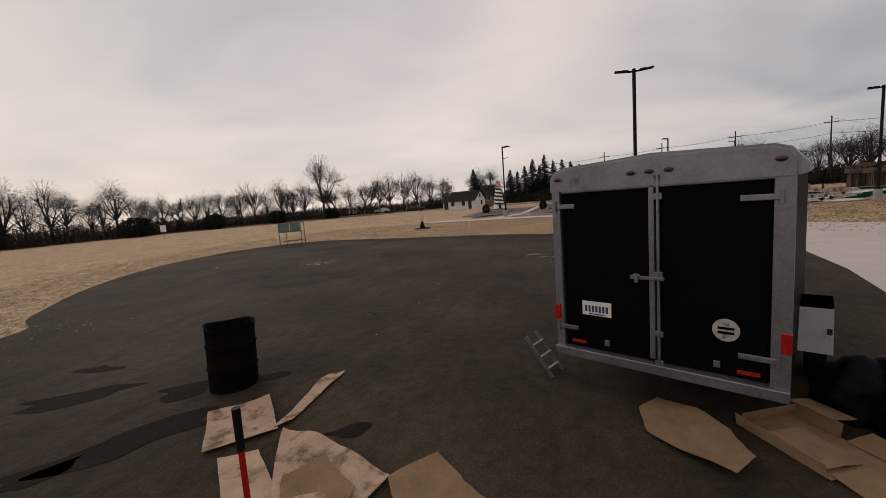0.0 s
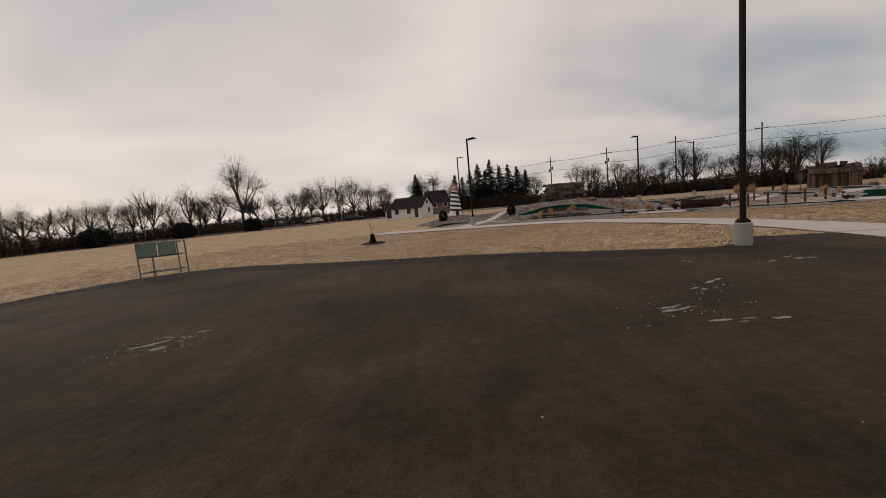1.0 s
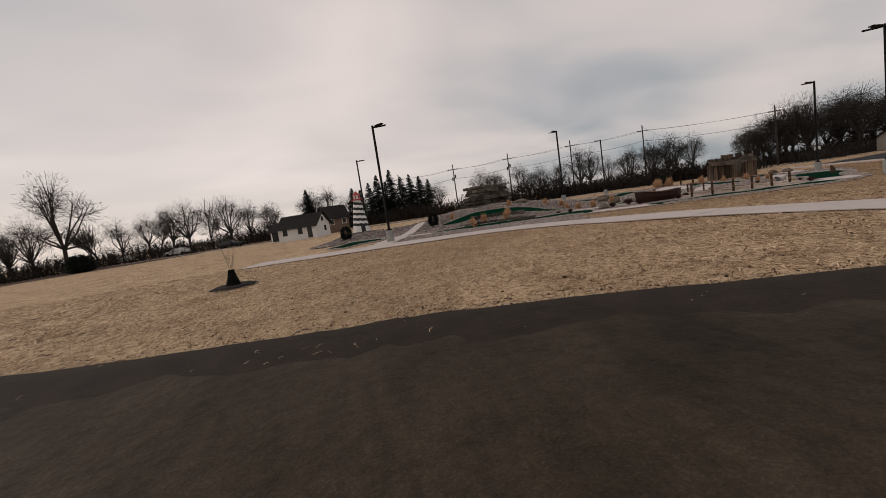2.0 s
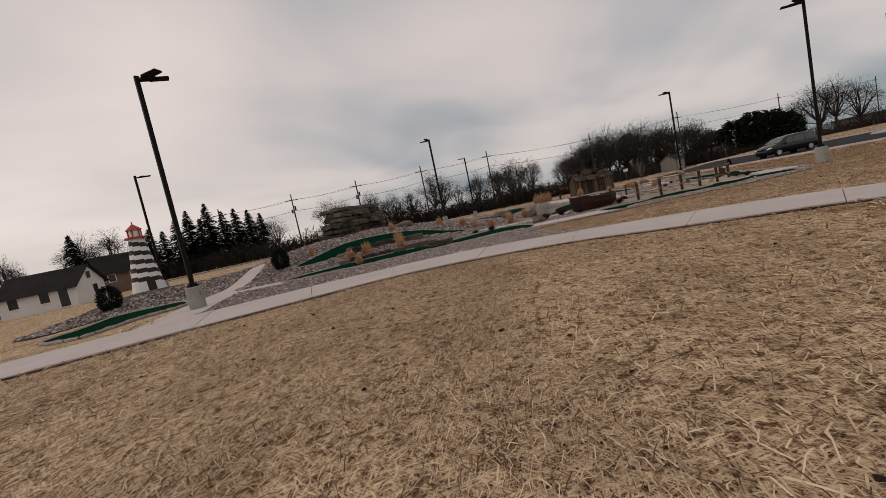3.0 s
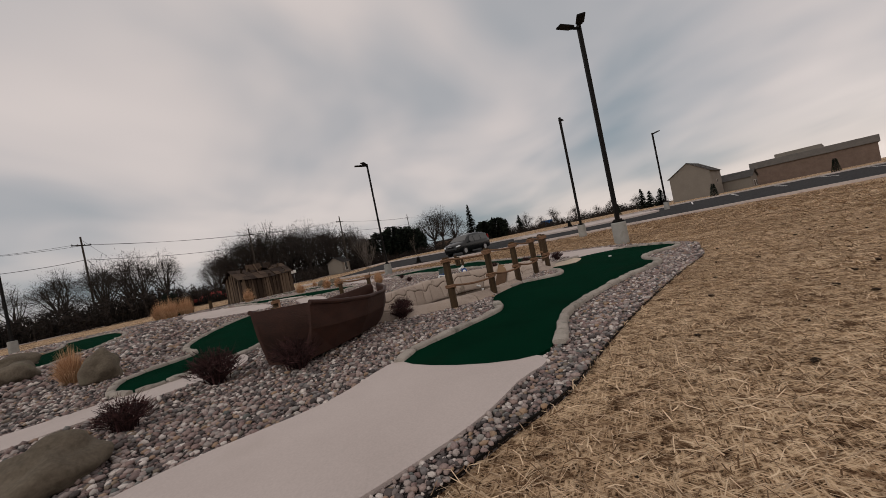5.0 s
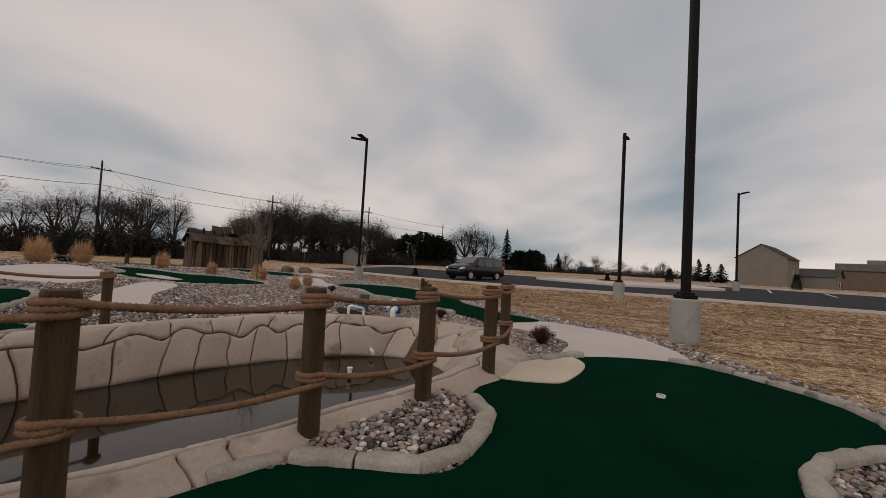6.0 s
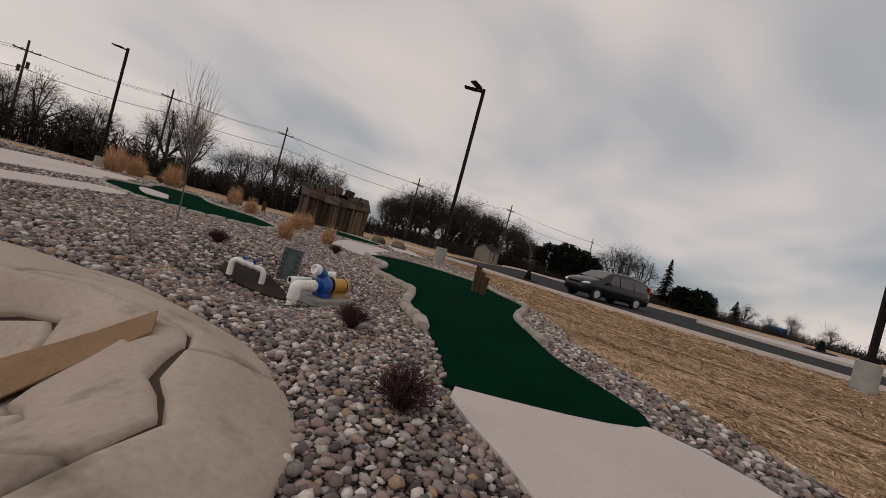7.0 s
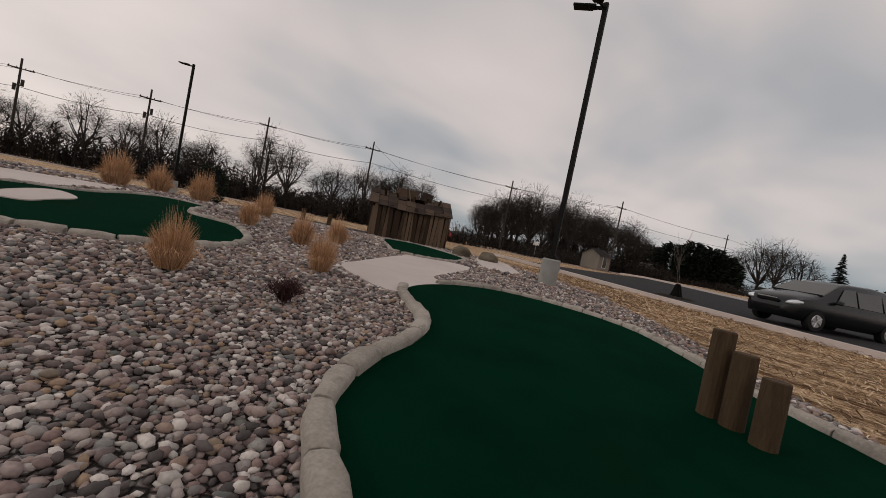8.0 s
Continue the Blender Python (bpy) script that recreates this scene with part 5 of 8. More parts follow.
for zb, turn in ((0.086, 1.5), (0.113, -1)):
    bm = bmesh.new()
    box(bm, pose(0.32, 0.0, zb, 0, 0, turn), 0.32, 0.25, 0.0265, 0.003)
    part("board", bm, SAWN, pump, "pale sawn board under the motor")
bm = bmesh.new()
lathe(bm, (0.12, 0, 0.25), (1, 0, 0.25), ((0, 0.105), (0.015, 0.12), (0.035, 0.12), (0.05, 0.1)), 24)
part("seal_plate", bm, BLACK, pump, "black seal plate")
bm = bmesh.new()
lathe(bm, (-0.04, 0, 0.24), (1, 0, 0.24), ((0, 0.07), (0.01, 0.11), (0.03, 0.132), (0.06, 0.142), (0.1, 0.142), (0.13, 0.132), (0.155, 0.115), (0.16, 0.09)), 28)
bend(bm, [(0.05, 0.04, 0.27), (0.045, 0.045, 0.35), (-0.0, 0.05, 0.415), (-0.07, 0.055, 0.45)], (0.088, 0.066))
lathe(bm, (-0.14, 0, 0.23), (1, 0, 0.23), ((0, 0.078), (0.04, 0.078), (0.05, 0.068), (0.12, 0.075)), 20)
box(bm, pose(0.04, 0, 0.086), 0.13, 0.22, 0.06, 0.01)
part("volute", bm, PUMP_BLUE, pump, "bright blue pump housing with a raised outlet", smooth=True)
bm = bmesh.new()
lathe(bm, (-0.06, 0.055, 0.44), (-0.24, 0.06, 0.47), ((0, 0.062), (0.004, 0.074), (0.025, 0.074), (0.028, 0.068), (0.034, 0.068), (0.038, 0.078), (0.062, 0.078), (0.066, 0.07), (0.085, 0.064), (0.085, 0.05), (0.06, 0.048)), 24)
part("outlet_union", bm, PVC, pump, "white plastic union")
bm = bmesh.new()
ribs = [(0, 0.07)]
for k in range(5):
    ribs += [(0.004 + k * 0.016, 0.083), (0.012 + k * 0.016, 0.083), (0.014 + k * 0.016, 0.078)]
lathe(bm, (-0.135, 0, 0.23), (-1, 0, 0.23), ribs + [(0.09, 0.074), (0.12, 0.07), (0.122, 0.062)], 28)
part("inlet_union", bm, PVC, pump, "ribbed white plastic union")
bm = bmesh.new()
lathe(bm, (-0.25, 0, 0.23), (-1, 0, 0.23), ((0, 0.062), (0.02, 0.062), (0.022, 0.072), (0.07, 0.072), (0.072, 0.062), (0.09, 0.062), (0.092, 0.073), (0.14, 0.073)), 24)
bend(bm, [(-0.36, 0, 0.23), (-0.41, 0, 0.229), (-0.44, -0.004, 0.21), (-0.45, -0.01, 0.16)], (0.074, 0.074))
lathe(bm, (-0.45, -0.01, 0.175), (-0.465, -0.03, -0.3), ((0, 0.074), (0.07, 0.074), (0.072, 0.078), (0.12, 0.078), (0.122, 0.063), (0.4, 0.063)), 24)
part("pipe", bm, PVC, pump, "white plastic pipe turned down into the ground")
for a, b, L, r in (((0.0, 0.22, 0.26), (-1, 0.3, 0.2), 0.34, 0.045), ((0.07, 0.25, 0.33), (0.25, -0.05, 0.36), 0.17, 0.055), ((0.26, 0.27, 0.35), (0.46, 0.0, 0.39), 0.19, 0.052)):
    bm = bmesh.new()
    lathe(bm, a, b, ((0, r * 0.9), (L * 0.45, r * 0.9), (L * 0.46, r), (L * 0.6, r * 1.02), (L * 0.61, r * 0.9), (L * 0.7, r * 0.9), (L * 0.71, r * 1.12), (L, r * 1.12), (L, r * 0.86), (L - 0.012, r * 0.84)), 24)
    pipe = part("pipe", bm, PVC, pump, "open white plastic pipe end")
    d = (Vector(b) - Vector(a)).normalized()
    bm = bmesh.new()
    lathe(bm, Vector(a) + d * (L - 0.011), b, ((0, r * 0.82), (0.002, r * 0.82)), 20)
    part("bore", bm, BLACK, pipe, "dark pipe bore")
valves = thing("valve_pipes", "white pipe run with blue valve handles in a hole", "pipe", at=pose(34.3, 36.42, -0.08, 0, 0, -60))
valves.scale = (0.58, 0.58, 0.58)
bm = bmesh.new()
bend(bm, [(0.5, 0, -0.15), (0.5, 0, 0.02), (0.46, 0, 0.1), (0.38, 0, 0.13)], (0.055, 0.055))
lathe(bm, (0.42, 0, 0.12), (0.0, 0, 0.2), ((0, 0.06), (0.06, 0.06), (0.062, 0.05), (0.14, 0.05), (0.142, 0.064), (0.2, 0.064), (0.202, 0.05), (0.28, 0.05), (0.282, 0.062), (0.4, 0.062)))
bend(bm, [(0.05, 0, 0.19), (-0.03, 0, 0.2), (-0.09, 0, 0.16), (-0.11, 0, 0.08), (-0.11, 0, -0.15)], (0.056, 0.056))
part("pipe", bm, PVC, valves)
for x in (0.1, 0.29):
    bm = bmesh.new()
    rod(bm, (x, 0, 0.18), (x, 0, 0.27), 0.03, n=12)
    box(bm, pose(x, 0.03, 0.262, 0, 0, 90), 0.2, 0.045, 0.03, 0.008)
    part("valve_handle", bm, PUMP_BLUE, valves, "blue valve handle")
HOLE = curve_through([(34.2, 36.0), (34.2, 36.4), (34.4, 36.75), (34.75, 36.8), (34.8, 36.45), (34.65, 36.1), (34.45, 35.75), (34.25, 35.65)], 5)
dug = slab("dug_hole", HOLE, 0.006, SOIL, thick=0.05, follow=True)
tagged(dug, "dark damp soil of a shallow dug hole", "soil", kind="structure")
panel = thing("electrical_box", "perforated grey-green steel box standing in gravel", "electrical box", at=pose(34.95, 36.28, -0.2, 0, 3, -62))
bm = bmesh.new()
box(bm, pose(0, 0, 0.0), 0.125, 0.13, 0.45, 0.008)
part("case", bm, BOX_GREY, panel)
bm = bmesh.new()
box(bm, pose(0, 0, 0.45), 0.23, 0.15, 0.012, 0.003)
part("lid", bm, BOX_GREY, panel)
for x in (-0.087, 0.087):
    bm = bmesh.new()
    box(bm, pose(x, -0.012, 0.0), 0.046, 0.118, 0.45, 0.004)
    rail = part("perforated_strip", bm, BOX_GREY, panel)
    for i in range(6):
        bm = bmesh.new()
        rod(bm, (x, -0.0725, 0.05 + i * 0.066), (x, -0.07, 0.05 + i * 0.066), 0.011, n=10)
        part("knockout", bm, BLACK, rail)

# ---- wooden boat ----
boat = thing("rowing_boat", "red-brown wooden rowing boat lying on gravel", "boat", at=pose(25.75, 38.85, -0.01, 0, 1, -19))
boat.scale = (0.88, 1.0, 1.06)
bm = bmesh.new()
stations = [(-1.75, 0.44, 0.7, 0.3), (-1.2, 0.58, 0.62, 0.36), (-0.4, 0.68, 0.56, 0.42), (0.5, 0.62, 0.55, 0.38), (1.2, 0.4, 0.58, 0.22), (1.7, 0.07, 0.64, 0.04)]
def hull_ring(x, w, h, b, inset=0.0):
    return [(x, -w + inset, h), (x, -(w * 0.9) + inset, h * 0.55), (x, -b + inset, 0.04 + inset), (x, 0, inset), (x, b - inset, 0.04 + inset), (x, w * 0.9 - inset, h * 0.55), (x, w - inset, h)]
out = [[bm.verts.new(p) for p in hull_ring(*st)] for st in stations]
inn = [[bm.verts.new(p) for p in hull_ring(st[0], max(st[1], 0.07), st[2], max(st[3], 0.05), 0.035)] for st in stations]
for i in range(len(stations) - 1):
    for k in range(6):
        bm.faces.new((out[i][k], out[i + 1][k], out[i + 1][k + 1], out[i][k + 1]))
        bm.faces.new((inn[i][k], inn[i][k + 1], inn[i + 1][k + 1], inn[i + 1][k]))
    for k in (0, 6):
        bm.faces.new((out[i][k], out[i + 1][k], inn[i + 1][k], inn[i][k]))
bm.faces.new(out[0])
bm.faces.new(inn[0][::-1])
bmesh.ops.recalc_face_normals(bm, faces=bm.faces)
part("hull", bm, HULL, boat, "dark red-brown planked hull")
for x, w in ((-0.9, 1.1), (0.3, 1.2)):
    bm = bmesh.new()
    box(bm, pose(x, 0, 0.4), 0.22, w, 0.03, 0.006)
    part("thwart", bm, HULL, boat)
for s in (-1, 1):
    for i in range(len(stations) - 1):
        bm = bmesh.new()
        a, b = stations[i], stations[i + 1]
        rod(bm, (a[0], s * a[1], a[2]), (b[0], s * b[1], b[2]), 0.03, n=8)
        part("gunwale", bm, HULL, boat)

# ---- boulders, bushes, grasses ----
BOULDER = material("mossy_boulder", (0.055, 0.046, 0.031), (0.175, 0.145, 0.11), 2, 30, 0.9, bump=0.6, bump_scale=12, stain=(0.1, 0.1, 0.06), stain_scale=2)
GRASS_TAN = material("dry_ornamental_grass", (0.34, 0.18, 0.09), (0.64, 0.42, 0.25), 4, 40, 1.0, bump=0, island=0.8)
BUSH_RED = material("dark_dormant_twigs", (0.022, 0.01, 0.01), (0.075, 0.034, 0.034), 4, 40, 1.0, bump=0, island=0.8)
YEW = material("dark_evergreen", (0.004, 0.008, 0.006), (0.016, 0.026, 0.016), 4, 30, 1.0, bump=0, island=0.8)
for i, (x, y, sx, sy, sz) in enumerate(((22.3, 40.5, 0.42, 0.3, 0.21), (26.6, 43.2, 0.34, 0.3, 0.36), (23.4, 51.4, 0.75, 0.5, 0.26), (30.2, 47.9, 0.6, 0.35, 0.25), (28.2, 46.0, 0.5, 0.35, 0.26), (52.3, 43.4, 0.5, 0.3, 0.3), (51.2, 44.2, 0.4, 0.3, 0.34))):
    lump("boulder", pose(x, y, rise(x, y) - 0.02, 0, 0, i * 50), sx, sy, sz, BOULDER, i + 1, 0.3, 4, "tan weathered boulder set in the gravel", "boulder", "boulders")
# ledge stones along the long green
def ledge(x, y, z, turn, L, W, H, seed):
    """A split flat stone with rough faces."""
    bm = bmesh.new()
    bmesh.ops.create_cube(bm, size=1.0, matrix=Matrix.Diagonal((L, W, H, 1)))
    bmesh.ops.subdivide_edges(bm, edges=bm.edges[:], cuts=4, use_grid_fill=True)
    for v in bm.verts:
        q = v.co * 2.2 + Vector((seed * 3.1, 0, 0))
        v.co += Vector((noise.noise(q), noise.noise(q + Vector((9, 0, 0))), 0.5 * noise.noise(q * 1.5 + Vector((0, 7, 0))))) * 0.09
        v.co.x *= 1 - 0.12 * abs(v.co.y) / W
    ob = part("ledge_rock", bm, ROCK)
    ob.matrix_basis = pose(x, y, z + H / 2 - 0.06, 0, 0, turn)
    return tagged(ob, "flat split ledge stone edging the turf", "rock", "ledge rocks")


EDGE = curve_through([(18.5, 43.95), (17.95, 44.55), (17.15, 45.15), (16.2, 45.8), (15.3, 46.3), (14.5, 46.7)], 5, False)
rng = random.Random(5)
for k in range(len(EDGE) - 3):
    if k % 3:
        continue
    a, b = EDGE[k], EDGE[min(k + 3, len(EDGE) - 1)]
    m, d = (a + b) / 2, b - a
    ledge(m.x, m.y, rise(m.x, m.y), math.degrees(math.atan2(d.y, d.x)) + rng.uniform(-5, 5), d.length * 0.97, rng.uniform(0.34, 0.5), rng.uniform(0.2, 0.3), k + 1)
ledge(17.72, 43.08, 0.0, -58, 1.15, 0.5, 0.29, 41)
for i, (x, y, a, L) in enumerate(((17.2, 48.2, -18, 1.6), (18.6, 47.6, -35, 1.4), (19.7, 46.8, -45, 1.2))):
    ledge(x, y, rise(x, y), a, L, 0.4, 0.3, 50 + i)


def blades(seed, count, r, h, droop, width, splay=1.0):
    """A tuft of arching blades."""
    rng = random.Random(seed)
    vs, fs = [], []
    for _ in range(count):
        a, q = rng.uniform(0, 2 * math.pi), r * 0.5 * math.sqrt(rng.random())
        base = Vector((q * math.cos(a), q * math.sin(a), -0.02))
        d = a + rng.uniform(-0.7, 0.7)
        L = h * rng.uniform(0.6, 1.1)
        out = r * rng.uniform(0.2, 1.0) * splay
        side = Vector((-math.sin(d), math.cos(d), 0)) * width
        k = len(vs)
        for t in (0, 0.4, 0.75, 1.0):
            p = base + Vector((math.cos(d) * out * t * t, math.sin(d) * out * t * t, L * (t - droop * t ** 3)))
            s = side * (1 - t * 0.85)
            vs += [p - s, p + s]
        fs += [(k + 2 * j, k + 2 * j + 1, k + 2 * j + 3, k + 2 * j + 2) for j in range(3)]
    return vs, fs


def fountain(seed, count, r, h, width):
    """A rounded tuft: blades rise from a small foot and arch out to a domed, feathery top."""
    rng = random.Random(seed)
    vs, fs = [], []
    for _ in range(count):
        a, q = rng.uniform(0, 2 * math.pi), math.sqrt(rng.random()) * (1 + 0.12 * rng.gauss(0, 1))
        d = Vector((math.cos(a), math.sin(a), 0))
        q *= 1 + 0.4 * noise.noise(Vector((math.cos(a) * 1.6, math.sin(a) * 1.6, seed * 5)))
        tip = d * r * q + Vector((0, 0, h * math.sqrt(max(0.07, 1 - 0.9 * min(q * q, 1))) * (1 + 0.25 * noise.noise(Vector((q * 2 * math.cos(a), q * 2 * math.sin(a), seed * 3 + 1)))) * rng.choice((rng.uniform(0.4, 0.95), rng.uniform(0.6, 1.05), rng.uniform(0.7, 1.3)))))
        foot = d * r * 0.38 * q + Vector((0, 0, -0.02))
        knee = foot.lerp(tip, 0.5) + Vector((rng.gauss(0, 0.05) * r, rng.gauss(0, 0.05) * r, 0.24 * h * q))
        a2 = rng.uniform(0, math.pi)
        side = Vector((math.cos(a2), math.sin(a2), 0)) * width
        k = len(vs)
        for p, w in ((foot, 1.0), (knee, 0.9), (tip, 0.25)):
            vs += [p - side * w, p + side * w]
        fs += [(k, k + 1, k + 3, k + 2), (k + 2, k + 3, k + 5, k + 4)]
    return vs, fs


TUFTS = []
for s in range(3):
    v, f = fountain(s, 1600, 0.34, 0.6, 0.0024)
    me = bpy.data.meshes.new("blades")
    me.from_pydata([tuple(q) for q in v], [], f)
    me.materials.append(GRASS_TAN)
    TUFTS.append(me)
TUFT_AT = [(37.78, 38.95, 0.72), (40.8, 41.3, 0.85), (39.5, 39.1, 0.75), (42.4, 42.2, 0.9), (43.4, 46.9, 1.2), (40.9, 43.3, 0.85), (24.3, 43.4, 1.0), (26.9, 43.9, 0.95), (23.65, 44.3, 0.85), (23.5, 45.4, 0.8), (24.2, 46.8, 0.9),
           (40.4, 49.6, 1.6), (42.0, 51.0, 1.5), (43.0, 50.2, 1.6), (16.6, 47.0, 1.0), (19.0, 47.2, 1.0), (17.9, 45.9, 1.0), (15.6, 47.0, 0.9), (16.2, 51.5, 0.8), (21.5, 50.5, 0.9), (24, 48.6, 0.9), (53.5, 45.3, 0.7), (14.6, 45.0, 0.7)]
for i, (x, y, sc) in enumerate(TUFT_AT):
    root = thing("ornamental_grass", "tuft of dry tan ornamental grass in gravel", "grass", "grass tufts", at=pose(x, y, rise(x, y), 0, 0, i * 77))
    root.scale = (sc, sc, sc)
    ob = new("tuft", TUFTS[i % 3])
    ob.parent = root
def twig_dome(seed, r, h, n):
    """Fine forked twigs filling a low dome."""
    rng = random.Random(seed)
    vs, fs = [], []

    def twig(a, b, w):
        d = b - a
        s = d.cross(Vector((rng.uniform(-1, 1), rng.uniform(-1, 1), rng.uniform(-1, 1)))).normalized() * w
        k = len(vs)
        vs.extend([a - s, a + s, b + s * 0.4, b - s * 0.4])
        fs.append((k, k + 1, k + 2, k + 3))
    for _ in range(n):
        a, q = rng.uniform(0, 2 * math.pi), math.sqrt(rng.random())
        tip = Vector((math.cos(a) * q * r, math.sin(a) * q * r, h * math.sqrt(max(0.05, 1 - 0.8 * q * q)) * rng.uniform(0.6, 1.08)))
        mid = tip * rng.uniform(0.4, 0.6) + Vector((rng.uniform(-1, 1), rng.uniform(-1, 1), 0.3)) * r * 0.12
        twig(Vector((math.cos(a) * r * 0.12, math.sin(a) * r * 0.12, -0.02)), mid, 0.0035)
        twig(mid, tip, 0.003)
        for _ in range(3):
            o = mid.lerp(tip, rng.uniform(0, 0.9))
            twig(o, o + Vector((rng.uniform(-1, 1), rng.uniform(-1, 1), rng.uniform(-0.2, 1))) * r * 0.28, 0.0028)
    return vs, fs


def bare_mesh(name, v, f, mat):
    me = bpy.data.meshes.new(name)
    me.from_pydata([tuple(q) for q in v], [], f)
    me.materials.append(mat)
    return me


SHRUBS = [(bare_mesh("twigs", *twig_dome(40 + s, 0.24, 0.27, 260), BUSH_RED), bare_mesh("stems", *blades(60 + s, 26, 0.2, 0.3, 0.1, 0.006), BUSH_RED)) for s in range(3)]
for i, (x, y, sc) in enumerate(((33.55, 34.4, 0.66), (32.6, 33.5, 0.72), (31.25, 32.9, 0.95), (38.2, 37.9, 0.7), (23.2, 40.6, 1.2), (24.4, 40.3, 1.6), (24.2, 39.2, 1.5), (26.3, 37.9, 1.0), (21.2, 42.6, 0.9), (20.6, 43.2, 0.8), (35.0, 37.6, 0.7), (27.0, 37.9, 1.1))):
    root = thing("dormant_shrub", "low dark dormant shrub with bare reddish twigs", "shrub", "dormant shrubs", at=pose(x, y, rise(x, y), 0, 0, i * 61))
    root.scale = (sc, sc, sc)
    for nm, me in zip(("branchwork", "stem"), SHRUBS[i % 3]):
        ob = new(nm, me)
        ob.parent = root

# ---- striped lighthouse ----
LH_BLACK = material("black_paint", (0.01, 0.01, 0.01), (0.022, 0.02, 0.02), 3, 30, 0.6, bump=0.05)
LH_RED = material("faded_red_paint", (0.28, 0.03, 0.03), (0.42, 0.07, 0.06), 3, 30, 0.6, bump=0.05)
lighthouse = thing("lighthouse", "small white lighthouse with black diagonal bands and red lantern", "lighthouse", at=pose(10.1, 59.6, 0.5))
bm = bmesh.new()
nu, nv, H0 = 24, 48, 3.1
rows = [[bm.verts.new((math.cos(a * 2 * math.pi / nu) * (0.85 - 0.47 * v / nv), math.sin(a * 2 * math.pi / nu) * (0.85 - 0.47 * v / nv), H0 * v / nv)) for a in range(nu)] for v in range(nv + 1)]
for v in range(nv):
    for a in range(nu):
        f = bm.faces.new((rows[v][a], rows[v][(a + 1) % nu], rows[v + 1][(a + 1) % nu], rows[v + 1][a]))
        f.material_index = 1 if (v + a * 8 / nu + 2) % 8 < 4 and v > 5 else 0
tower = part("tower", bm, WHITE_PAINT, lighthouse, "white tower wound with black bands")
tower.data.materials.append(LH_BLACK)
bm = bmesh.new()
rod(bm, (0, 0, 3.1), (0, 0, 3.2), 0.55, n=20)
part("gallery", bm, LH_RED, lighthouse)
bm = bmesh.new()
rod(bm, (0, 0, 3.2), (0, 0, 3.62), 0.3, n=12)
part("lantern", bm, WHITE_PAINT, lighthouse)
for i in range(6):
    bm = bmesh.new()
    a = i * math.pi / 3
    rod(bm, (0.32 * math.cos(a), 0.32 * math.sin(a), 3.2), (0.32 * math.cos(a), 0.32 * math.sin(a), 3.62), 0.04, n=6)
    part("lantern_bar", bm, LH_RED, lighthouse)
bm = bmesh.new()
rod(bm, (0, 0, 3.62), (0, 0, 3.95), 0.42, 0.05, 16)
rod(bm, (0, 0, 3.95), (0, 0, 4.1), 0.03, n=6)
part("roof", bm, LH_RED, lighthouse, "red conical roof")
bm = bmesh.new()
box(bm, pose(0, -0.83, 0.02, -9), 0.4, 0.08, 0.7, 0.01)
part("door", bm, LH_BLACK, lighthouse)

# ---- stacked rock outcrop ----
outcrop = thing("rock_outcrop", "outcrop of stacked grey ledge stones on the mound", "rock")
rng = random.Random(4)
ax, ay = Vector((20.0, 54.5, 0)), Vector((25.1, 55.8, 0))
along = (ay - ax).normalized()
back = Vector((-along.y, along.x, 0))
z = 1.0
COURSES = ((0.5, -0.25, 5.5, 1.3), (0.36, 0.0, 5.3, 1.7), (0.44, -0.1, 4.95, 1.4), (0.3, 0.25, 5.1, 1.9), (0.4, 0.5, 4.8, 1.5), (0.3, 0.55, 4.9, 2.3))
for course, (hgt, s, end, usual) in enumerate(COURSES):
    while s < end - 0.3:
        L = min(usual * rng.uniform(0.6, 1.4), end - s + 0.1)
        for depth in (0.0, 0.85):
            thick = hgt * rng.uniform(0.86, 1.0)
            c = ax + along * (s + L / 2) + back * (depth + rng.uniform(-0.3, 0.22) + course * 0.04)
            bm = bmesh.new()
            bmesh.ops.create_cube(bm, size=1.0, matrix=Matrix.Diagonal((L * 0.97, 1.0, thick, 1)))
            bmesh.ops.bevel(bm, geom=bm.edges[:], offset=0.05, segments=2, affect="EDGES")
            bmesh.ops.subdivide_edges(bm, edges=[e for e in bm.edges if e.calc_length() > 0.2], cuts=4, use_grid_fill=True)
            for v in bm.verts:
                q = v.co * 1.7 + c
                v.co += Vector((noise.noise(q), noise.noise(q + Vector((9, 0, 0))), 0.45 * noise.noise(q - Vector((0, 5, 0))))) * 0.13 + Vector((0, 0.06, 0.03)) * noise.noise(v.co * 6 + c)
            ob = part("ledge_stone", bm, ROCK, outcrop)
            ob.matrix_basis = pose(c.x, c.y, z + thick / 2, rng.uniform(-4, 4), rng.uniform(-2.5, 2.5), math.degrees(math.atan2(along.y, along.x)) + rng.uniform(-9, 9))
        s += L
    z += hgt * 0.97

# ---- plank shed ----
OLD_PLANK = material("weathered_plank", (0.035, 0.022, 0.014), (0.14, 0.098, 0.066), 3, 25, 0.95, bump=0.5, stretch=(3, 3, 0.6), each=0.7, stain=(0.05, 0.035, 0.025), stain_scale=1.2)
RUST_ROOF = material("rusty_roof", (0.022, 0.014, 0.01), (0.075, 0.05, 0.034), 2, 20, 0.9, bump=0.4, each=0.5)
shed = thing("plank_shed", "weathered plank shack with a sagging broken roof", "shed", at=pose(51.45, 50.3, 0.02, 0, 0, -46))
shed.scale = (1.07, 1.0, 0.86)
SW, SD, SH = 4.0, 3.0, 2.0
bm = bmesh.new()
box(bm, pose(SW / 2, SD / 2, 0), SW - 0.12, SD - 0.12, 1.9)
part("inner_wall", bm, SOIL, shed)
rng = random.Random(8)


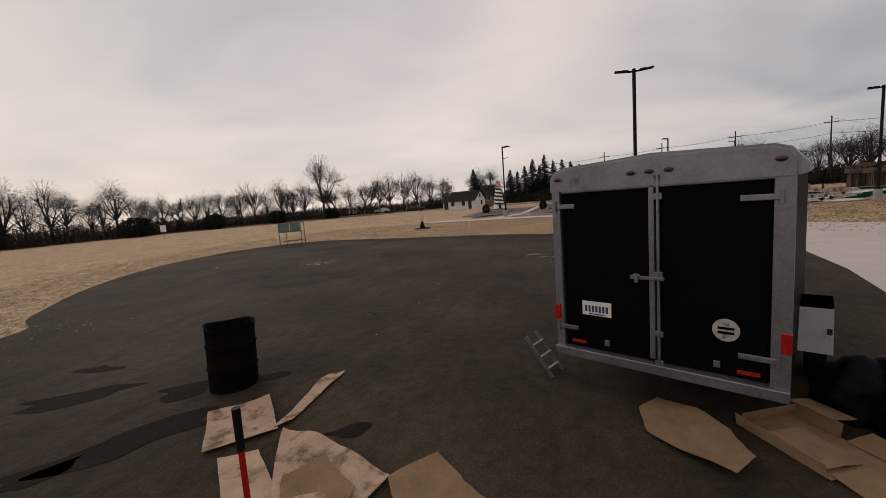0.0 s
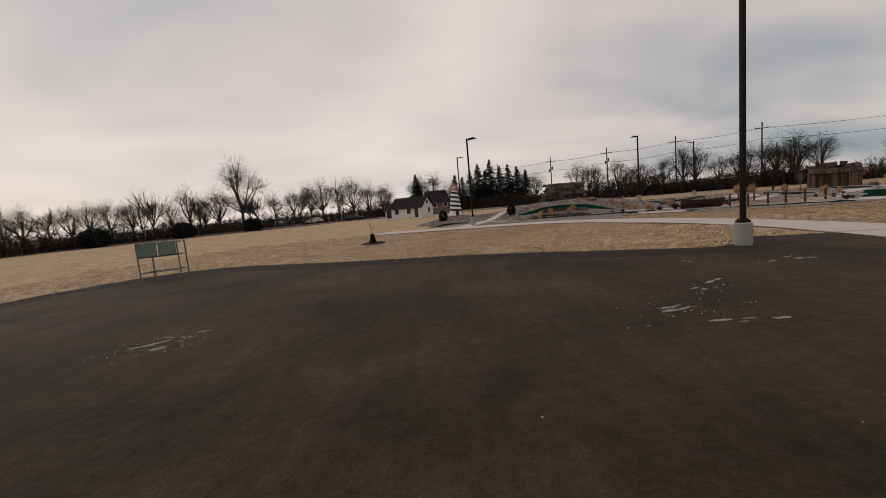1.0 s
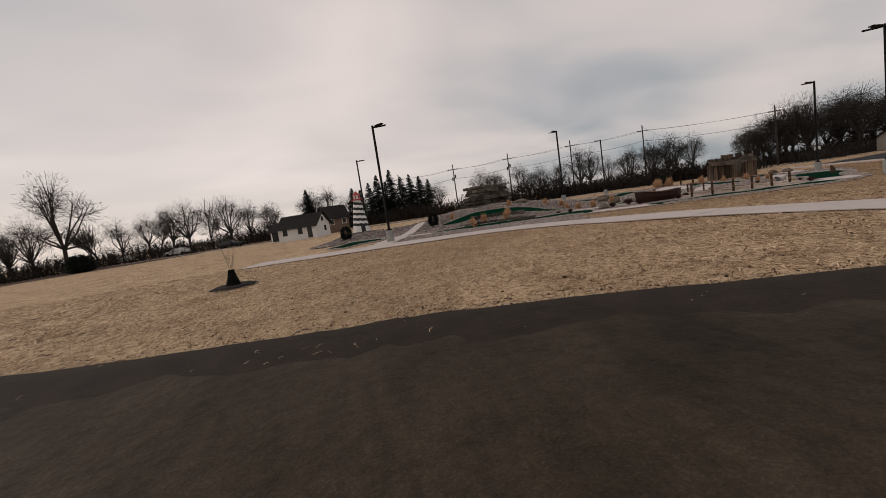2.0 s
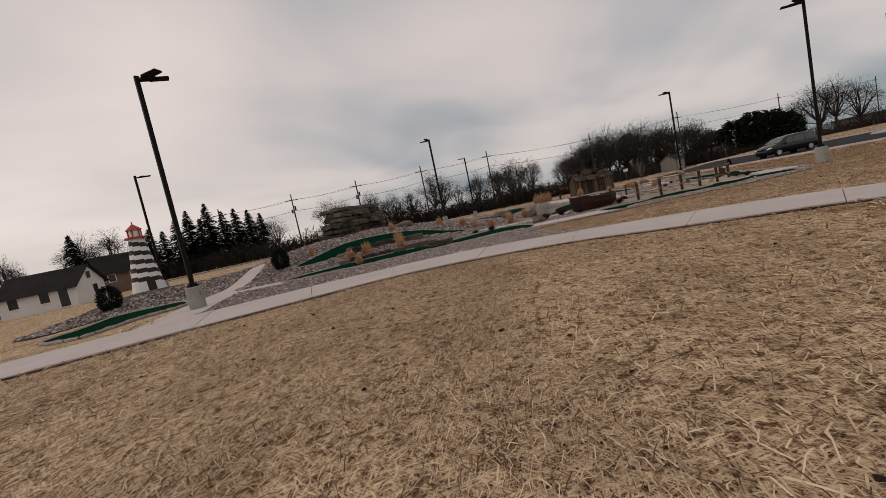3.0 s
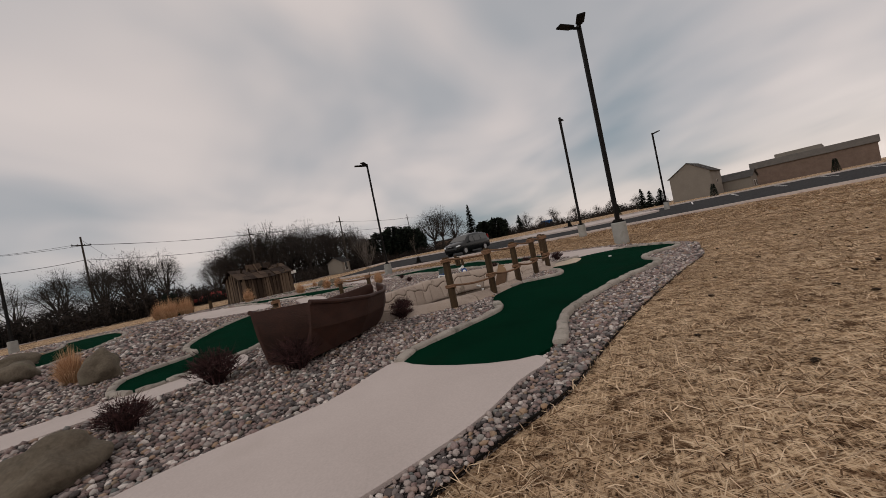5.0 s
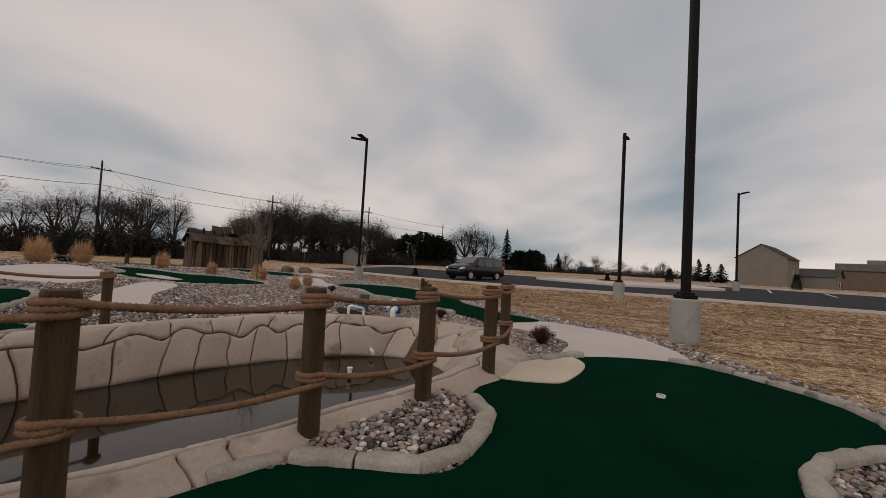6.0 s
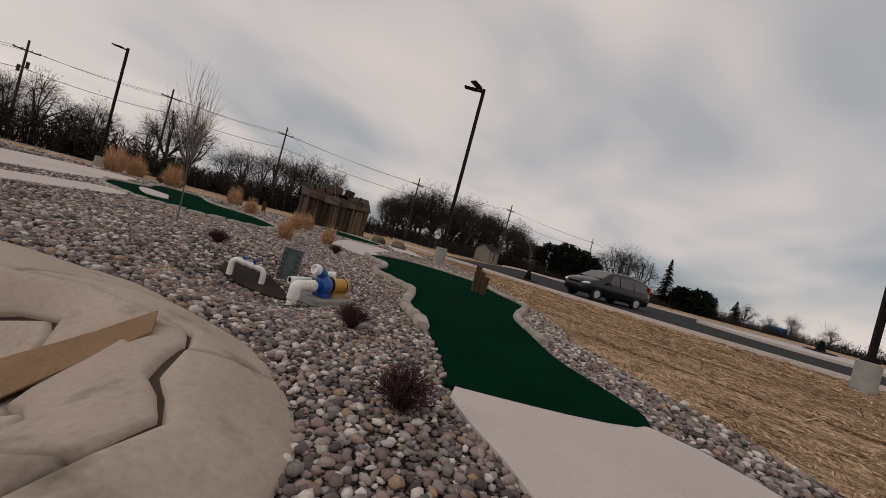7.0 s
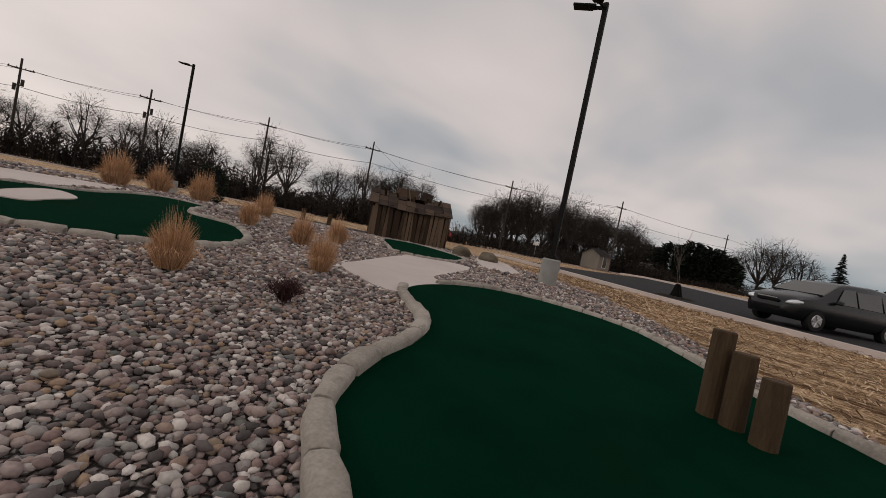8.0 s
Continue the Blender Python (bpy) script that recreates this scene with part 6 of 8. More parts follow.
def plank(m, w, h, t=0.03):
    bm = bmesh.new()
    box(bm, m, w, t, h, 0.004)
    return part("plank", bm, OLD_PLANK, shed)


x = 0.08
while x < SW:
    w = rng.uniform(0.14, 0.2)
    plank(pose(x, -0.01 * rng.random(), 0, rng.uniform(-1, 1), rng.uniform(-2.5, 2.5)), w, SH + rng.uniform(-0.25, 0.15))
    plank(pose(x, SD + 0.01 * rng.random(), 0, 0, rng.uniform(-2, 2)), w, SH + rng.uniform(-0.2, 0.1))
    x += w + rng.uniform(0.005, 0.04)
y = 0.1
while y < SD:
    w = rng.uniform(0.14, 0.2)
    hh = SH + 0.9 * (1 - abs(y - SD / 2) / (SD / 2)) + rng.uniform(-0.15, 0.1)
    for xx in (-0.01, SW + 0.01):
        plank(pose(xx, y, 0, rng.uniform(-2, 2), 0, 90), w, hh)
    y += w + rng.uniform(0.005, 0.04)
for sgn in (0, 1):
    for i in range(9):
        for j in range(3):
            if (i, j, sgn) in ((4, 2, 0), (5, 2, 0)):
                continue
            bm = bmesh.new()
            box(bm, Matrix.Identity(4), 0.47, 0.66, 0.03, 0.004)
            ob = part("roof_board", bm, RUST_ROOF, shed)
            t = (j + 0.5) / 3
            yy = -0.15 + t * (SD / 2 + 0.15) if not sgn else SD + 0.15 - t * (SD / 2 + 0.15)
            ob.matrix_basis = pose(0.02 + i * 0.48, yy, 1.95 + t * 1.0 - 0.12 * math.sin(i / 8 * math.pi) + rng.uniform(-0.03, 0.05), 32 if not sgn else -32, rng.uniform(-3, 3), rng.uniform(-2, 2))
for i in range(5):
    bm = bmesh.new()
    box(bm, pose(0.6 + i * 0.7, SD / 2 - 0.3, 2.5, rng.uniform(20, 60), rng.uniform(-25, 25)), 0.12, 0.04, rng.uniform(0.5, 0.9))
    part("broken_rafter", bm, OLD_PLANK, shed)

for x, a in ((1.35, 8), (2.0, -6), (2.7, 10)):
    bm = bmesh.new()
    box(bm, pose(x, SD / 2 - 0.25, 2.75, -18, a), 0.62, 0.035, 0.62, 0.006)
    part("loose_board", bm, RUST_ROOF, shed, "dark board standing up from the broken ridge")
for x, a in ((1.0, 24), (1.9, -12), (3.1, -30)):
    bm = bmesh.new()
    box(bm, pose(x, SD / 2 - 0.34, 2.55, -14, a), 0.07, 0.04, 0.85, 0.005)
    part("broken_rafter", bm, OLD_PLANK, shed)

# ---- minivan ----
VAN_PAINT = material("dark_green_grey_paint", (0.008, 0.01, 0.011), (0.013, 0.016, 0.017), 1, 10, 0.2, metal=0.4, bump=0, spec=0.6)
GLASS = material("tinted_glass", (0.006, 0.012, 0.012), (0.01, 0.018, 0.018), 1, 10, 0.03, bump=0, spec=0.8)
HEADLIGHT = material("clear_headlamp", (0.5, 0.52, 0.54), (0.7, 0.72, 0.74), 5, 20, 0.15, metal=0.3, bump=0, spec=0.8)
CHROME = material("silver_alloy", (0.35, 0.35, 0.36), (0.55, 0.55, 0.56), 5, 20, 0.3, metal=0.9, bump=0)
van = thing("minivan", "dark grey-green minivan parked on the asphalt", "car", at=pose(55.9, 31.5, rise(55.9, 31.5) - 0.02, 0, 0, 133))
# side outline: x from the nose (+2.5) to the tail (-2.5), bottom and top, half width
VST = [(2.52, 0.35, 0.62, 0.5), (2.42, 0.28, 0.86, 0.78), (2.15, 0.25, 1.02, 0.93), (1.7, 0.25, 1.12, 0.98), (1.45, 0.25, 1.19, 0.985), (0.72, 0.25, 1.6, 0.99), (0.35, 0.25, 1.73, 0.99), (-0.8, 0.25, 1.8, 0.99), (-1.8, 0.25, 1.72, 0.985), (-2.3, 0.27, 1.58, 0.95), (-2.5, 0.32, 1.1, 0.88), (-2.55, 0.38, 0.7, 0.82)]
bm = bmesh.new()
rings = []
for x, b, t, w in VST:
    belt = min(1.0, t - 0.05)
    roofw = w * 0.78 if t > 1.3 else w * 0.93
    rings.append([bm.verts.new(p) for p in ((x, -w * 0.92, b), (x, -w, b + 0.2), (x, -w, min(0.8, belt)), (x, -w * 0.985, belt), (x, -roofw, t - 0.06), (x, -roofw * 0.8, t), (x, 0, t + 0.02),
                                            (x, roofw * 0.8, t), (x, roofw, t - 0.06), (x, w * 0.985, belt), (x, w, min(0.8, belt)), (x, w, b + 0.2), (x, w * 0.92, b))])
for i in range(len(rings) - 1):
    for k in range(12):
        bm.faces.new((rings[i][k], rings[i][k + 1], rings[i + 1][k + 1], rings[i + 1][k]))
    bm.faces.new((rings[i][12], rings[i][0], rings[i + 1][0], rings[i + 1][12]))
bm.faces.new(rings[0])
bm.faces.new(rings[-1])
bmesh.ops.recalc_face_normals(bm, faces=bm.faces)
part("body", bm, VAN_PAINT, van, smooth=True)


def quad_plate(name, corners, mat, lift, label=""):
    bm = bmesh.new()
    n = (Vector(corners[1]) - Vector(corners[0])).cross(Vector(corners[2]) - Vector(corners[0])).normalized() * lift
    f = bm.faces.new([bm.verts.new(Vector(c) + n) for c in corners])
    r = bmesh.ops.extrude_face_region(bm, geom=[f])
    bmesh.ops.translate(bm, vec=-n * 2, verts=[v for v in r["geom"] if isinstance(v, bmesh.types.BMVert)])
    bmesh.ops.recalc_face_normals(bm, faces=bm.faces)
    return part(name, bm, mat, van, label)


quad_plate("windscreen", [(1.4, -0.86, 1.21), (1.4, 0.86, 1.21), (0.7, 0.72, 1.63), (0.7, -0.72, 1.63)], GLASS, 0.03, "tinted windscreen")
for s in (-1, 1):
    for x0, x1 in ((0.95, 0.1), (0.02, -0.98), (-1.06, -2.1)):
        c = [(x0, s * 0.985, 1.04), (x1, s * 0.985, 1.04), (x1, s * 0.81, 1.6), (x0 - (0.4 if x0 > 0.5 else 0), s * 0.81, 1.56)]
        quad_plate("side_window", c if s < 0 else c[::-1], GLASS, 0.012, "dark tinted side window")
    bm = bmesh.new()
    bmesh.ops.create_uvsphere(bm, u_segments=16, v_segments=8, radius=1.0, matrix=pose(2.25, s * 0.72, 0.82, 0, 12, s * -28) @ Matrix.Diagonal((0.26, 0.2, 0.09, 1)))
    part("headlight", bm, HEADLIGHT, van, "clear swept-back headlight", smooth=True)
    bm = bmesh.new()
    box(bm, pose(0.95, s * 1.08, 1.0), 0.12, 0.2, 0.14, 0.03)
    part("mirror", bm, VAN_PAINT, van)
    bm = bmesh.new()
    box(bm, pose(-2.42, s * 0.8, 0.95), 0.12, 0.16, 0.5, 0.03)
    part("tail_light", bm, RED_LENS, van)
    for x in (1.6, -1.45):
        bm = bmesh.new()
        rod(bm, (x, s * 0.78, 0.33), (x, s * 1.0, 0.33), 0.34, n=26)
        wheel = part("wheel", bm, RUBBER, van, "black tyre")
        bm = bmesh.new()
        rod(bm, (x, s * 0.99, 0.33), (x, s * 1.01, 0.33), 0.23, 0.2, 20)
        for k in range(5):
            a = k * 2 * math.pi / 5
            rod(bm, (x, s * 1.012, 0.33), (x + 0.2 * math.cos(a), s * 1.012, 0.33 + 0.2 * math.sin(a)), 0.028, n=6)
        part("rim", bm, CHROME, wheel, "silver alloy rim")
for z, w in ((0.74, 0.5), (0.5, 0.62)):
    bm = bmesh.new()
    box(bm, pose(2.5, 0, z), 0.05, w * 1.6, 0.1, 0.02)
    part("grille", bm, BLACK, van)
bm = bmesh.new()
box(bm, pose(2.54, 0, 0.84), 0.03, 0.7, 0.03, 0.01)
part("grille_bar", bm, CHROME, van)

# ---- asphalt, kerbs, far road ----
DRIVE = [(58.5, 42), (51.5, 33.5), (48.2, 27), (46.5, 22), (44.0, 17), (37, 2), (30, -16), (46, -30), (56, -6), (62, 6), (64, 16), (66, 24), (72, 34), (78, 40), (66, 47)]
drive = slab("asphalt_drive", DRIVE, -0.02, ASPHALT, thick=0.1, follow=True)
tagged(drive, "dark asphalt drive and parking lane", "road", kind="structure")


def strip(name, pts, w, h, mat, label, category, z0=-0.05, kind="structure"):
    """A raised band along a line."""
    bm = bmesh.new()
    left, right = [], []
    for i, p in enumerate(pts):
        d = (pts[min(i + 1, len(pts) - 1)] - pts[max(i - 1, 0)]).normalized()
        n = Vector((-d.y, d.x, 0)) * w / 2
        base = rise(p.x, p.y)
        left.append([bm.verts.new((p.x + n.x, p.y + n.y, base + q)) for q in (z0, h)])
        right.append([bm.verts.new((p.x - n.x, p.y - n.y, base + q)) for q in (z0, h)])
    for i in range(len(pts) - 1):
        bm.faces.new((left[i][1], left[i + 1][1], right[i + 1][1], right[i][1]))
        bm.faces.new((left[i][0], left[i + 1][0], left[i + 1][1], left[i][1]))
        bm.faces.new((right[i][0], right[i][1], right[i + 1][1], right[i + 1][0]))
    bm.faces.new((left[0][0], left[0][1], right[0][1], right[0][0]))
    bm.faces.new((left[-1][0], right[-1][0], right[-1][1], left[-1][1]))
    bmesh.ops.recalc_face_normals(bm, faces=bm.faces)
    return tagged(part(name, bm, mat), label, category, kind=kind)


KERB = [(64, 49), (58.3, 42.1), (51.4, 33.6), (48.1, 27.1), (46.4, 22.1), (43.9, 17.1), (36.9, 2.1), (29.9, -16)]
strip("kerb", curve_through(KERB, 5, False), 0.4, 0.12, CONCRETE, "pale concrete kerb along the drive", "kerb")
strip("kerb_far", curve_through([(84, 43), (72.1, 34), (66.1, 24), (64.1, 16), (62.1, 6), (56.1, -6), (46, -30)], 5, False), 0.5, 0.12, CONCRETE, "pale concrete kerb on the far side", "kerb")
island = slab("kerb_island", curve_through([(56, 21), (61, 25.5), (62, 20), (59.6, 12), (55.4, 12.6)], 6), 0.13, CONCRETE, thick=0.2, follow=True)
tagged(island, "pale concrete traffic island with mulch", "island", kind="structure")
for i in range(7):
    x, y = 55.5 - i * 1.7, 8.5 - i * 3.4
    ob = slab("bay_line", [(x, y), (x + 0.12, y + 0.05), (x + 4.6, y - 3.4), (x + 4.5, y - 3.5)], -0.008, WHITE_PAINT, thick=0.01, follow=True)
    tagged(ob, "white painted parking bay line", "road marking", "bay lines", "structure")
EDGE = [(17.05, 36.1), (17.2, 36.55), (17.35, 37.2), (17.8, 38.0), (18.5, 38.9), (19.0, 39.05), (19.4, 38.95), (20.1, 38.55), (20.75, 38.05), (21.35, 37.3), (21.75, 36.75), (22.55, 36.0), (23.5, 35.05), (25, 33.4), (26.1, 32.1), (27, 31.4), (28.2, 30.55), (29.4, 30.35), (30.8, 30.4), (32.6, 30.6), (34.4, 31.5), (36.4, 32.7), (38, 33.1), (39.8, 33.8), (41.4, 34.4), (45, 36.0), (49, 38.5)]
strip("landscape_edging", curve_through(EDGE, 5, False), 0.015, -0.032, BLACK, "thin black landscape edging between straw and gravel", "edging")
far_road = slab("far_road", [(-160, 178), (-60, 126), (40, 88), (60, 78), (120, 47), (260, -27), (263, -20), (123, 54), (63, 85), (42, 95), (-57, 133), (-157, 186)], -0.02, ASPHALT, thick=0.05)
tagged(far_road, "two-lane asphalt road past the trees", "road", kind="structure")
strip("road_shoulder", curve_through([(-60, 125.6), (40, 87.6), (60, 77.6), (120, 46.6), (260, -27.4)], 6, False), 0.5, 0.03, CONCRETE, "pale shoulder of the far road", "kerb")

# ---- saplings ----
MULCH = material("dark_mulch", (0.004, 0.003, 0.002), (0.013, 0.009, 0.006), 5, 50, 1.0, bump=1.0)
GATOR = material("dark_green_watering_bag", (0.0015, 0.002, 0.0016), (0.005, 0.0055, 0.004), 4, 40, 0.8, bump=0.3, spec=0.08)


def limb_mesh(seed, h, r, depth, spread, up=0.5, kids=(3, 4), twig=0.03, first=0.3):
    """Trunk and limbs as tapered bars, with flat twigs at the ends: returns trunk and crown geometry apart."""
    rng = random.Random(seed)
    parts = ([], []), ([], [])

    def bar(a, b, ra, rb, into, n):
        vs, fs = into
        d = (b - a).normalized()
        u = d.orthogonal().normalized()
        w = d.cross(u)
        k = len(vs)
        if n == 2:
            s = (u * rng.uniform(-1, 1) + w * rng.uniform(-1, 1)).normalized()
            vs += [a - s * ra, a + s * ra, b + s * rb, b - s * rb]
            fs.append((k, k + 1, k + 2, k + 3))
            return
        for q, rad in ((a, ra), (b, rb)):
            for j in range(n):
                t = j * 2 * math.pi / n
                vs.append(q + (u * math.cos(t) + w * math.sin(t)) * rad)
        fs.extend([(k + j, k + (j + 1) % n, k + n + (j + 1) % n, k + n + j) for j in range(n)])

    def grow(a, d, L, rad, level):
        bend = Vector((rng.uniform(-1, 1), rng.uniform(-1, 1), rng.uniform(-0.1, 0.5))) * 0.2
        if level == 0:
            bar(a, a + (d + bend).normalized() * L * 1.5, max(rad, twig), twig * 0.35, parts[1], 2)
            return
        m = a + d * L * 0.5
        d2 = (d + bend).normalized()
        b = m + d2 * L * 0.5
        into, n = (parts[0], 7) if level >= depth - 1 else (parts[1], 3)
        bar(a, m, rad, rad * 0.85, into, n)
        bar(m, b, rad * 0.85, rad * 0.66, into, n)
        for i in range(rng.randint(*kids)):
            t = rng.uniform(0.18, 1.0) if level < depth else rng.uniform(0.45, 1.0)
            o = a + d * L * t if t < 0.5 else m + d2 * L * (t - 0.5)
            side = Vector((rng.uniform(-1, 1), rng.uniform(-1, 1), rng.uniform(-0.35, 0.75) * up * 2))
            ratio = rng.uniform(0.75, 1.0) if level == depth else rng.uniform(0.55, 0.85)
            grow(o, (d2 * 0.8 + side * spread).normalized(), L * ratio, rad * rng.uniform(0.42, 0.58), level - 1)
        grow(b, (d2 + Vector((rng.uniform(-0.4, 0.4), rng.uniform(-0.4, 0.4), 0.1))).normalized(), L * 0.8, rad * 0.64, level - 1)
    grow(Vector((0, 0, -0.1)), Vector((0, 0, 1)), h * first, r, depth)
    top = max(v.z for v in parts[1][0])
    for vs, fs in parts:
        for v in vs:
            v *= h / top
    return parts


def round_tree(seed, h, r, label, group, mat, twigs=1500, wide=0.42):
    """A broad winter tree: forking limbs, and fine twigs filling a lumpy rounded crown."""
    rng = random.Random(seed)
    root = thing("bare_tree", label, "tree", group)
    tv, tf, cv, cf = [], [], [], []

    def bar(a, b, ra, rb, vs, fs, n):
        d = (b - a).normalized()
        u = d.orthogonal().normalized()
        w = d.cross(u)
        k = len(vs)
        for q, rad in ((a, ra), (b, rb)):
            vs.extend([q + (u * math.cos(j * 2 * math.pi / n) + w * math.sin(j * 2 * math.pi / n)) * rad for j in range(n)])
        fs.extend([(k + j, k + (j + 1) % n, k + n + (j + 1) % n, k + n + j) for j in range(n)])
    lobes = []
    for k in range(13):
        a, q = k * 2.4 + rng.uniform(-0.4, 0.4), rng.uniform(0.25, 0.85)
        lobes.append((Vector((math.cos(a) * q * h * wide * 0.75, math.sin(a) * q * h * wide * 0.75, h * (0.86 - 0.34 * q) * (rng.uniform(0.88, 1.02) if k < 9 else rng.uniform(0.5, 0.75)))), h * rng.uniform(0.1, 0.17)))
    lobes.append((Vector((0, 0, h * 0.82)), h * 0.17))
    fork = Vector((rng.uniform(-0.2, 0.2), rng.uniform(-0.2, 0.2), h * rng.uniform(0.2, 0.3)))
    bar(Vector((0, 0, -0.2)), fork, r, r * 0.8, tv, tf, 8)
    for c, s in lobes:
        knee = fork.lerp(c, 0.5) + Vector((rng.uniform(-1, 1), rng.uniform(-1, 1), rng.uniform(-0.5, 1))) * h * 0.04
        bar(fork, knee, r * 0.5, r * 0.32, tv, tf, 5)
        bar(knee, c, r * 0.32, r * 0.16, tv, tf, 5)
        for _ in range(9):
            tip = c + Vector((rng.gauss(0, 1), rng.gauss(0, 1), rng.gauss(0.2, 0.8))).normalized() * s
            bar(knee.lerp(c, rng.uniform(0.4, 1)), tip, r * 0.14, r * 0.05, cv, cf, 3)
        for _ in range(twigs // 14):
            d = Vector((rng.gauss(0, 1), rng.gauss(0, 1), rng.gauss(0.15, 0.85))).normalized()
            p = c + d * s * rng.uniform(0.25, 1.1)
            e = p + (d + Vector((rng.uniform(-1, 1), rng.uniform(-1, 1), rng.uniform(-0.6, 1))) * 0.8).normalized() * h * rng.uniform(0.03, 0.075)
            w = (e - p).cross(Vector((rng.uniform(-1, 1), rng.uniform(-1, 1), rng.uniform(-1, 1)))).normalized() * rng.uniform(0.014, 0.027)
            k = len(cv)
            cv.extend([p - w, p + w, e])
            cf.append((k, k + 1, k + 2))
    raw("trunk", tv, tf, mat, root, True)
    raw("crown", cv, cf, mat, root)
    return root


def bare_tree(seed, h, r, depth, spread, label, group, mat, up=0.5, kids=(3, 4), twig=0.03, first=0.3):
    root = thing("bare_tree", label, "tree", group)
    (tv, tf), (cv, cf) = limb_mesh(seed, h, r, depth, spread, up, kids, twig, first)
    raw("trunk", tv, tf, mat, root, True)
    raw("crown", cv, cf, mat, root)
    return root


GREY_BARK = material("grey_young_bark", (0.08, 0.065, 0.055), (0.19, 0.165, 0.14), 4, 40, 0.9, bump=0.2)
young = bare_tree(31, 2.65, 0.022, 4, 0.27, "young leafless tree with thin upright twigs in gravel", "young trees", GREY_BARK, 1.3, (3, 4), 0.005, 0.5)
young.matrix_basis = pose(35.5, 39.15, rise(35.5, 39.15))
for i, (x, y, h) in enumerate(((-0.4, 37.1, 1.7), (57.3, 36.2, 3.2), (61, 19, 2.4))):
    t = bare_tree(50 + i, h, 0.018, 3, 0.25, "staked sapling with a dark watering bag on a mulch ring", "saplings", GREY_BARK, 1.2, (2, 3), 0.005, 0.5)
    t.matrix_basis = pose(x, y, rise(x, y) + (0.13 if i == 2 else -0.05))
    bm = bmesh.new()
    rod(bm, (0, 0, 0.0), (0, 0, 0.4), 0.28, 0.15, 16)
    rod(bm, (0, 0, 0.4), (0, 0, 0.66), 0.15, 0.1, 16)
    for v in bm.verts:
        v.co += Vector((noise.noise(v.co * 9), noise.noise(v.co * 9 + Vector((5, 0, 0))), 0)) * 0.05
    part("watering_bag", bm, GATOR, t, "dark slumped watering bag")
    bm = bmesh.new()
    bmesh.ops.create_circle(bm, cap_ends=True, radius=0.85, segments=22)
    bmesh.ops.translate(bm, vec=(0, 0, 0.02), verts=bm.verts)
    r = bmesh.ops.extrude_face_region(bm, geom=bm.faces[:])
    top = [v for v in r["geom"] if isinstance(v, bmesh.types.BMVert)]
    bmesh.ops.translate(bm, vec=(0, 0, 0.07), verts=top)
    bmesh.ops.scale(bm, vec=(0.75, 0.75, 1), verts=top)
    part("mulch_ring", bm, MULCH, t, "ring of dark mulch")


def clump_shrub(seed, r, h, n, size, taper=0.0):
    """Evergreen made of many small sprays, denser inside."""
    rng = random.Random(seed)
    vs, fs = [], []
    for _ in range(n):
        t = rng.random()
        lim = r * (1 - taper * t) * (math.sqrt(max(0.02, 1 - (2 * t - 0.9) ** 2 * 0.8)) if not taper else 1)
        a, q = rng.uniform(0, 2 * math.pi), lim * math.sqrt(rng.random())
        p = Vector((q * math.cos(a), q * math.sin(a), t * h * rng.uniform(0.9, 1.04)))
        d = Vector((math.cos(a), math.sin(a), rng.uniform(-0.3, 0.7))).normalized()
        s = d.cross(Vector((rng.uniform(-1, 1), rng.uniform(-1, 1), rng.uniform(-1, 1)))).normalized()
        L = size * rng.uniform(0.6, 1.3)
        k = len(vs)
        vs += [p - s * L * 0.3, p + s * L * 0.3, p + d * L + s * L * 0.12, p + d * L * 1.2]
        fs.append((k, k + 1, k + 2, k + 3))
    return vs, fs


def evergreen(x, y, r, h, seed, n=2600, size=0.075, taper=0.0, label="dense dark upright evergreen shrub", name="evergreen_shrub", cat="shrub", group="evergreen shrubs", z=None):
    root = thing(name, label, cat, group, at=pose(x, y, rise(x, y) if z is None else z))
    bm = bmesh.new()
    rod(bm, (0, 0, -0.05), (0, 0, h * (0.9 if taper else 0.5)), 0.03 + r * 0.06, 0.02, 7)
    part("trunk", bm, BARK, root)
    v, f = clump_shrub(seed, r, h, n, size, taper)
    raw("crown", v, f, YEW, root)
    return root


evergreen(14.2, 51.2, 0.42, 1.05, 1, n=4200, size=0.07)
evergreen(7.66, 55.4, 0.48, 1.1, 2, n=4200, size=0.07)
evergreen(43.8, 51.4, 0.6, 1.4, 4)
for i, (x, y) in enumerate(((66, -3), (62, -16), (70, 8))):
    evergreen(x, y, 0.5, 1.6, 5 + i, taper=0.7)

# ---- houses and buildings ----
SIDING_WHITE = material("white_siding", (0.52, 0.52, 0.52), (0.66, 0.66, 0.65), 0.5, 8, 0.8, bump=0.2)
SIDING_TAN = material("beige_siding", (0.15, 0.135, 0.115), (0.2, 0.18, 0.155), 0.5, 8, 0.8, bump=0.2)
BRICK_BROWN = material("brown_brick_wall", (0.1, 0.07, 0.055), (0.17, 0.125, 0.1), 1, 12, 0.9, bump=0.2)
SHINGLE = material("dark_shingles", (0.025, 0.024, 0.024), (0.06, 0.056, 0.054), 1, 14, 0.95, bump=0.3)
GREY_ROOF = material("grey_roofing", (0.09, 0.085, 0.08), (0.16, 0.15, 0.14), 1, 14, 0.95, bump=0.3)
PANE = material("dark_window_pane", (0.012, 0.014, 0.016), (0.03, 0.034, 0.036), 1, 6, 0.15, bump=0, spec=0.6)
SIGN_BLUE = material("blue_sign_face", (0.01, 0.1, 0.35), (0.02, 0.16, 0.45), 3, 20, 0.5, bump=0)


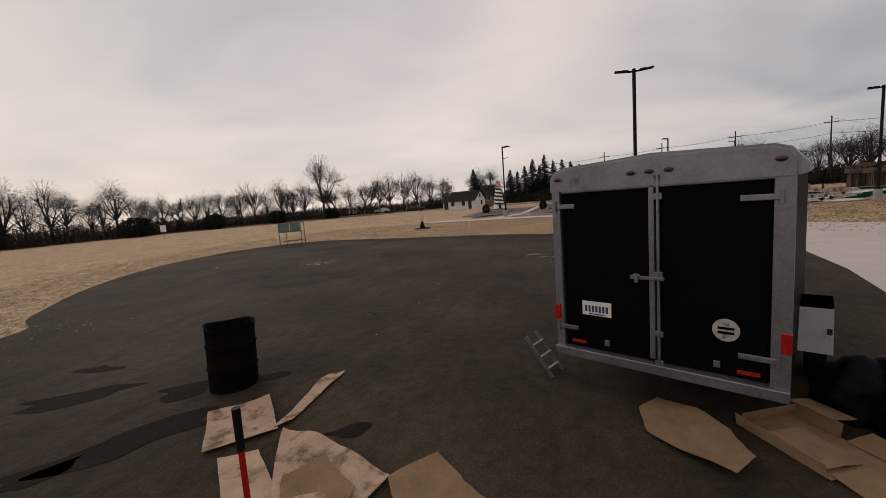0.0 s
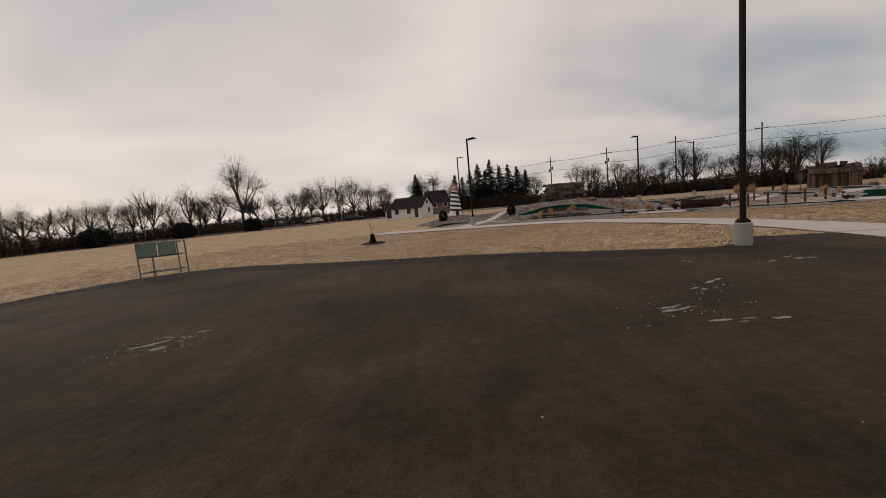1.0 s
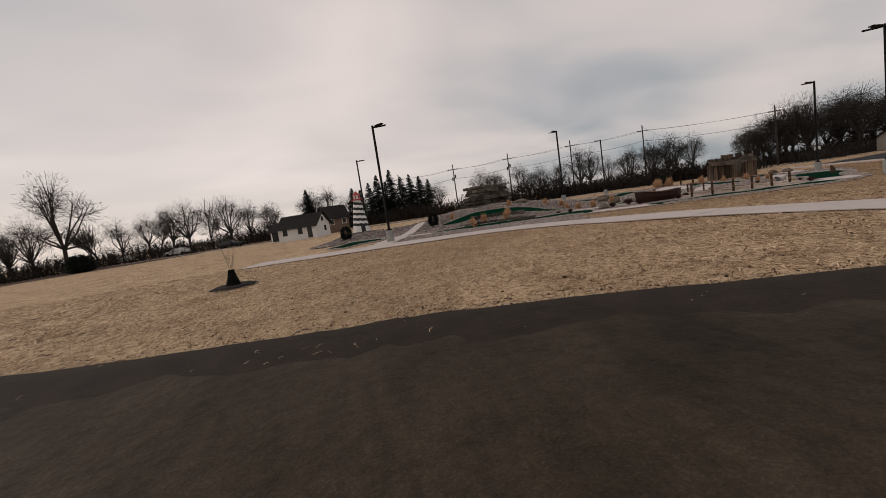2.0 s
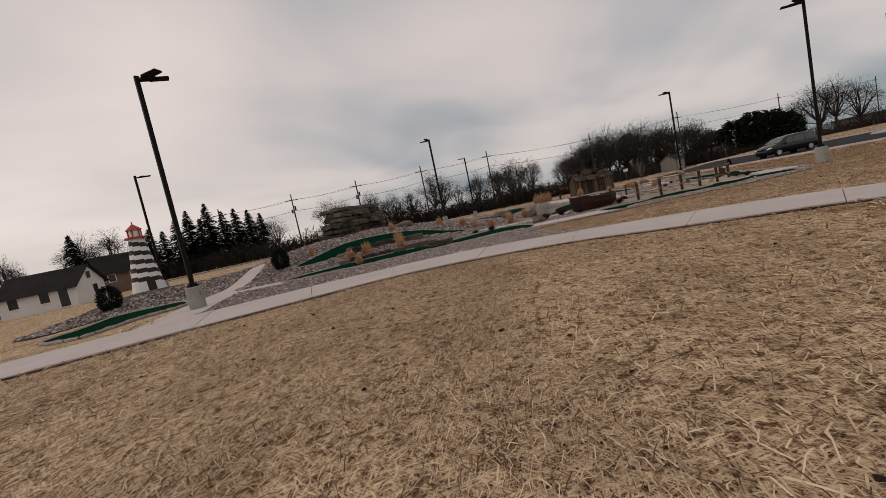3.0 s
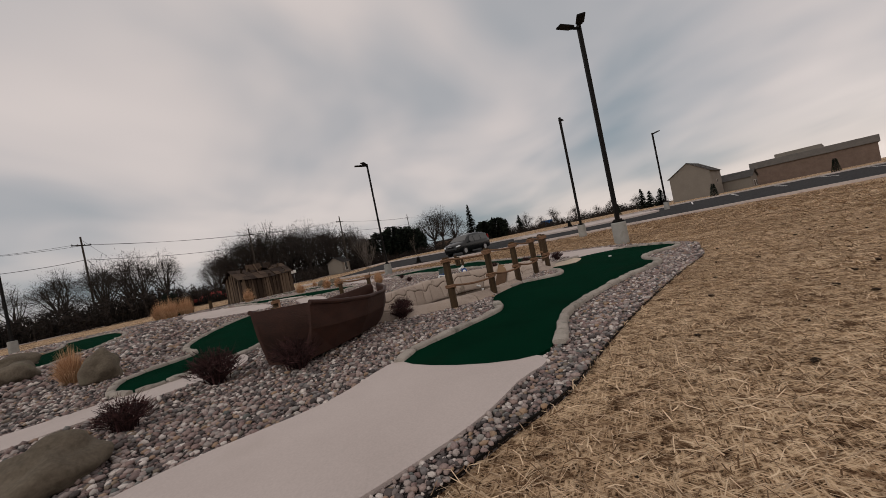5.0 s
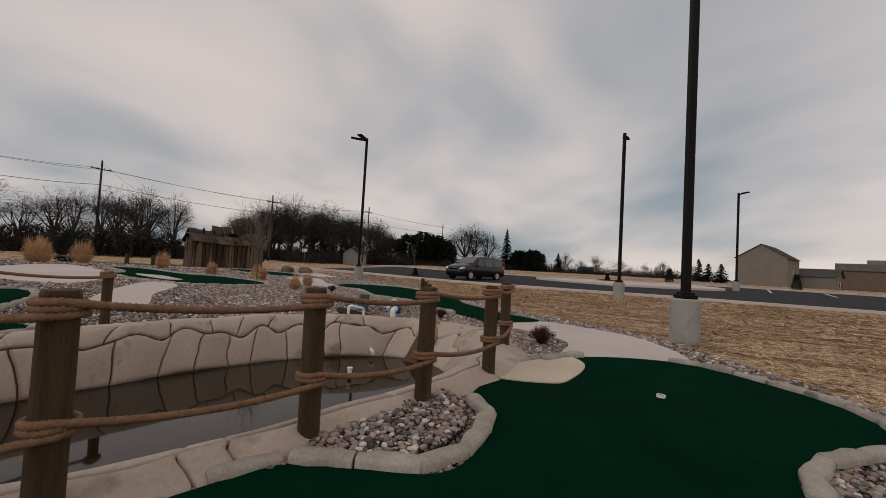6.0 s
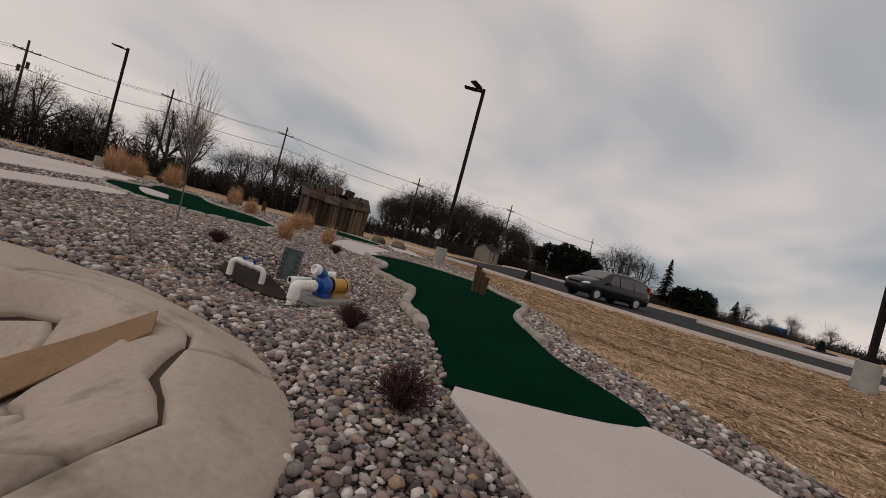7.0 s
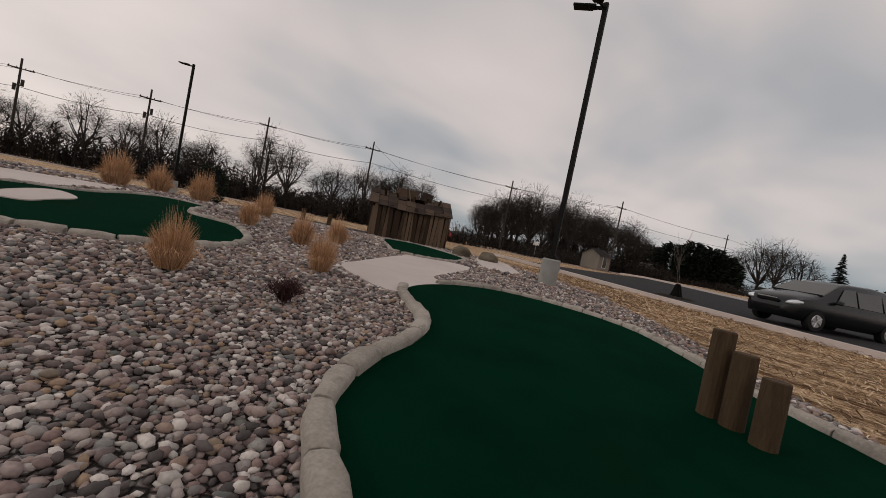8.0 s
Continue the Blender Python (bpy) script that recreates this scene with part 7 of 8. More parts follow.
def house(name, at, w, d, h, roof_h, wall, roof, label, openings=(), gable_x=True, eave=0.4, category="house"):
    """A gabled house; openings are (side, along, sill, width, height, kind) with side f, b, l or r."""
    root = thing(name, label, category, at=at)
    bm = bmesh.new()
    box(bm, pose(0, 0, -0.3), w, d, h + 0.3)
    ridge = [(-w / 2, 0, h + roof_h), (w / 2, 0, h + roof_h)] if gable_x else [(0, -d / 2, h + roof_h), (0, d / 2, h + roof_h)]
    ends = [((-w / 2, -d / 2, h), (-w / 2, d / 2, h)), ((w / 2, -d / 2, h), (w / 2, d / 2, h))] if gable_x else [((-w / 2, -d / 2, h), (w / 2, -d / 2, h)), ((-w / 2, d / 2, h), (w / 2, d / 2, h))]
    for (a, b), c in zip(ends, ridge):
        bm.faces.new([bm.verts.new(q) for q in (a, b, c)])
    part("wall", bm, wall, root)
    bm = bmesh.new()
    for s in (-1, 1):
        if gable_x:
            q = [(-w / 2 - eave, 0, h + roof_h + 0.05), (w / 2 + eave, 0, h + roof_h + 0.05), (w / 2 + eave, s * (d / 2 + eave), h - eave * roof_h / (d / 2) + 0.05), (-w / 2 - eave, s * (d / 2 + eave), h - eave * roof_h / (d / 2) + 0.05)]
        else:
            q = [(0, -d / 2 - eave, h + roof_h + 0.05), (0, d / 2 + eave, h + roof_h + 0.05), (s * (w / 2 + eave), d / 2 + eave, h - eave * roof_h / (w / 2) + 0.05), (s * (w / 2 + eave), -d / 2 - eave, h - eave * roof_h / (w / 2) + 0.05)]
        f = bm.faces.new([bm.verts.new(v) for v in q])
        bmesh.ops.solidify(bm, geom=[f], thickness=0.14)
    part("roof", bm, roof, root)
    for side, u, z, ww, hh, kind in openings:
        m = {"f": pose(u, -d / 2, z), "b": pose(u, d / 2, z, 0, 0, 180), "l": pose(-w / 2, u, z, 0, 0, -90), "r": pose(w / 2, u, z, 0, 0, 90)}[side]
        bm = bmesh.new()
        box(bm, m @ pose(0, 0, -0.07), ww + 0.16, 0.1, hh + 0.14)
        o = part(kind, bm, WHITE_PAINT, root)
        bm = bmesh.new()
        box(bm, m @ pose(0, -0.03, 0), ww, 0.08, hh)
        part("pane" if kind == "window" else "leaf", bm, PANE, o)
    return root


house("white_house", pose(7.7, 87.5, 0, 0, 0, -36), 6.5, 4.6, 2.0, 1.8, SIDING_WHITE, SHINGLE, "white gabled farmhouse with a dark roof across the road",
      [("r", 0.6, 0.8, 0.7, 0.9, "window"), ("r", 0, 2.4, 0.6, 0.7, "window"), ("f", -2, 0.8, 0.8, 1.0, "window"), ("f", 0.6, 0.8, 0.8, 1.0, "window"), ("f", 2.2, 0.1, 0.8, 1.7, "door")])
house("white_garage", pose(4.6, 92.2, 0, 0, 0, -36), 2.4, 3.0, 1.8, 1.2, SIDING_WHITE, SHINGLE, "low white outbuilding beside the farmhouse", [("f", 0, 0.1, 1.8, 1.5, "door")])
house("brown_house", pose(14.4, 98.5, 0, 0, 0, 10), 4.2, 4.5, 2.8, 2.2, BRICK_BROWN, SHINGLE, "dark brown gabled house behind the trees", [("f", -1.2, 1.5, 0.7, 0.9, "window"), ("f", 1.2, 1.5, 0.7, 0.9, "window")])
house("ranch_house", pose(146, 51.0, 0.3, 0, 0, -62), 8, 5, 2.2, 1.2, SIDING_TAN, GREY_ROOF, "low ranch house with a grey roof by the road",
      [("b", -5, 0.9, 1.4, 1.1, "window"), ("b", 0, 0.2, 1, 2, "door"), ("b", 4, 0.9, 2, 1.1, "window"), ("l", 0, 0.9, 1.4, 1.1, "window"), ("f", -5, 0.9, 1.4, 1.1, "window"), ("f", 0, 0.9, 1.8, 1.1, "window"), ("f", 5, 0.9, 1.4, 1.1, "window")])
house("small_pale_shed", pose(108, 51.5, 0.3, 0, 0, -20), 3.4, 3.4, 2.2, 1.0, SIDING_TAN, SHINGLE, "small pale shed beside the ranch house", [("f", 0, 0.2, 1, 1.9, "door")])
house("storage_building", pose(104.5, -32.5, 0, 0, 0, 38), 8, 10, 6.0, 2.6, SIDING_TAN, GREY_ROOF, "tall beige storage building with a plain gable end",
      [("l", 0, 3.2, 0.4, 0.6, "window")], gable_x=False)
house("low_annex", pose(108.5, -45, 0, 0, 0, 38), 9, 9, 3.0, 1.6, SIDING_TAN, GREY_ROOF, "low beige annex with a grey hipped roof", [("l", 1, 0.8, 1.6, 1.2, "window"), ("l", -2, 0.8, 1.6, 1.2, "window")])
school = thing("long_brick_building", "long low brown brick building with a flat roof", "building", at=pose(121, -84, 0, 0, 0, 38))
bm = bmesh.new()
box(bm, pose(0, 0, -0.3), 22, 58, 5.0)
part("wall", bm, BRICK_BROWN, school)
bm = bmesh.new()
box(bm, pose(0, 0, 4.7), 22.8, 58.8, 1.6, 0.1)
part("roof", bm, GREY_ROOF, school)
bm = bmesh.new()
box(bm, pose(3, -6, 6.3), 10, 30, 1.8, 0.1)
part("upper_storey", bm, SIDING_TAN, school)
for i in range(13):
    bm = bmesh.new()
    box(bm, pose(-11.02, 25 - i * 4.1, 1.2), 0.1, 2.2, 1.8)
    win = part("window", bm, WHITE_PAINT, school)
    bm = bmesh.new()
    box(bm, pose(-11.08, 25 - i * 4.1, 1.3), 0.06, 1.9, 1.6)
    part("pane", bm, PANE, win)
store = thing("roadside_store", "low dark roadside store with a lit red panel", "building", at=pose(250, 6, 0, 0, 0, -28))
bm = bmesh.new()
box(bm, pose(0, 0, 0), 30, 12, 4.2)
part("wall", bm, BRICK_BROWN, store)
bm = bmesh.new()
box(bm, pose(0, 0, 4.2), 31, 13, 0.8, 0.1)
part("roof", bm, SHINGLE, store)
for i in range(6):
    bm = bmesh.new()
    box(bm, pose(-12 + i * 4.8, -6.03, 0.8), 3.4, 0.1, 2.2)
    part("window", bm, PANE, store)
bm = bmesh.new()
box(bm, pose(-4, -6.1, 2.8), 4, 0.12, 1.0)
part("red_panel", bm, RED_LENS, store)
sign = thing("blue_sign", "blue roadside sign board on posts", "sign", at=pose(215, -38, 0, 0, 0, -80))
bm = bmesh.new()
box(bm, pose(0, 0, 0.8), 7, 0.4, 3.2, 0.1)
part("board", bm, SIGN_BLUE, sign)
bm = bmesh.new()
box(bm, pose(0, 0.05, 0), 0.4, 0.3, 1)
part("post", bm, POLE_WOOD, sign)
for x, y, rz in ((96, 58, -60), (40, 89.4, -20)):
    rs = thing("road_sign", "small white road sign on a thin post", "sign", "road signs", at=pose(x, y, 0, 0, 0, rz))
    bm = bmesh.new()
    rod(bm, (0, 0, 0), (0, 0, 2.4), 0.04, n=6)
    part("post", bm, ALU, rs)
    bm = bmesh.new()
    box(bm, pose(0, -0.05, 1.9), 0.9, 0.03, 0.6, 0.01)
    part("plate", bm, WHITE_PAINT, rs)
rs = thing("road_sign", "small white sign on a thin post in the field", "sign", "road signs", at=pose(-33, 52, 0, 0, 0, 20))
bm = bmesh.new()
rod(bm, (0, 0, 0), (0, 0, 1.9), 0.03, n=6)
part("post", bm, ALU, rs)
bm = bmesh.new()
box(bm, pose(0, -0.05, 1.1), 0.6, 0.03, 0.8, 0.01)
part("plate", bm, WHITE_PAINT, rs)


def far_car(x, y, rz, mat, label):
    root = thing("car", label, "car", "cars on the road", at=pose(x, y, 0.03, 0, 0, rz))
    bm = bmesh.new()
    st = [(2.2, 0.4, 0.7, 0.8), (1.9, 0.3, 0.85, 0.88), (0.9, 0.3, 0.95, 0.9), (0.2, 0.3, 1.4, 0.72), (-1.2, 0.3, 1.42, 0.72), (-1.9, 0.3, 1.0, 0.86), (-2.2, 0.4, 0.8, 0.8)]
    rg = [[bm.verts.new(p) for p in ((a, -w, b), (a, -w, 0.75), (a, -w * 0.85, t), (a, w * 0.85, t), (a, w, 0.75), (a, w, b))] for a, b, t, w in st]
    for i in range(len(st) - 1):
        for k in range(5):
            bm.faces.new((rg[i][k], rg[i][k + 1], rg[i + 1][k + 1], rg[i + 1][k]))
    bm.faces.new(rg[0])
    bm.faces.new(rg[-1])
    bmesh.ops.recalc_face_normals(bm, faces=bm.faces)
    part("body", bm, mat, root)
    for a in (1.4, -1.4):
        for s in (-1, 1):
            bm = bmesh.new()
            rod(bm, (a, s * 0.7, 0.3), (a, s * 0.92, 0.3), 0.31, n=14)
            part("wheel", bm, RUBBER, root)
    return root


far_car(-24, 118, 158, WHITE_PAINT, "white car on the far road")
far_car(-14, 114.5, 158, WHITE_PAINT, "pale car on the far road")
far_car(-4, 107.5, -22, VAN_PAINT, "dark car on the far road")
far_car(80, 66, 152, LH_RED, "dark red car on the far road")

# ---- wires ----
def wire(a, b, sag, r=0.02):
    """One hanging line as a continuous thin tube."""
    a, b = Vector(a), Vector(b)
    w = (b - a).cross(Vector((0, 0, 1))).normalized() * r
    vs, fs, n = [], [], 12
    for k in range(n + 1):
        t = k / n
        p = a.lerp(b, t) - Vector((0, 0, 4 * sag * t * (1 - t)))
        vs += [p + w, p + Vector((0, 0, r)), p - w, p - Vector((0, 0, r))]
    for k in range(n):
        fs += [(4 * k + q, 4 * k + (q + 1) % 4, 4 * k + 4 + (q + 1) % 4, 4 * k + 4 + q) for q in range(4)]
    return tagged(raw("power_line", vs, fs, BLACK), "thin black overhead power line", "wire", "power lines")


for i in range(len(POLES) - 1):
    (x0, y0, h0), (x1, y1, h1) = POLES[i], POLES[i + 1]
    for off in (-1.0, 1.0):
        dx, dy = off * math.cos(radians(-27)), off * math.sin(radians(-27))
        wire((x0 + dx, y0 + dy, h0 - 1.15), (x1 + dx, y1 + dy, h1 - 1.15), 0.35)
    wire((x0, y0, h0 - 3.4), (x1, y1, h1 - 3.4), 0.4, 0.03)
x0, y0, h0 = POLES[4]
wire((x0, y0, h0 - 0.4), (180, 130, 10), 0.8)

# ---- trees ----
TREES = []
for s, spread in enumerate((0.75, 0.9, 0.65, 0.85, 0.8)):
    TREES.append(bare_tree(100 + s, 12.0, 0.24, 5, spread * 0.85, "leafless winter tree with a dark twiggy crown", "roadside trees", BARK, 0.6, (2, 4), 0.022))
ROUND = [round_tree(200 + s, 12.0, 0.26, "broad leafless tree with a dark rounded twiggy crown", "roadside trees", BARK, 2600) for s in range(5)]


def near_line(az, dist, x0=0.8, y0=2.0):
    a = radians(az)
    return x0 + dist * math.sin(a), y0 + dist * math.cos(a)


TREE_AT = []
for az, dist, s in ((-16.1, 105, 1.3), (-18.5, 118, 0.9), (-24.8, 112, 0.92), (-21.5, 120, 0.95), (-38.9, 105, 0.95), (-44.2, 105, 0.95), (-47.5, 100, 0.95), (-36, 125, 0.75), (-33, 122, 0.72), (-30, 125, 0.8), (-28.5, 125, 0.8),
                    (-41, 118, 0.7), (-8.4, 125, 1.0), (-7, 120, 1.0), (-5, 124, 1.05), (-3.2, 122, 1.0), (-1.2, 120, 0.85), (1.2, 122, 0.8), (5.6, 128, 1.0), (7.6, 125, 1.0), (-50, 95, 0.9), (-53, 100, 0.9), (-57, 95, 1.0),
                    (-46, 112, 0.8), (-43, 114, 0.85), (-40, 110, 0.7), (-37.4, 116, 0.8), (-34.6, 118, 0.75), (-31.5, 120, 0.7), (-26.6, 116, 0.75), (-23.2, 122, 0.7), (-20, 124, 0.8), (-14.4, 122, 0.8), (-12.6, 124, 0.75), (-10.4, 124, 0.8), (-49, 108, 0.8)):
    TREE_AT.append((*near_line(az + 0.65, dist), s))
for az, dist, s in ((21.1, 125, 0.9), (23, 125, 0.8), (28.5, 108, 0.85), (30, 115, 0.8), (33.4, 105, 0.8), (36, 108, 0.75), (40.7, 104, 0.95), (42, 108, 0.9), (46, 104, 0.7), (48.5, 105, 0.75), (51.2, 107, 0.85), (53, 109, 0.85)):
    TREE_AT.append((*near_line(az + 0.8, dist, -0.4, 11.3), s))
rng = random.Random(21)
for k in range(32):
    az = 66.8 + 18.6 * (k + rng.uniform(0, 1)) / 32
    TREE_AT.append((*near_line(az, rng.uniform(105, 132), 15.4, 38.5), (0.82 + 0.5 * math.sin(math.pi * (az - 66.5) / 19.5) ** 0.7) * rng.uniform(0.78, 1.06)))
for az, dist, s in ((46, 82, 0.85), (49.5, 80, 0.9), (51.5, 79, 0.95), (42, 80, 0.7), (34, 84, 0.8), (23, 84, 0.8), (28, 80, 0.6)):
    TREE_AT.append((*near_line(az, dist, 27.9, 33.4), s))
for az, dist, s in ((91.5, 138, 1.1), (93.5, 135, 1.35), (95, 135, 1.4), (96.8, 138, 1.2), (104, 190, 0.9), (108, 200, 0.9), (112, 210, 0.9), (115, 220, 0.8), (120, 230, 0.8), (123, 230, 0.75), (110, 150, 0.5), (118, 160, 0.5)):
    TREE_AT.append((*near_line(az, dist, 27.9, 33.4), s))
for i, (x, y, s) in enumerate(TREE_AT):
    c = copy_thing((TREES if x < 8 and i % 6 == 2 else ROUND)[i % 5], pose(x, y, 0, 0, 0, rng.uniform(0, 360)))
    s *= 1.06 if x < -20 else 1.0
    c.scale = (s * rng.uniform(0.95, 1.25), s * rng.uniform(0.95, 1.25), s)
for i, t in enumerate(TREES + ROUND):
    t.matrix_basis = pose(-70 + 15 * i, 150 + 4 * i, 0)


def conifer(x, y, h, seed, wide=0.24):
    root = thing("conifer", "tall dark conifer with drooping boughs", "tree", "conifers", at=pose(x, y, 0))
    rng = random.Random(seed)
    bm = bmesh.new()
    rod(bm, (0, 0, 0), (0, 0, h * 0.97), h * 0.018, 0.02, 7)
    part("trunk", bm, BARK, root)
    vs, fs = [], []
    n = int(190 * h / 8)
    for i in range(n):
        t = 0.06 + 0.94 * (i / n)
        L = h * wide * (1 - t) ** 0.85 * rng.uniform(0.65, 1.1) + 0.15
        a = rng.uniform(0, 2 * math.pi)
        d = Vector((math.cos(a), math.sin(a), 0))
        s = Vector((-d.y, d.x, 0))
        for j in range(7):
            q = (j + rng.random()) / 7
            p = d * L * q + Vector((0, 0, h * t - L * 0.35 * q * q + 0.12 * L * q))
            for sg in (-1, 1):
                k = len(vs)
                w = 0.22 + 0.34 * L * (1 - q * 0.7) * rng.uniform(0.6, 1.2)
                vs += [p, p + d * 0.16 * L + Vector((0, 0, -0.03)), p + s * sg * w + d * 0.12 * L - Vector((0, 0, 0.22 * w + 0.05)), p + s * sg * w * 0.6 - d * 0.04 * L - Vector((0, 0, 0.12))]
                fs.append((k, k + 1, k + 2, k + 3))
    raw("crown", vs, fs, YEW, root)
    return root


for i, (az, dist, h) in enumerate(((10.3, 118, 8.5), (12.3, 118, 9.2), (13.4, 120, 10.8), (14.3, 118, 9.0), (15.0, 120, 11.6), (16.2, 118, 9.6), (17.3, 120, 10), (18.4, 118, 9.2), (11.3, 120, 8), (19.5, 120, 8.4), (5.2, 120, 9.5))):
    conifer(*near_line(az + 0.65, dist), h * 1.12, i, 0.31)
for i, (az, dist, h, w) in enumerate(((99.7, 150, 16, 0.22), (103, 150, 9, 0.3), (101.5, 150, 8, 0.4), (105, 165, 8, 0.4), (107, 180, 9, 0.35), (125, 112, 5, 0.4), (124, 112, 6, 0.3), (126.3, 111, 5, 0.45))):
    conifer(*near_line(az, dist, 27.9, 33.4), h, 40 + i, w)


def brush(name, line, width, count, hmin, hmax, seed, label):
    """A thicket of leaning bare stems and small sprays along a line."""
    rng = random.Random(seed)
    seg = [math.dist(line[i], line[i + 1]) for i in range(len(line) - 1)]
    vs, fs = [], []
    for _ in range(count):
        r = rng.random() * sum(seg)
        i = 0
        while r > seg[i]:
            r -= seg[i]
            i += 1
        t = r / seg[i]
        x = line[i][0] * (1 - t) + line[i + 1][0] * t + rng.uniform(-width, width) * 0.5
        y = line[i][1] * (1 - t) + line[i + 1][1] * t + rng.uniform(-width, width) * 0.5
        h = rng.uniform(hmin, hmax) * (0.75 + 0.5 * noise.noise(Vector((x * 0.09, y * 0.09, seed))))
        a = rng.uniform(0, 2 * math.pi)
        lean = Vector((math.cos(a), math.sin(a), 0)) * h * rng.uniform(0.05, 0.5)
        s = Vector((-math.sin(a), math.cos(a), 0))
        w = rng.uniform(0.02, 0.06)
        k = len(vs)
        b, top = Vector((x, y, -0.1)), Vector((x, y, 0)) + lean + Vector((0, 0, h))
        mid = b.lerp(top, 0.5)
        vs += [b - s * w, b + s * w, mid + s * w * 0.8, mid - s * w * 0.8, top]
        fs += [(k, k + 1, k + 2, k + 3), (k + 3, k + 2, k + 4)]
        for _ in range(12):
            q = b.lerp(top, rng.uniform(0.05, 0.9))
            e = q + Vector((rng.uniform(-1, 1), rng.uniform(-1, 1), rng.uniform(-0.1, 0.9))) * h * 0.28
            sp = Vector((rng.uniform(-1, 1), rng.uniform(-1, 1), rng.uniform(-0.6, 0.6))) * rng.uniform(0.04, 0.17)
            k = len(vs)
            vs += [q - sp * 0.5, q + sp, e]
            fs.append((k, k + 1, k + 2))
    return tagged(raw(name, vs, fs, BRUSH), label, "thicket", kind="stuff")


BRUSH = material("bare_thicket", (0.01, 0.008, 0.007), (0.034, 0.027, 0.022), 1, 10, 1.0, bump=0, island=0.7)
brush("thicket", [near_line(-62, 88), near_line(-48, 91), near_line(-38, 97), near_line(-30, 108), near_line(-16, 118), near_line(-2, 118)], 12, 3800, 2.2, 4.6, 1, "dark bare roadside thicket along the field")
brush("thicket", [near_line(-2, 120), near_line(9, 120), near_line(20, 112), near_line(27, 108), near_line(36, 104)], 9, 3200, 2.2, 5.2, 2, "dark bare thicket behind the road")
brush("thicket", [near_line(36, 104), near_line(45, 101), near_line(53, 104)], 9, 2600, 1.6, 3.6, 3, "dense dark thicket below the bare trees")
brush("thicket", [near_line(58, 112, 0, 0), near_line(80, 118, 15.4, 38.5), near_line(92, 132, 15.4, 38.5), near_line(101, 160, 15.4, 38.5), near_line(112, 200, 15.4, 38.5), near_line(125, 235, 15.4, 38.5)], 10, 3800, 1.6, 3.6, 4, "dark thicket and hedges beyond the far road")
brush("thicket", [near_line(92, 150, 27.9, 33.4), near_line(101, 165, 27.9, 33.4), near_line(111, 190, 27.9, 33.4), near_line(124, 230, 27.9, 33.4)], 12, 2400, 2.6, 6.5, 5, "dark hedges and small trees along the far road")
brush("thicket", [near_line(67, 110, 15.4, 38.5), near_line(76, 112, 15.4, 38.5), near_line(86, 118, 15.4, 38.5)], 16, 3000, 2.0, 5.4, 6, "dense dark thicket under the rounded trees")

FIELD = material("brown_winter_field", (0.03, 0.016, 0.009), (0.09, 0.05, 0.03), 0.3, 6, 1.0, bump=1.0, bump_scale=3)
field = slab("brown_field", [(-150, 20), (-67.5, 58), (-58.8, 70), (-50, 82), (-36, 90), (-22, 97), (-8, 103), (-12, 110), (-60, 128), (-160, 170)], -0.025, FIELD, thick=0.05)
tagged(field, "dark brown winter field of dead weeds", "field", kind="structure")
for i, (x, y, r, h) in enumerate(((-53, 74.5, 2.6, 3.4), (-45.5, 86.5, 2.2, 3.0), (-35, 93.5, 2.0, 2.8), (-66, 62.5, 2.4, 3.2), (-24, 98.5, 1.6, 2.4))):
    evergreen(x, y, r, h, 60 + i, n=1600, size=0.4, label="dark round evergreen at the field's edge", name="round_evergreen", group="round evergreens", z=0)
for i, (az, r, h) in enumerate(((83.2, 4.0, 8.5), (85.4, 4.6, 10.2), (87.4, 4.4, 11.2), (89.2, 4.4, 10.6), (90.6, 3.6, 9.0), (103.5, 3.6, 8), (101.6, 3.2, 7.6))):
    evergreen(*near_line(az, 132 if az < 95 else 150, 27.9, 33.4), r, h, 70 + i, n=2600, size=1.0, label="broad dark evergreen tree beyond the drive", name="broad_evergreen", cat="tree", group="broad evergreens", z=0)

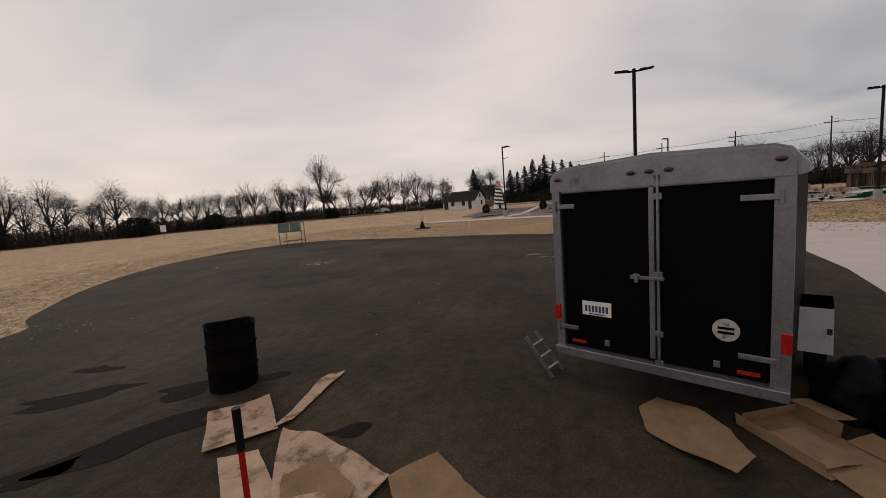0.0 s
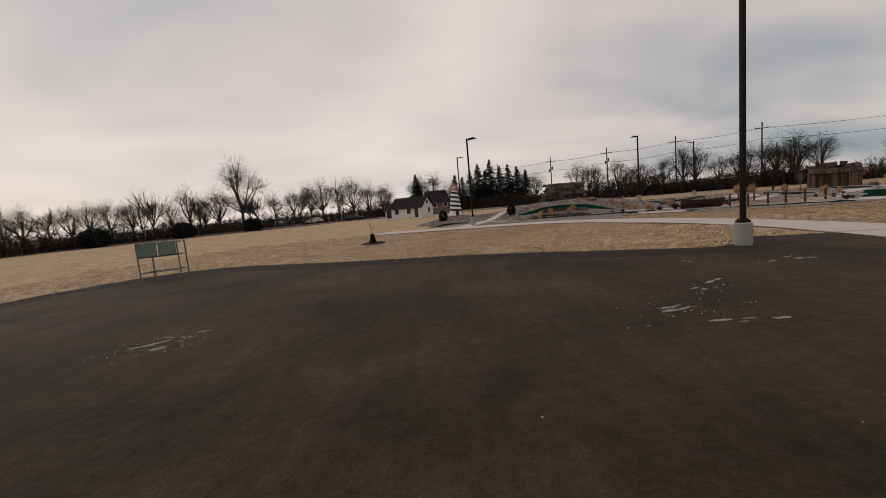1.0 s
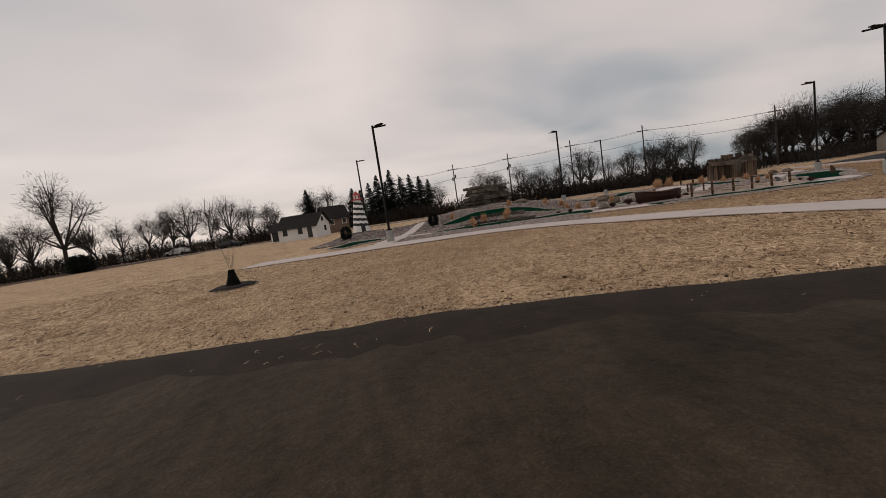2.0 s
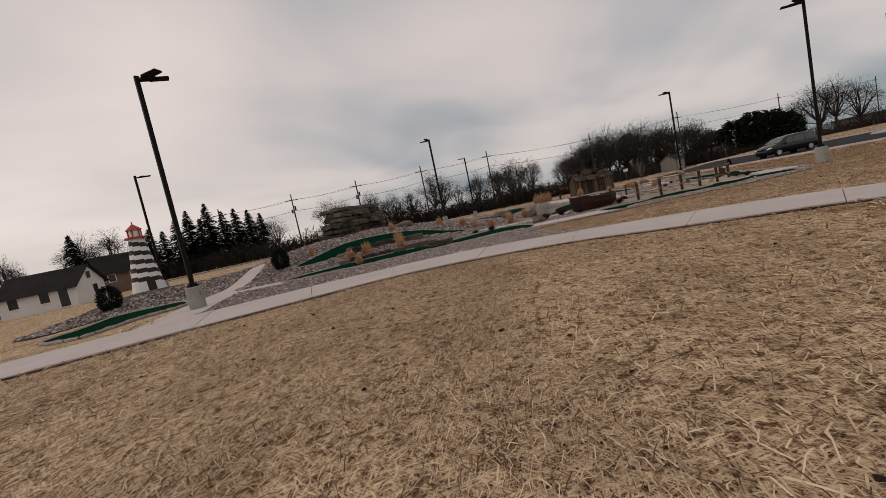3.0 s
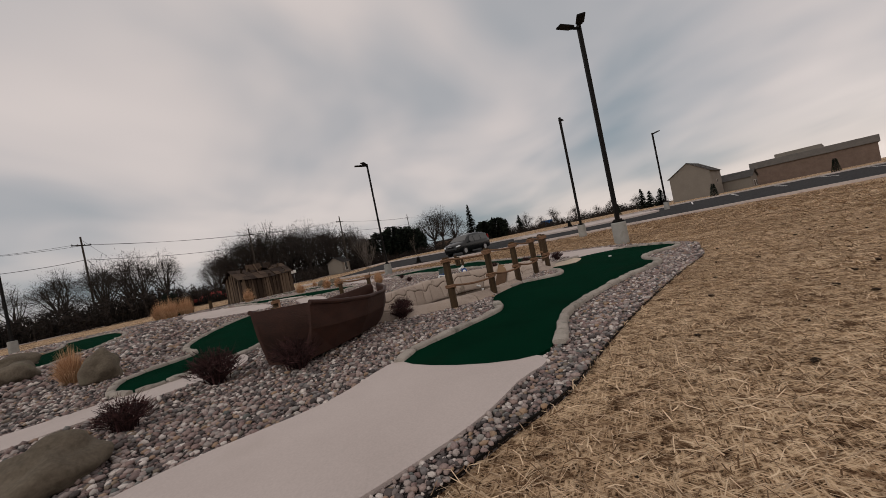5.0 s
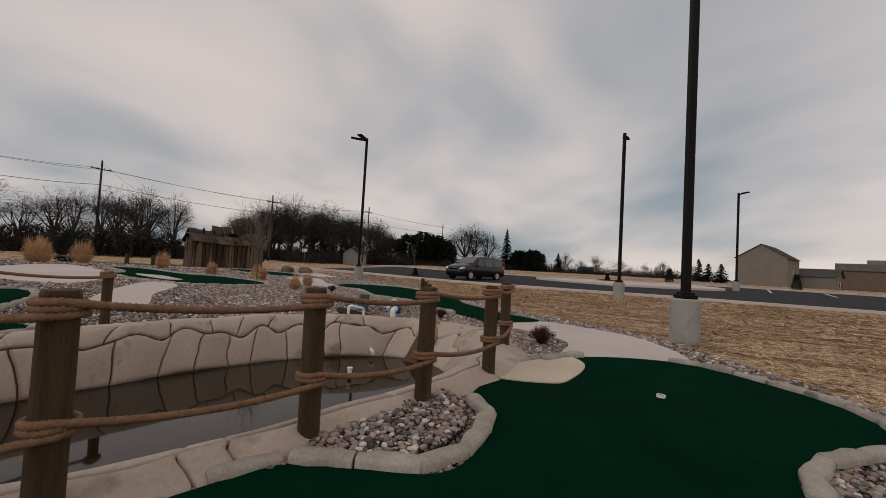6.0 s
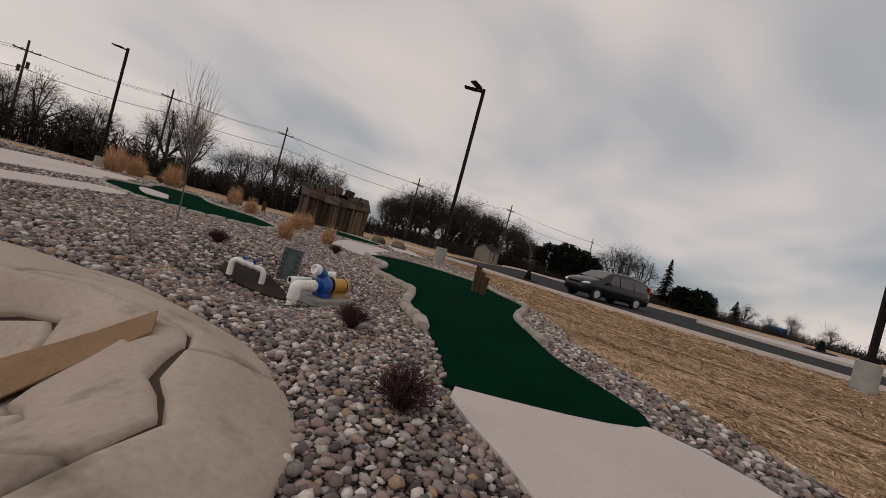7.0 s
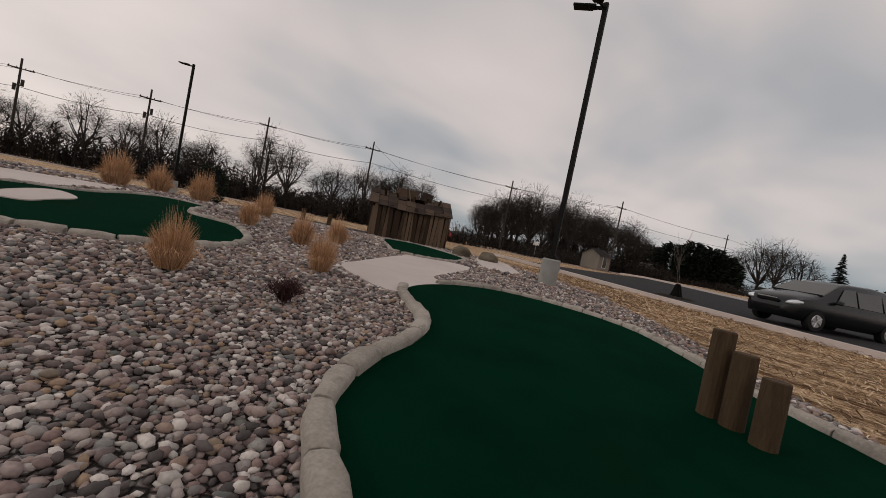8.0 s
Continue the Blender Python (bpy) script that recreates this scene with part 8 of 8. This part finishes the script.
# ---- loose stones and straw ----
def stone_material():
    m = bpy.data.materials.new("mixed_river_stone")
    m.use_nodes = True
    nd, ln = m.node_tree.nodes, m.node_tree.links
    bsdf = nd["Principled BSDF"]
    geo, oi = nd.new("ShaderNodeNewGeometry"), nd.new("ShaderNodeObjectInfo")
    add = nd.new("ShaderNodeMath")
    ln.new(geo.outputs["Random Per Island"], add.inputs[0])
    ln.new(oi.outputs["Random"], add.inputs[1])
    fr = nd.new("ShaderNodeMath")
    fr.operation = "FRACT"
    ln.new(add.outputs[0], fr.inputs[0])
    ramp = nd.new("ShaderNodeValToRGB")
    e = ramp.color_ramp.elements
    e[0].position, e[0].color = 0.0, (0.06, 0.053, 0.052, 1)
    e[1].position, e[1].color = 1.0, (0.62, 0.58, 0.55, 1)
    for p, c in ((0.14, (0.13, 0.11, 0.107)), (0.3, (0.25, 0.176, 0.162)), (0.42, (0.375, 0.3, 0.272)), (0.5, (0.16, 0.157, 0.158)), (0.6, (0.44, 0.39, 0.36)), (0.7, (0.29, 0.222, 0.21)), (0.78, (0.36, 0.25, 0.162)), (0.84, (0.11, 0.126, 0.122)), (0.92, (0.64, 0.585, 0.54))):
        e.new(p).color = (*c, 1)
    ln.new(fr.outputs[0], ramp.inputs[0])
    nz = nd.new("ShaderNodeTexNoise")
    nz.inputs["Scale"].default_value, nz.inputs["Detail"].default_value = 60, 5
    ln.new(geo.outputs["Position"], nz.inputs["Vector"])
    mix = nd.new("ShaderNodeMix")
    mix.data_type, mix.blend_type = "RGBA", "MULTIPLY"
    mix.inputs["Factor"].default_value = 0.6
    r2 = nd.new("ShaderNodeValToRGB")
    r2.color_ramp.elements[0].position, r2.color_ramp.elements[0].color = 0.3, (0.55, 0.5, 0.48, 1)
    r2.color_ramp.elements[1].position, r2.color_ramp.elements[1].color = 0.65, (1, 1, 1, 1)
    ln.new(nz.outputs[0], r2.inputs[0])
    ln.new(ramp.outputs[0], mix.inputs["A"])
    ln.new(r2.outputs[0], mix.inputs["B"])
    ln.new(mix.outputs["Result"], bsdf.inputs["Base Color"])
    bsdf.inputs["Roughness"].default_value = 0.72
    bsdf.inputs["Specular IOR Level"].default_value = 0.3
    bp = nd.new("ShaderNodeBump")
    bp.inputs["Strength"].default_value, bp.inputs["Distance"].default_value = 0.25, 0.004
    ln.new(nz.outputs[0], bp.inputs["Height"])
    ln.new(bp.outputs[0], bsdf.inputs["Normal"])
    return m


RIVER = stone_material()
nprng = np.random.default_rng(7)


def unit_stone(sub):
    bm = bmesh.new()
    if sub in (0, 2):
        eight = [bm.verts.new(c) for c in ((1, 0, 0), (0, 1, 0), (-1, 0, 0), (0, -1, 0), (0, 0, 1), (0, 0, -1))]
        for k in range(4):
            bm.faces.new((eight[k], eight[(k + 1) % 4], eight[4]))
            bm.faces.new((eight[(k + 1) % 4], eight[k], eight[5]))
        if sub:
            bmesh.ops.subdivide_edges(bm, edges=bm.edges[:], cuts=1, use_grid_fill=True)
        bmesh.ops.triangulate(bm, faces=[q for q in bm.faces if len(q.verts) > 3])
        for q in bm.verts:
            q.co.normalize()
    else:
        bmesh.ops.create_icosphere(bm, subdivisions=sub, radius=1.0)
    bm.verts.ensure_lookup_table()
    v = np.array([q.co[:] for q in bm.verts])
    f = np.array([[q.index for q in p.verts] for p in bm.faces])
    bm.free()
    return v, f


def in_poly(px, py, poly):
    """Which of many points lie inside the outline."""
    x, y = np.array([p[0] for p in poly]), np.array([p[1] for p in poly])
    c = np.zeros(len(px), bool)
    j = len(x) - 1
    for i in range(len(x)):
        if y[i] != y[j]:
            c ^= ((y[i] > py) != (y[j] > py)) & (px < (x[j] - x[i]) * (py - y[i]) / (y[j] - y[i]) + x[i])
        j = i
    return c


def far_from(px, py, line, closed=True):
    """Distance of many points to a line."""
    d = np.full(len(px), 1e9)
    n = len(line)
    for i in range(n if closed else n - 1):
        ax_, ay_, bx, by = line[i][0], line[i][1], line[(i + 1) % n][0], line[(i + 1) % n][1]
        L = (bx - ax_) ** 2 + (by - ay_) ** 2 + 1e-9
        t = np.clip(((px - ax_) * (bx - ax_) + (py - ay_) * (by - ay_)) / L, 0, 1)
        d = np.minimum(d, np.hypot(px - ax_ - t * (bx - ax_), py - ay_ - t * (by - ay_)))
    return d


# a line down the middle of the visited ground
ROUTE = [(4, 31.5), (7.3, 35.6), (11.5, 38.1), (15.4, 38.5), (19, 37.9), (22.2, 36.1), (25.2, 34.6), (28, 33.4), (30.9, 32.9), (33.7, 33.5), (36.2, 35.2), (38, 36.8)]


def rise_many(px, py):
    return np.array([rise(a, b) for a, b in zip(px, py)])


def scatter(step, keep, z=0.02):
    """Jittered grid of places in the gravel bed, clear of greens, paths and pond."""
    gx, gy = np.meshgrid(np.arange(3.0, 60.0, step), np.arange(29.0, 60.0, step))
    px = gx.ravel() + nprng.uniform(-0.5, 0.5, gx.size) * step
    py = gy.ravel() + nprng.uniform(-0.5, 0.5, gx.size) * step
    ok = keep(px, py)
    px, py = px[ok], py[ok]
    ok = in_poly(px, py, BED)
    for g in GREENS + PATH_LINES + [POND_OUT, HOLE]:
        ok &= ~in_poly(px, py, g)
    return px[ok], py[ok]


def stones(name, px, py, size, sub, label, parent):
    v, f = unit_stone(sub)
    n = len(px)
    sc = size * nprng.uniform(0.6, 1.5, (n, 1)) * np.stack([nprng.uniform(0.8, 1.3, n), nprng.uniform(0.65, 1.0, n), nprng.uniform(0.42, 0.72, n)], 1)
    a, b = nprng.uniform(0, 2 * np.pi, n), nprng.normal(0, 0.35, n)
    lump_ = 1 + nprng.normal(0, 0.1, (n, len(v), 1))
    P = v[None] * lump_ * sc[:, None]
    y2, z2 = P[..., 1] * np.cos(b)[:, None] - P[..., 2] * np.sin(b)[:, None], P[..., 1] * np.sin(b)[:, None] + P[..., 2] * np.cos(b)[:, None]
    x3, y3 = P[..., 0] * np.cos(a)[:, None] - y2 * np.sin(a)[:, None], P[..., 0] * np.sin(a)[:, None] + y2 * np.cos(a)[:, None]
    zz = rise_many(px, py) - 0.035 + sc[:, 2] * nprng.uniform(0.35, 1.0, n)
    V = np.stack([x3 + px[:, None], y3 + py[:, None], z2 + zz[:, None]], -1).reshape(-1, 3)
    F = (f[None] + (np.arange(n) * len(v))[:, None, None]).reshape(-1, 3)
    me = bpy.data.meshes.new(name)
    me.vertices.add(len(V))
    me.vertices.foreach_set("co", V.ravel())
    me.loops.add(F.size)
    me.loops.foreach_set("vertex_index", F.ravel())
    me.polygons.add(len(F))
    me.polygons.foreach_set("loop_start", np.arange(0, F.size, 3))
    me.polygons.foreach_set("use_smooth", np.ones(len(F), bool))
    me.update(calc_edges=True)
    me.materials.append(RIVER)
    ob = new(name, me)
    ob.parent = parent
    return tagged(ob, label, kind="stuff")


near = lambda px, py: far_from(px, py, ROUTE, False) < 1.5
ring = lambda px, py: (lambda d: (d >= 1.5) & (d < 4.6))(far_from(px, py, ROUTE, False))
outer_ring = lambda px, py: (lambda d: (d >= 4.6) & (d < 9))(far_from(px, py, ROUTE, False))
far_ring = lambda px, py: (lambda d: (d >= 9) & (d < 19))(far_from(px, py, ROUTE, False))
px, py = scatter(0.0345, near)
stones("river_stones", px, py, 0.021, 1, "loose rounded river stones, grey, pink and tan", bed)
px, py = scatter(0.045, ring)
stones("river_stones", px, py, 0.0255, 1, "loose rounded river stones, grey, pink and tan", bed)
px, py = scatter(0.06, outer_ring)
stones("river_stones", px, py, 0.034, 0, "loose rounded river stones, grey, pink and tan", bed)
px, py = scatter(0.12, far_ring)
stones("river_stones", px, py, 0.06, 0, "loose rounded river stones, grey, pink and tan", bed)
# the small gravel pocket between the pond rim and the green
POCKET = curve_through([(27.65, 35.25), (27.45, 34.95), (27.55, 34.55), (28.0, 34.3), (28.5, 34.32), (28.75, 34.5), (28.4, 34.85)], 5)
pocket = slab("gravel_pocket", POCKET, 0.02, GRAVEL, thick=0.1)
tagged(pocket, "small pocket of river gravel beside the pond rim", "gravel", kind="structure")
gx, gy = np.meshgrid(np.arange(27.4, 28.9, 0.034), np.arange(34.2, 35.4, 0.034))
px, py = gx.ravel() + nprng.uniform(-0.02, 0.02, gx.size), gy.ravel() + nprng.uniform(-0.02, 0.02, gx.size)
ok = in_poly(px, py, POCKET)
ob = stones("river_stones", px[ok], py[ok], 0.02, 2, "loose rounded river stones in the pocket", pocket)
ob.matrix_basis = pose(0, 0, 0.05)

# single larger stones on the bed
v, f = unit_stone(2)
SINGLES = []
for k in range(6):
    r = np.random.default_rng(k)
    w = v * (1 + r.normal(0, 0.09, (len(v), 1))) * np.array([1.15, 0.9, 0.6])
    me = bpy.data.meshes.new("river_stone")
    me.from_pydata([tuple(q) for q in w], [], [tuple(int(i) for i in q) for q in f])
    me.materials.append(RIVER)
    for p in me.polygons:
        p.use_smooth = True
    SINGLES.append(me)
rng = random.Random(17)
made = 0
while made < 280:
    x, y = (rng.uniform(33.9, 38.2), rng.uniform(34.2, 38.6)) if made < 190 else (rng.uniform(15.5, 19), rng.uniform(38.6, 42.5))
    if not inside(x, y, BED) or any(inside(x, y, g) for g in GREENS + PATH_LINES + [POND_OUT, HOLE]):
        continue
    ob = new("river_stone", SINGLES[made % 6])
    ob.parent = bed
    q = rng.uniform(0.022, 0.034)
    ob.matrix_basis = pose(x, y, rise(x, y) - 0.002, rng.uniform(-20, 20), rng.uniform(-20, 20), rng.uniform(0, 360)) @ Matrix.Diagonal((q, q, q, 1))
    made += 1


def straw_material(name, a, b):
    return material(name, a, b, 2.0, 30, 1.0, bump=0, island=0.9, spread=0.3, spec=0.15)


STRAW_BLADE = straw_material("straw_blade", (0.125, 0.073, 0.04), (0.74, 0.572, 0.39))


def straw(name, px, py, length, width, label, lift=0.02):
    """Flat bent stalks thrown over the ground."""
    n = len(px)
    a = nprng.normal(1.0, 0.7, n) + np.where(nprng.random(n) < 0.45, nprng.uniform(0, np.pi, n), 0)
    L = length * nprng.uniform(0.5, 1.4, n)
    w = width * nprng.uniform(0.7, 1.4, n)
    d, s = np.stack([np.cos(a), np.sin(a)], 1), np.stack([-np.sin(a), np.cos(a)], 1)
    bend = nprng.normal(0, 0.16, n) * L
    z0 = rise_many(px, py) - 0.05 + nprng.uniform(-0.012, lift * 0.8, n)
    up = np.abs(nprng.normal(0, 0.16, n)) * L
    V = np.zeros((n, 6, 3))
    for j, t in enumerate((-0.5, 0.0, 0.5)):
        cx = px + d[:, 0] * L * t + s[:, 0] * bend * (4 * t * t)
        cy = py + d[:, 1] * L * t + s[:, 1] * bend * (4 * t * t)
        cz = z0 + (up * (1 - 4 * t * t) if j != 2 else up * 0.55) + 0.004
        for k, sg in enumerate((-0.5, 0.5)):
            V[:, 2 * j + k, 0], V[:, 2 * j + k, 1], V[:, 2 * j + k, 2] = cx + s[:, 0] * w * sg, cy + s[:, 1] * w * sg, cz + 0.3 * w * sg
    F = np.array([[0, 1, 3, 2], [2, 3, 5, 4]])[None] + (np.arange(n) * 6)[:, None, None]
    F = F.reshape(-1, 4)
    me = bpy.data.meshes.new(name)
    me.vertices.add(n * 6)
    me.vertices.foreach_set("co", V.ravel())
    me.loops.add(F.size)
    me.loops.foreach_set("vertex_index", F.ravel())
    me.polygons.add(len(F))
    me.polygons.foreach_set("loop_start", np.arange(0, F.size, 4))
    me.update(calc_edges=True)
    me.materials.append(STRAW_BLADE)
    return tagged(new(name, me), label, "straw", kind="stuff")


HARD = [LOT, WALK, BED, DRIVE] + GREENS
FLY = [(0.7, 24), (1, 27), (3.8, 31.5), (7.3, 35.6), (11.5, 38.1), (15.4, 38.5), (19, 37.9), (22.2, 36.1), (25.2, 34.6), (28, 33.4), (33, 32.5), (38, 34)]


def straw_places(step, lo, hi, x0, x1, y0, y1):
    gx, gy = np.meshgrid(np.arange(x0, x1, step), np.arange(y0, y1, step))
    px, py = gx.ravel() + nprng.uniform(-step, step, gx.size), gy.ravel() + nprng.uniform(-step, step, gx.size)
    d = far_from(px, py, FLY, False)
    ok = (d >= lo) & (d < hi)
    px, py = px[ok], py[ok]
    ok = np.ones(len(px), bool)
    for g in HARD:
        ok &= ~in_poly(px, py, g)
    clump = np.array([noise.noise(Vector((a * 0.8, b * 0.8, 3))) for a, b in zip(px, py)])
    ok &= nprng.random(len(px)) < 0.75 + 0.5 * clump
    return px[ok], py[ok]


px, py = straw_places(0.038, 0, 2.3, -4, 42, 22, 42)
straw("straw_mulch", px, py, 0.13, 0.0056, "loose dry straw stalks strewn over the seeded ground")
px, py = straw_places(0.064, 2.3, 7, -10, 46, 18, 46)
straw("straw_mulch", px, py, 0.16, 0.0085, "loose dry straw strewn over the ground farther off")
px, py = straw_places(0.11, 7, 20, -25, 60, 8, 46)
straw("straw_mulch", px, py, 0.22, 0.016, "clumps of dry straw over the open ground", 0.03)


def clods(name, places, size, mat, label, category):
    v, f = unit_stone(1)
    V, F = [], []
    for i, (x, y, z) in enumerate(places):
        r = np.random.default_rng(i)
        s = size * r.uniform(0.4, 1.4)
        w = v * (1 + r.normal(0, 0.2, (len(v), 1))) * s * np.array([1.2, 0.9, 0.5]) + np.array([x, y, z + s * 0.2])
        F += [tuple(int(q) + len(V) for q in t) for t in f]
        V += [tuple(q) for q in w]
    return tagged(raw(name, V, F, mat), label, category, kind="stuff")


rng = random.Random(3)
spots = []
while len(spots) < 520:
    x, y = rng.uniform(-12, 30), rng.uniform(18, 44)
    if not any(inside(x, y, g) for g in (LOT, WALK, BED)):
        spots.append((x, y, -0.045))
clods("soil_clods", spots, 0.026, SOIL, "dark clods of soil lying in the straw", "soil")
spots = [(p.x + rng.gauss(0, 0.4), p.y + rng.gauss(0, 0.3), -0.025) for p in LOT[20:96] for _ in range(26)]
clods("soil_clods", spots, 0.017, SOIL, "crumbled dark soil along the rim of the lot", "soil")
def smear(x, y, length, width, turn, seed):
    """A thin ragged film of crushed limestone ground into the dirt."""
    rng = random.Random(seed)
    d = Vector((math.cos(radians(turn)), math.sin(radians(turn)), 0))
    w = Vector((-d.y, d.x, 0))
    ring = []
    for k in range(30):
        a = k * math.pi / 15
        q = 0.4 + 1.0 * rng.random()
        ring.append(Vector((x, y, 0)) + d * math.cos(a) * length * q * 0.5 + w * math.sin(a) * width * q * 0.5)
    return ring


bank = []
RIM_LINE = LOT[24:94]
for k, p in enumerate(RIM_LINE):
    d = RIM_LINE[min(k + 1, len(RIM_LINE) - 1)] - RIM_LINE[max(k - 1, 0)]
    n = Vector((d.y, -d.x, 0)).normalized()
    deep = 1.5 + 0.6 * noise.noise(Vector((k * 0.31, 2, 0))) + 0.25 * noise.noise(Vector((k * 1.1, 5, 0)))
    bank.append((p + n * deep, p - n * (0.12 + 0.08 * noise.noise(Vector((k * 0.9, 8, 0))))))
bm = bmesh.new()
rows = []
for k, (a, b) in enumerate(bank):
    fade = min(1.0, k / 5, (len(bank) - 1 - k) / 5)
    prof = ((0.0, -0.016), (0.3, 0.004), (0.62, 0.02), (0.85, 0.035), (1.0, -0.075))
    rows.append([bm.verts.new((*(a.lerp(b, 1 - (1 - t) * (0.25 + 0.75 * fade)).xy), h * (0.5 + 0.5 * fade) + 0.018 * noise.noise(Vector((k * 0.8, t * 6, 1))))) for t, h in prof])
for k in range(len(rows) - 1):
    for q in range(4):
        bm.faces.new((rows[k][q], rows[k + 1][q], rows[k + 1][q + 1], rows[k][q + 1]))
bmesh.ops.recalc_face_normals(bm, faces=bm.faces)
tagged(part("soil_bank", bm, SOIL, smooth=True), "low bank of dark damp soil under the straw's edge", "soil", kind="structure")
rim = []
for k in range(len(bank) - 1):
    for _ in range(60):
        f = nprng.random()
        rim.append(bank[k][0].lerp(bank[k + 1][0], f).lerp(bank[k][1].lerp(bank[k + 1][1], f), 1 - 0.8 * nprng.random() ** 9))
straw("straw_mulch", np.array([p.x for p in rim]), np.array([p.y for p in rim]), 0.11, 0.0042, "stray straw stalks on the soil bank", 0.03).location.z = 0.03


SMEARS = []
for i, (cx, cy, n) in enumerate(((-4.63, 19.21, 5), (-4.24, 19.74, 3), (5.90, 18.18, 3), (4.37, 17.12, 5), (5.01, 16.22, 4), (6.67, 18.56, 2), (10.03, 19.46, 4), (9.24, 19.39, 2), (7.78, 20.24, 2), (-9.56, 20.94, 1))):
    r2 = random.Random(i)
    for k in range(n):
        SMEARS.append((cx + r2.gauss(0, 0.22), cy + r2.gauss(0, 0.12), r2.uniform(0.08, 0.34), r2.uniform(0.03, 0.1), r2.uniform(-25, 35)))
for i, q in enumerate(SMEARS):
    ob = slab("limestone_smear", smear(*q, i), -0.004, CHALK, thick=0.008)
    tagged(ob, "pale smear of crushed limestone pressed into dirt", "stone dust", "limestone smears")
spots = []
for cx, cy, n, sx, sy in ((-4.54, 19.32, 110, 0.5, 0.3), (4.48, 17.03, 50, 0.5, 0.25), (5.57, 17.95, 30, 0.6, 0.2), (9.69, 19.43, 40, 0.6, 0.2), (-9.40, 11.58, 120, 1.6, 0.7), (3.05, 12.54, 14, 3, 2), (-4.14, 10.19, 14, 4, 3)):
    spots += [(cx + rng.gauss(0, sx), cy + rng.gauss(0, sy), -0.012) for _ in range(n)]
clods("limestone_chips", spots, 0.012, CHALK, "scattered pale limestone chips on the dirt", "stone chips")
# ragged near-black brown patches on the dirt: x, y, length, width, turn
DARK_PATCH_AT = [(-2.6, 6.2, 1.6, 0.6, 35), (-4.3, 7.5, 1.6, 0.5, 20), (-3.3, 5.7, 0.9, 0.4, 60), (-4.9, 8.5, 0.9, 0.3, -10), (-0.31, 5.98, 0.5, 0.35, 0), (-1.75, 7.62, 0.7, 0.35, 10), (-2.8, 7.4, 0.9, 0.5, 20)]
DARK_PATCH = material("dark_patch_soil", (0.005, 0.0037, 0.0026), (0.022, 0.0165, 0.012), 3, 30, 0.95, bump=0.8, bump_scale=20, spec=0.1)
for i, (x, y, a, b, turn) in enumerate(DARK_PATCH_AT):
    ob = slab("burnt_patch", curve_through([p.xy for p in smear(x, y, a, b, turn, 60 + i)[::3]], 4), -0.006, DARK_PATCH, thick=0.006)
    tagged(ob, "ragged dark patch lying on the dirt", "soot", "burnt patches")
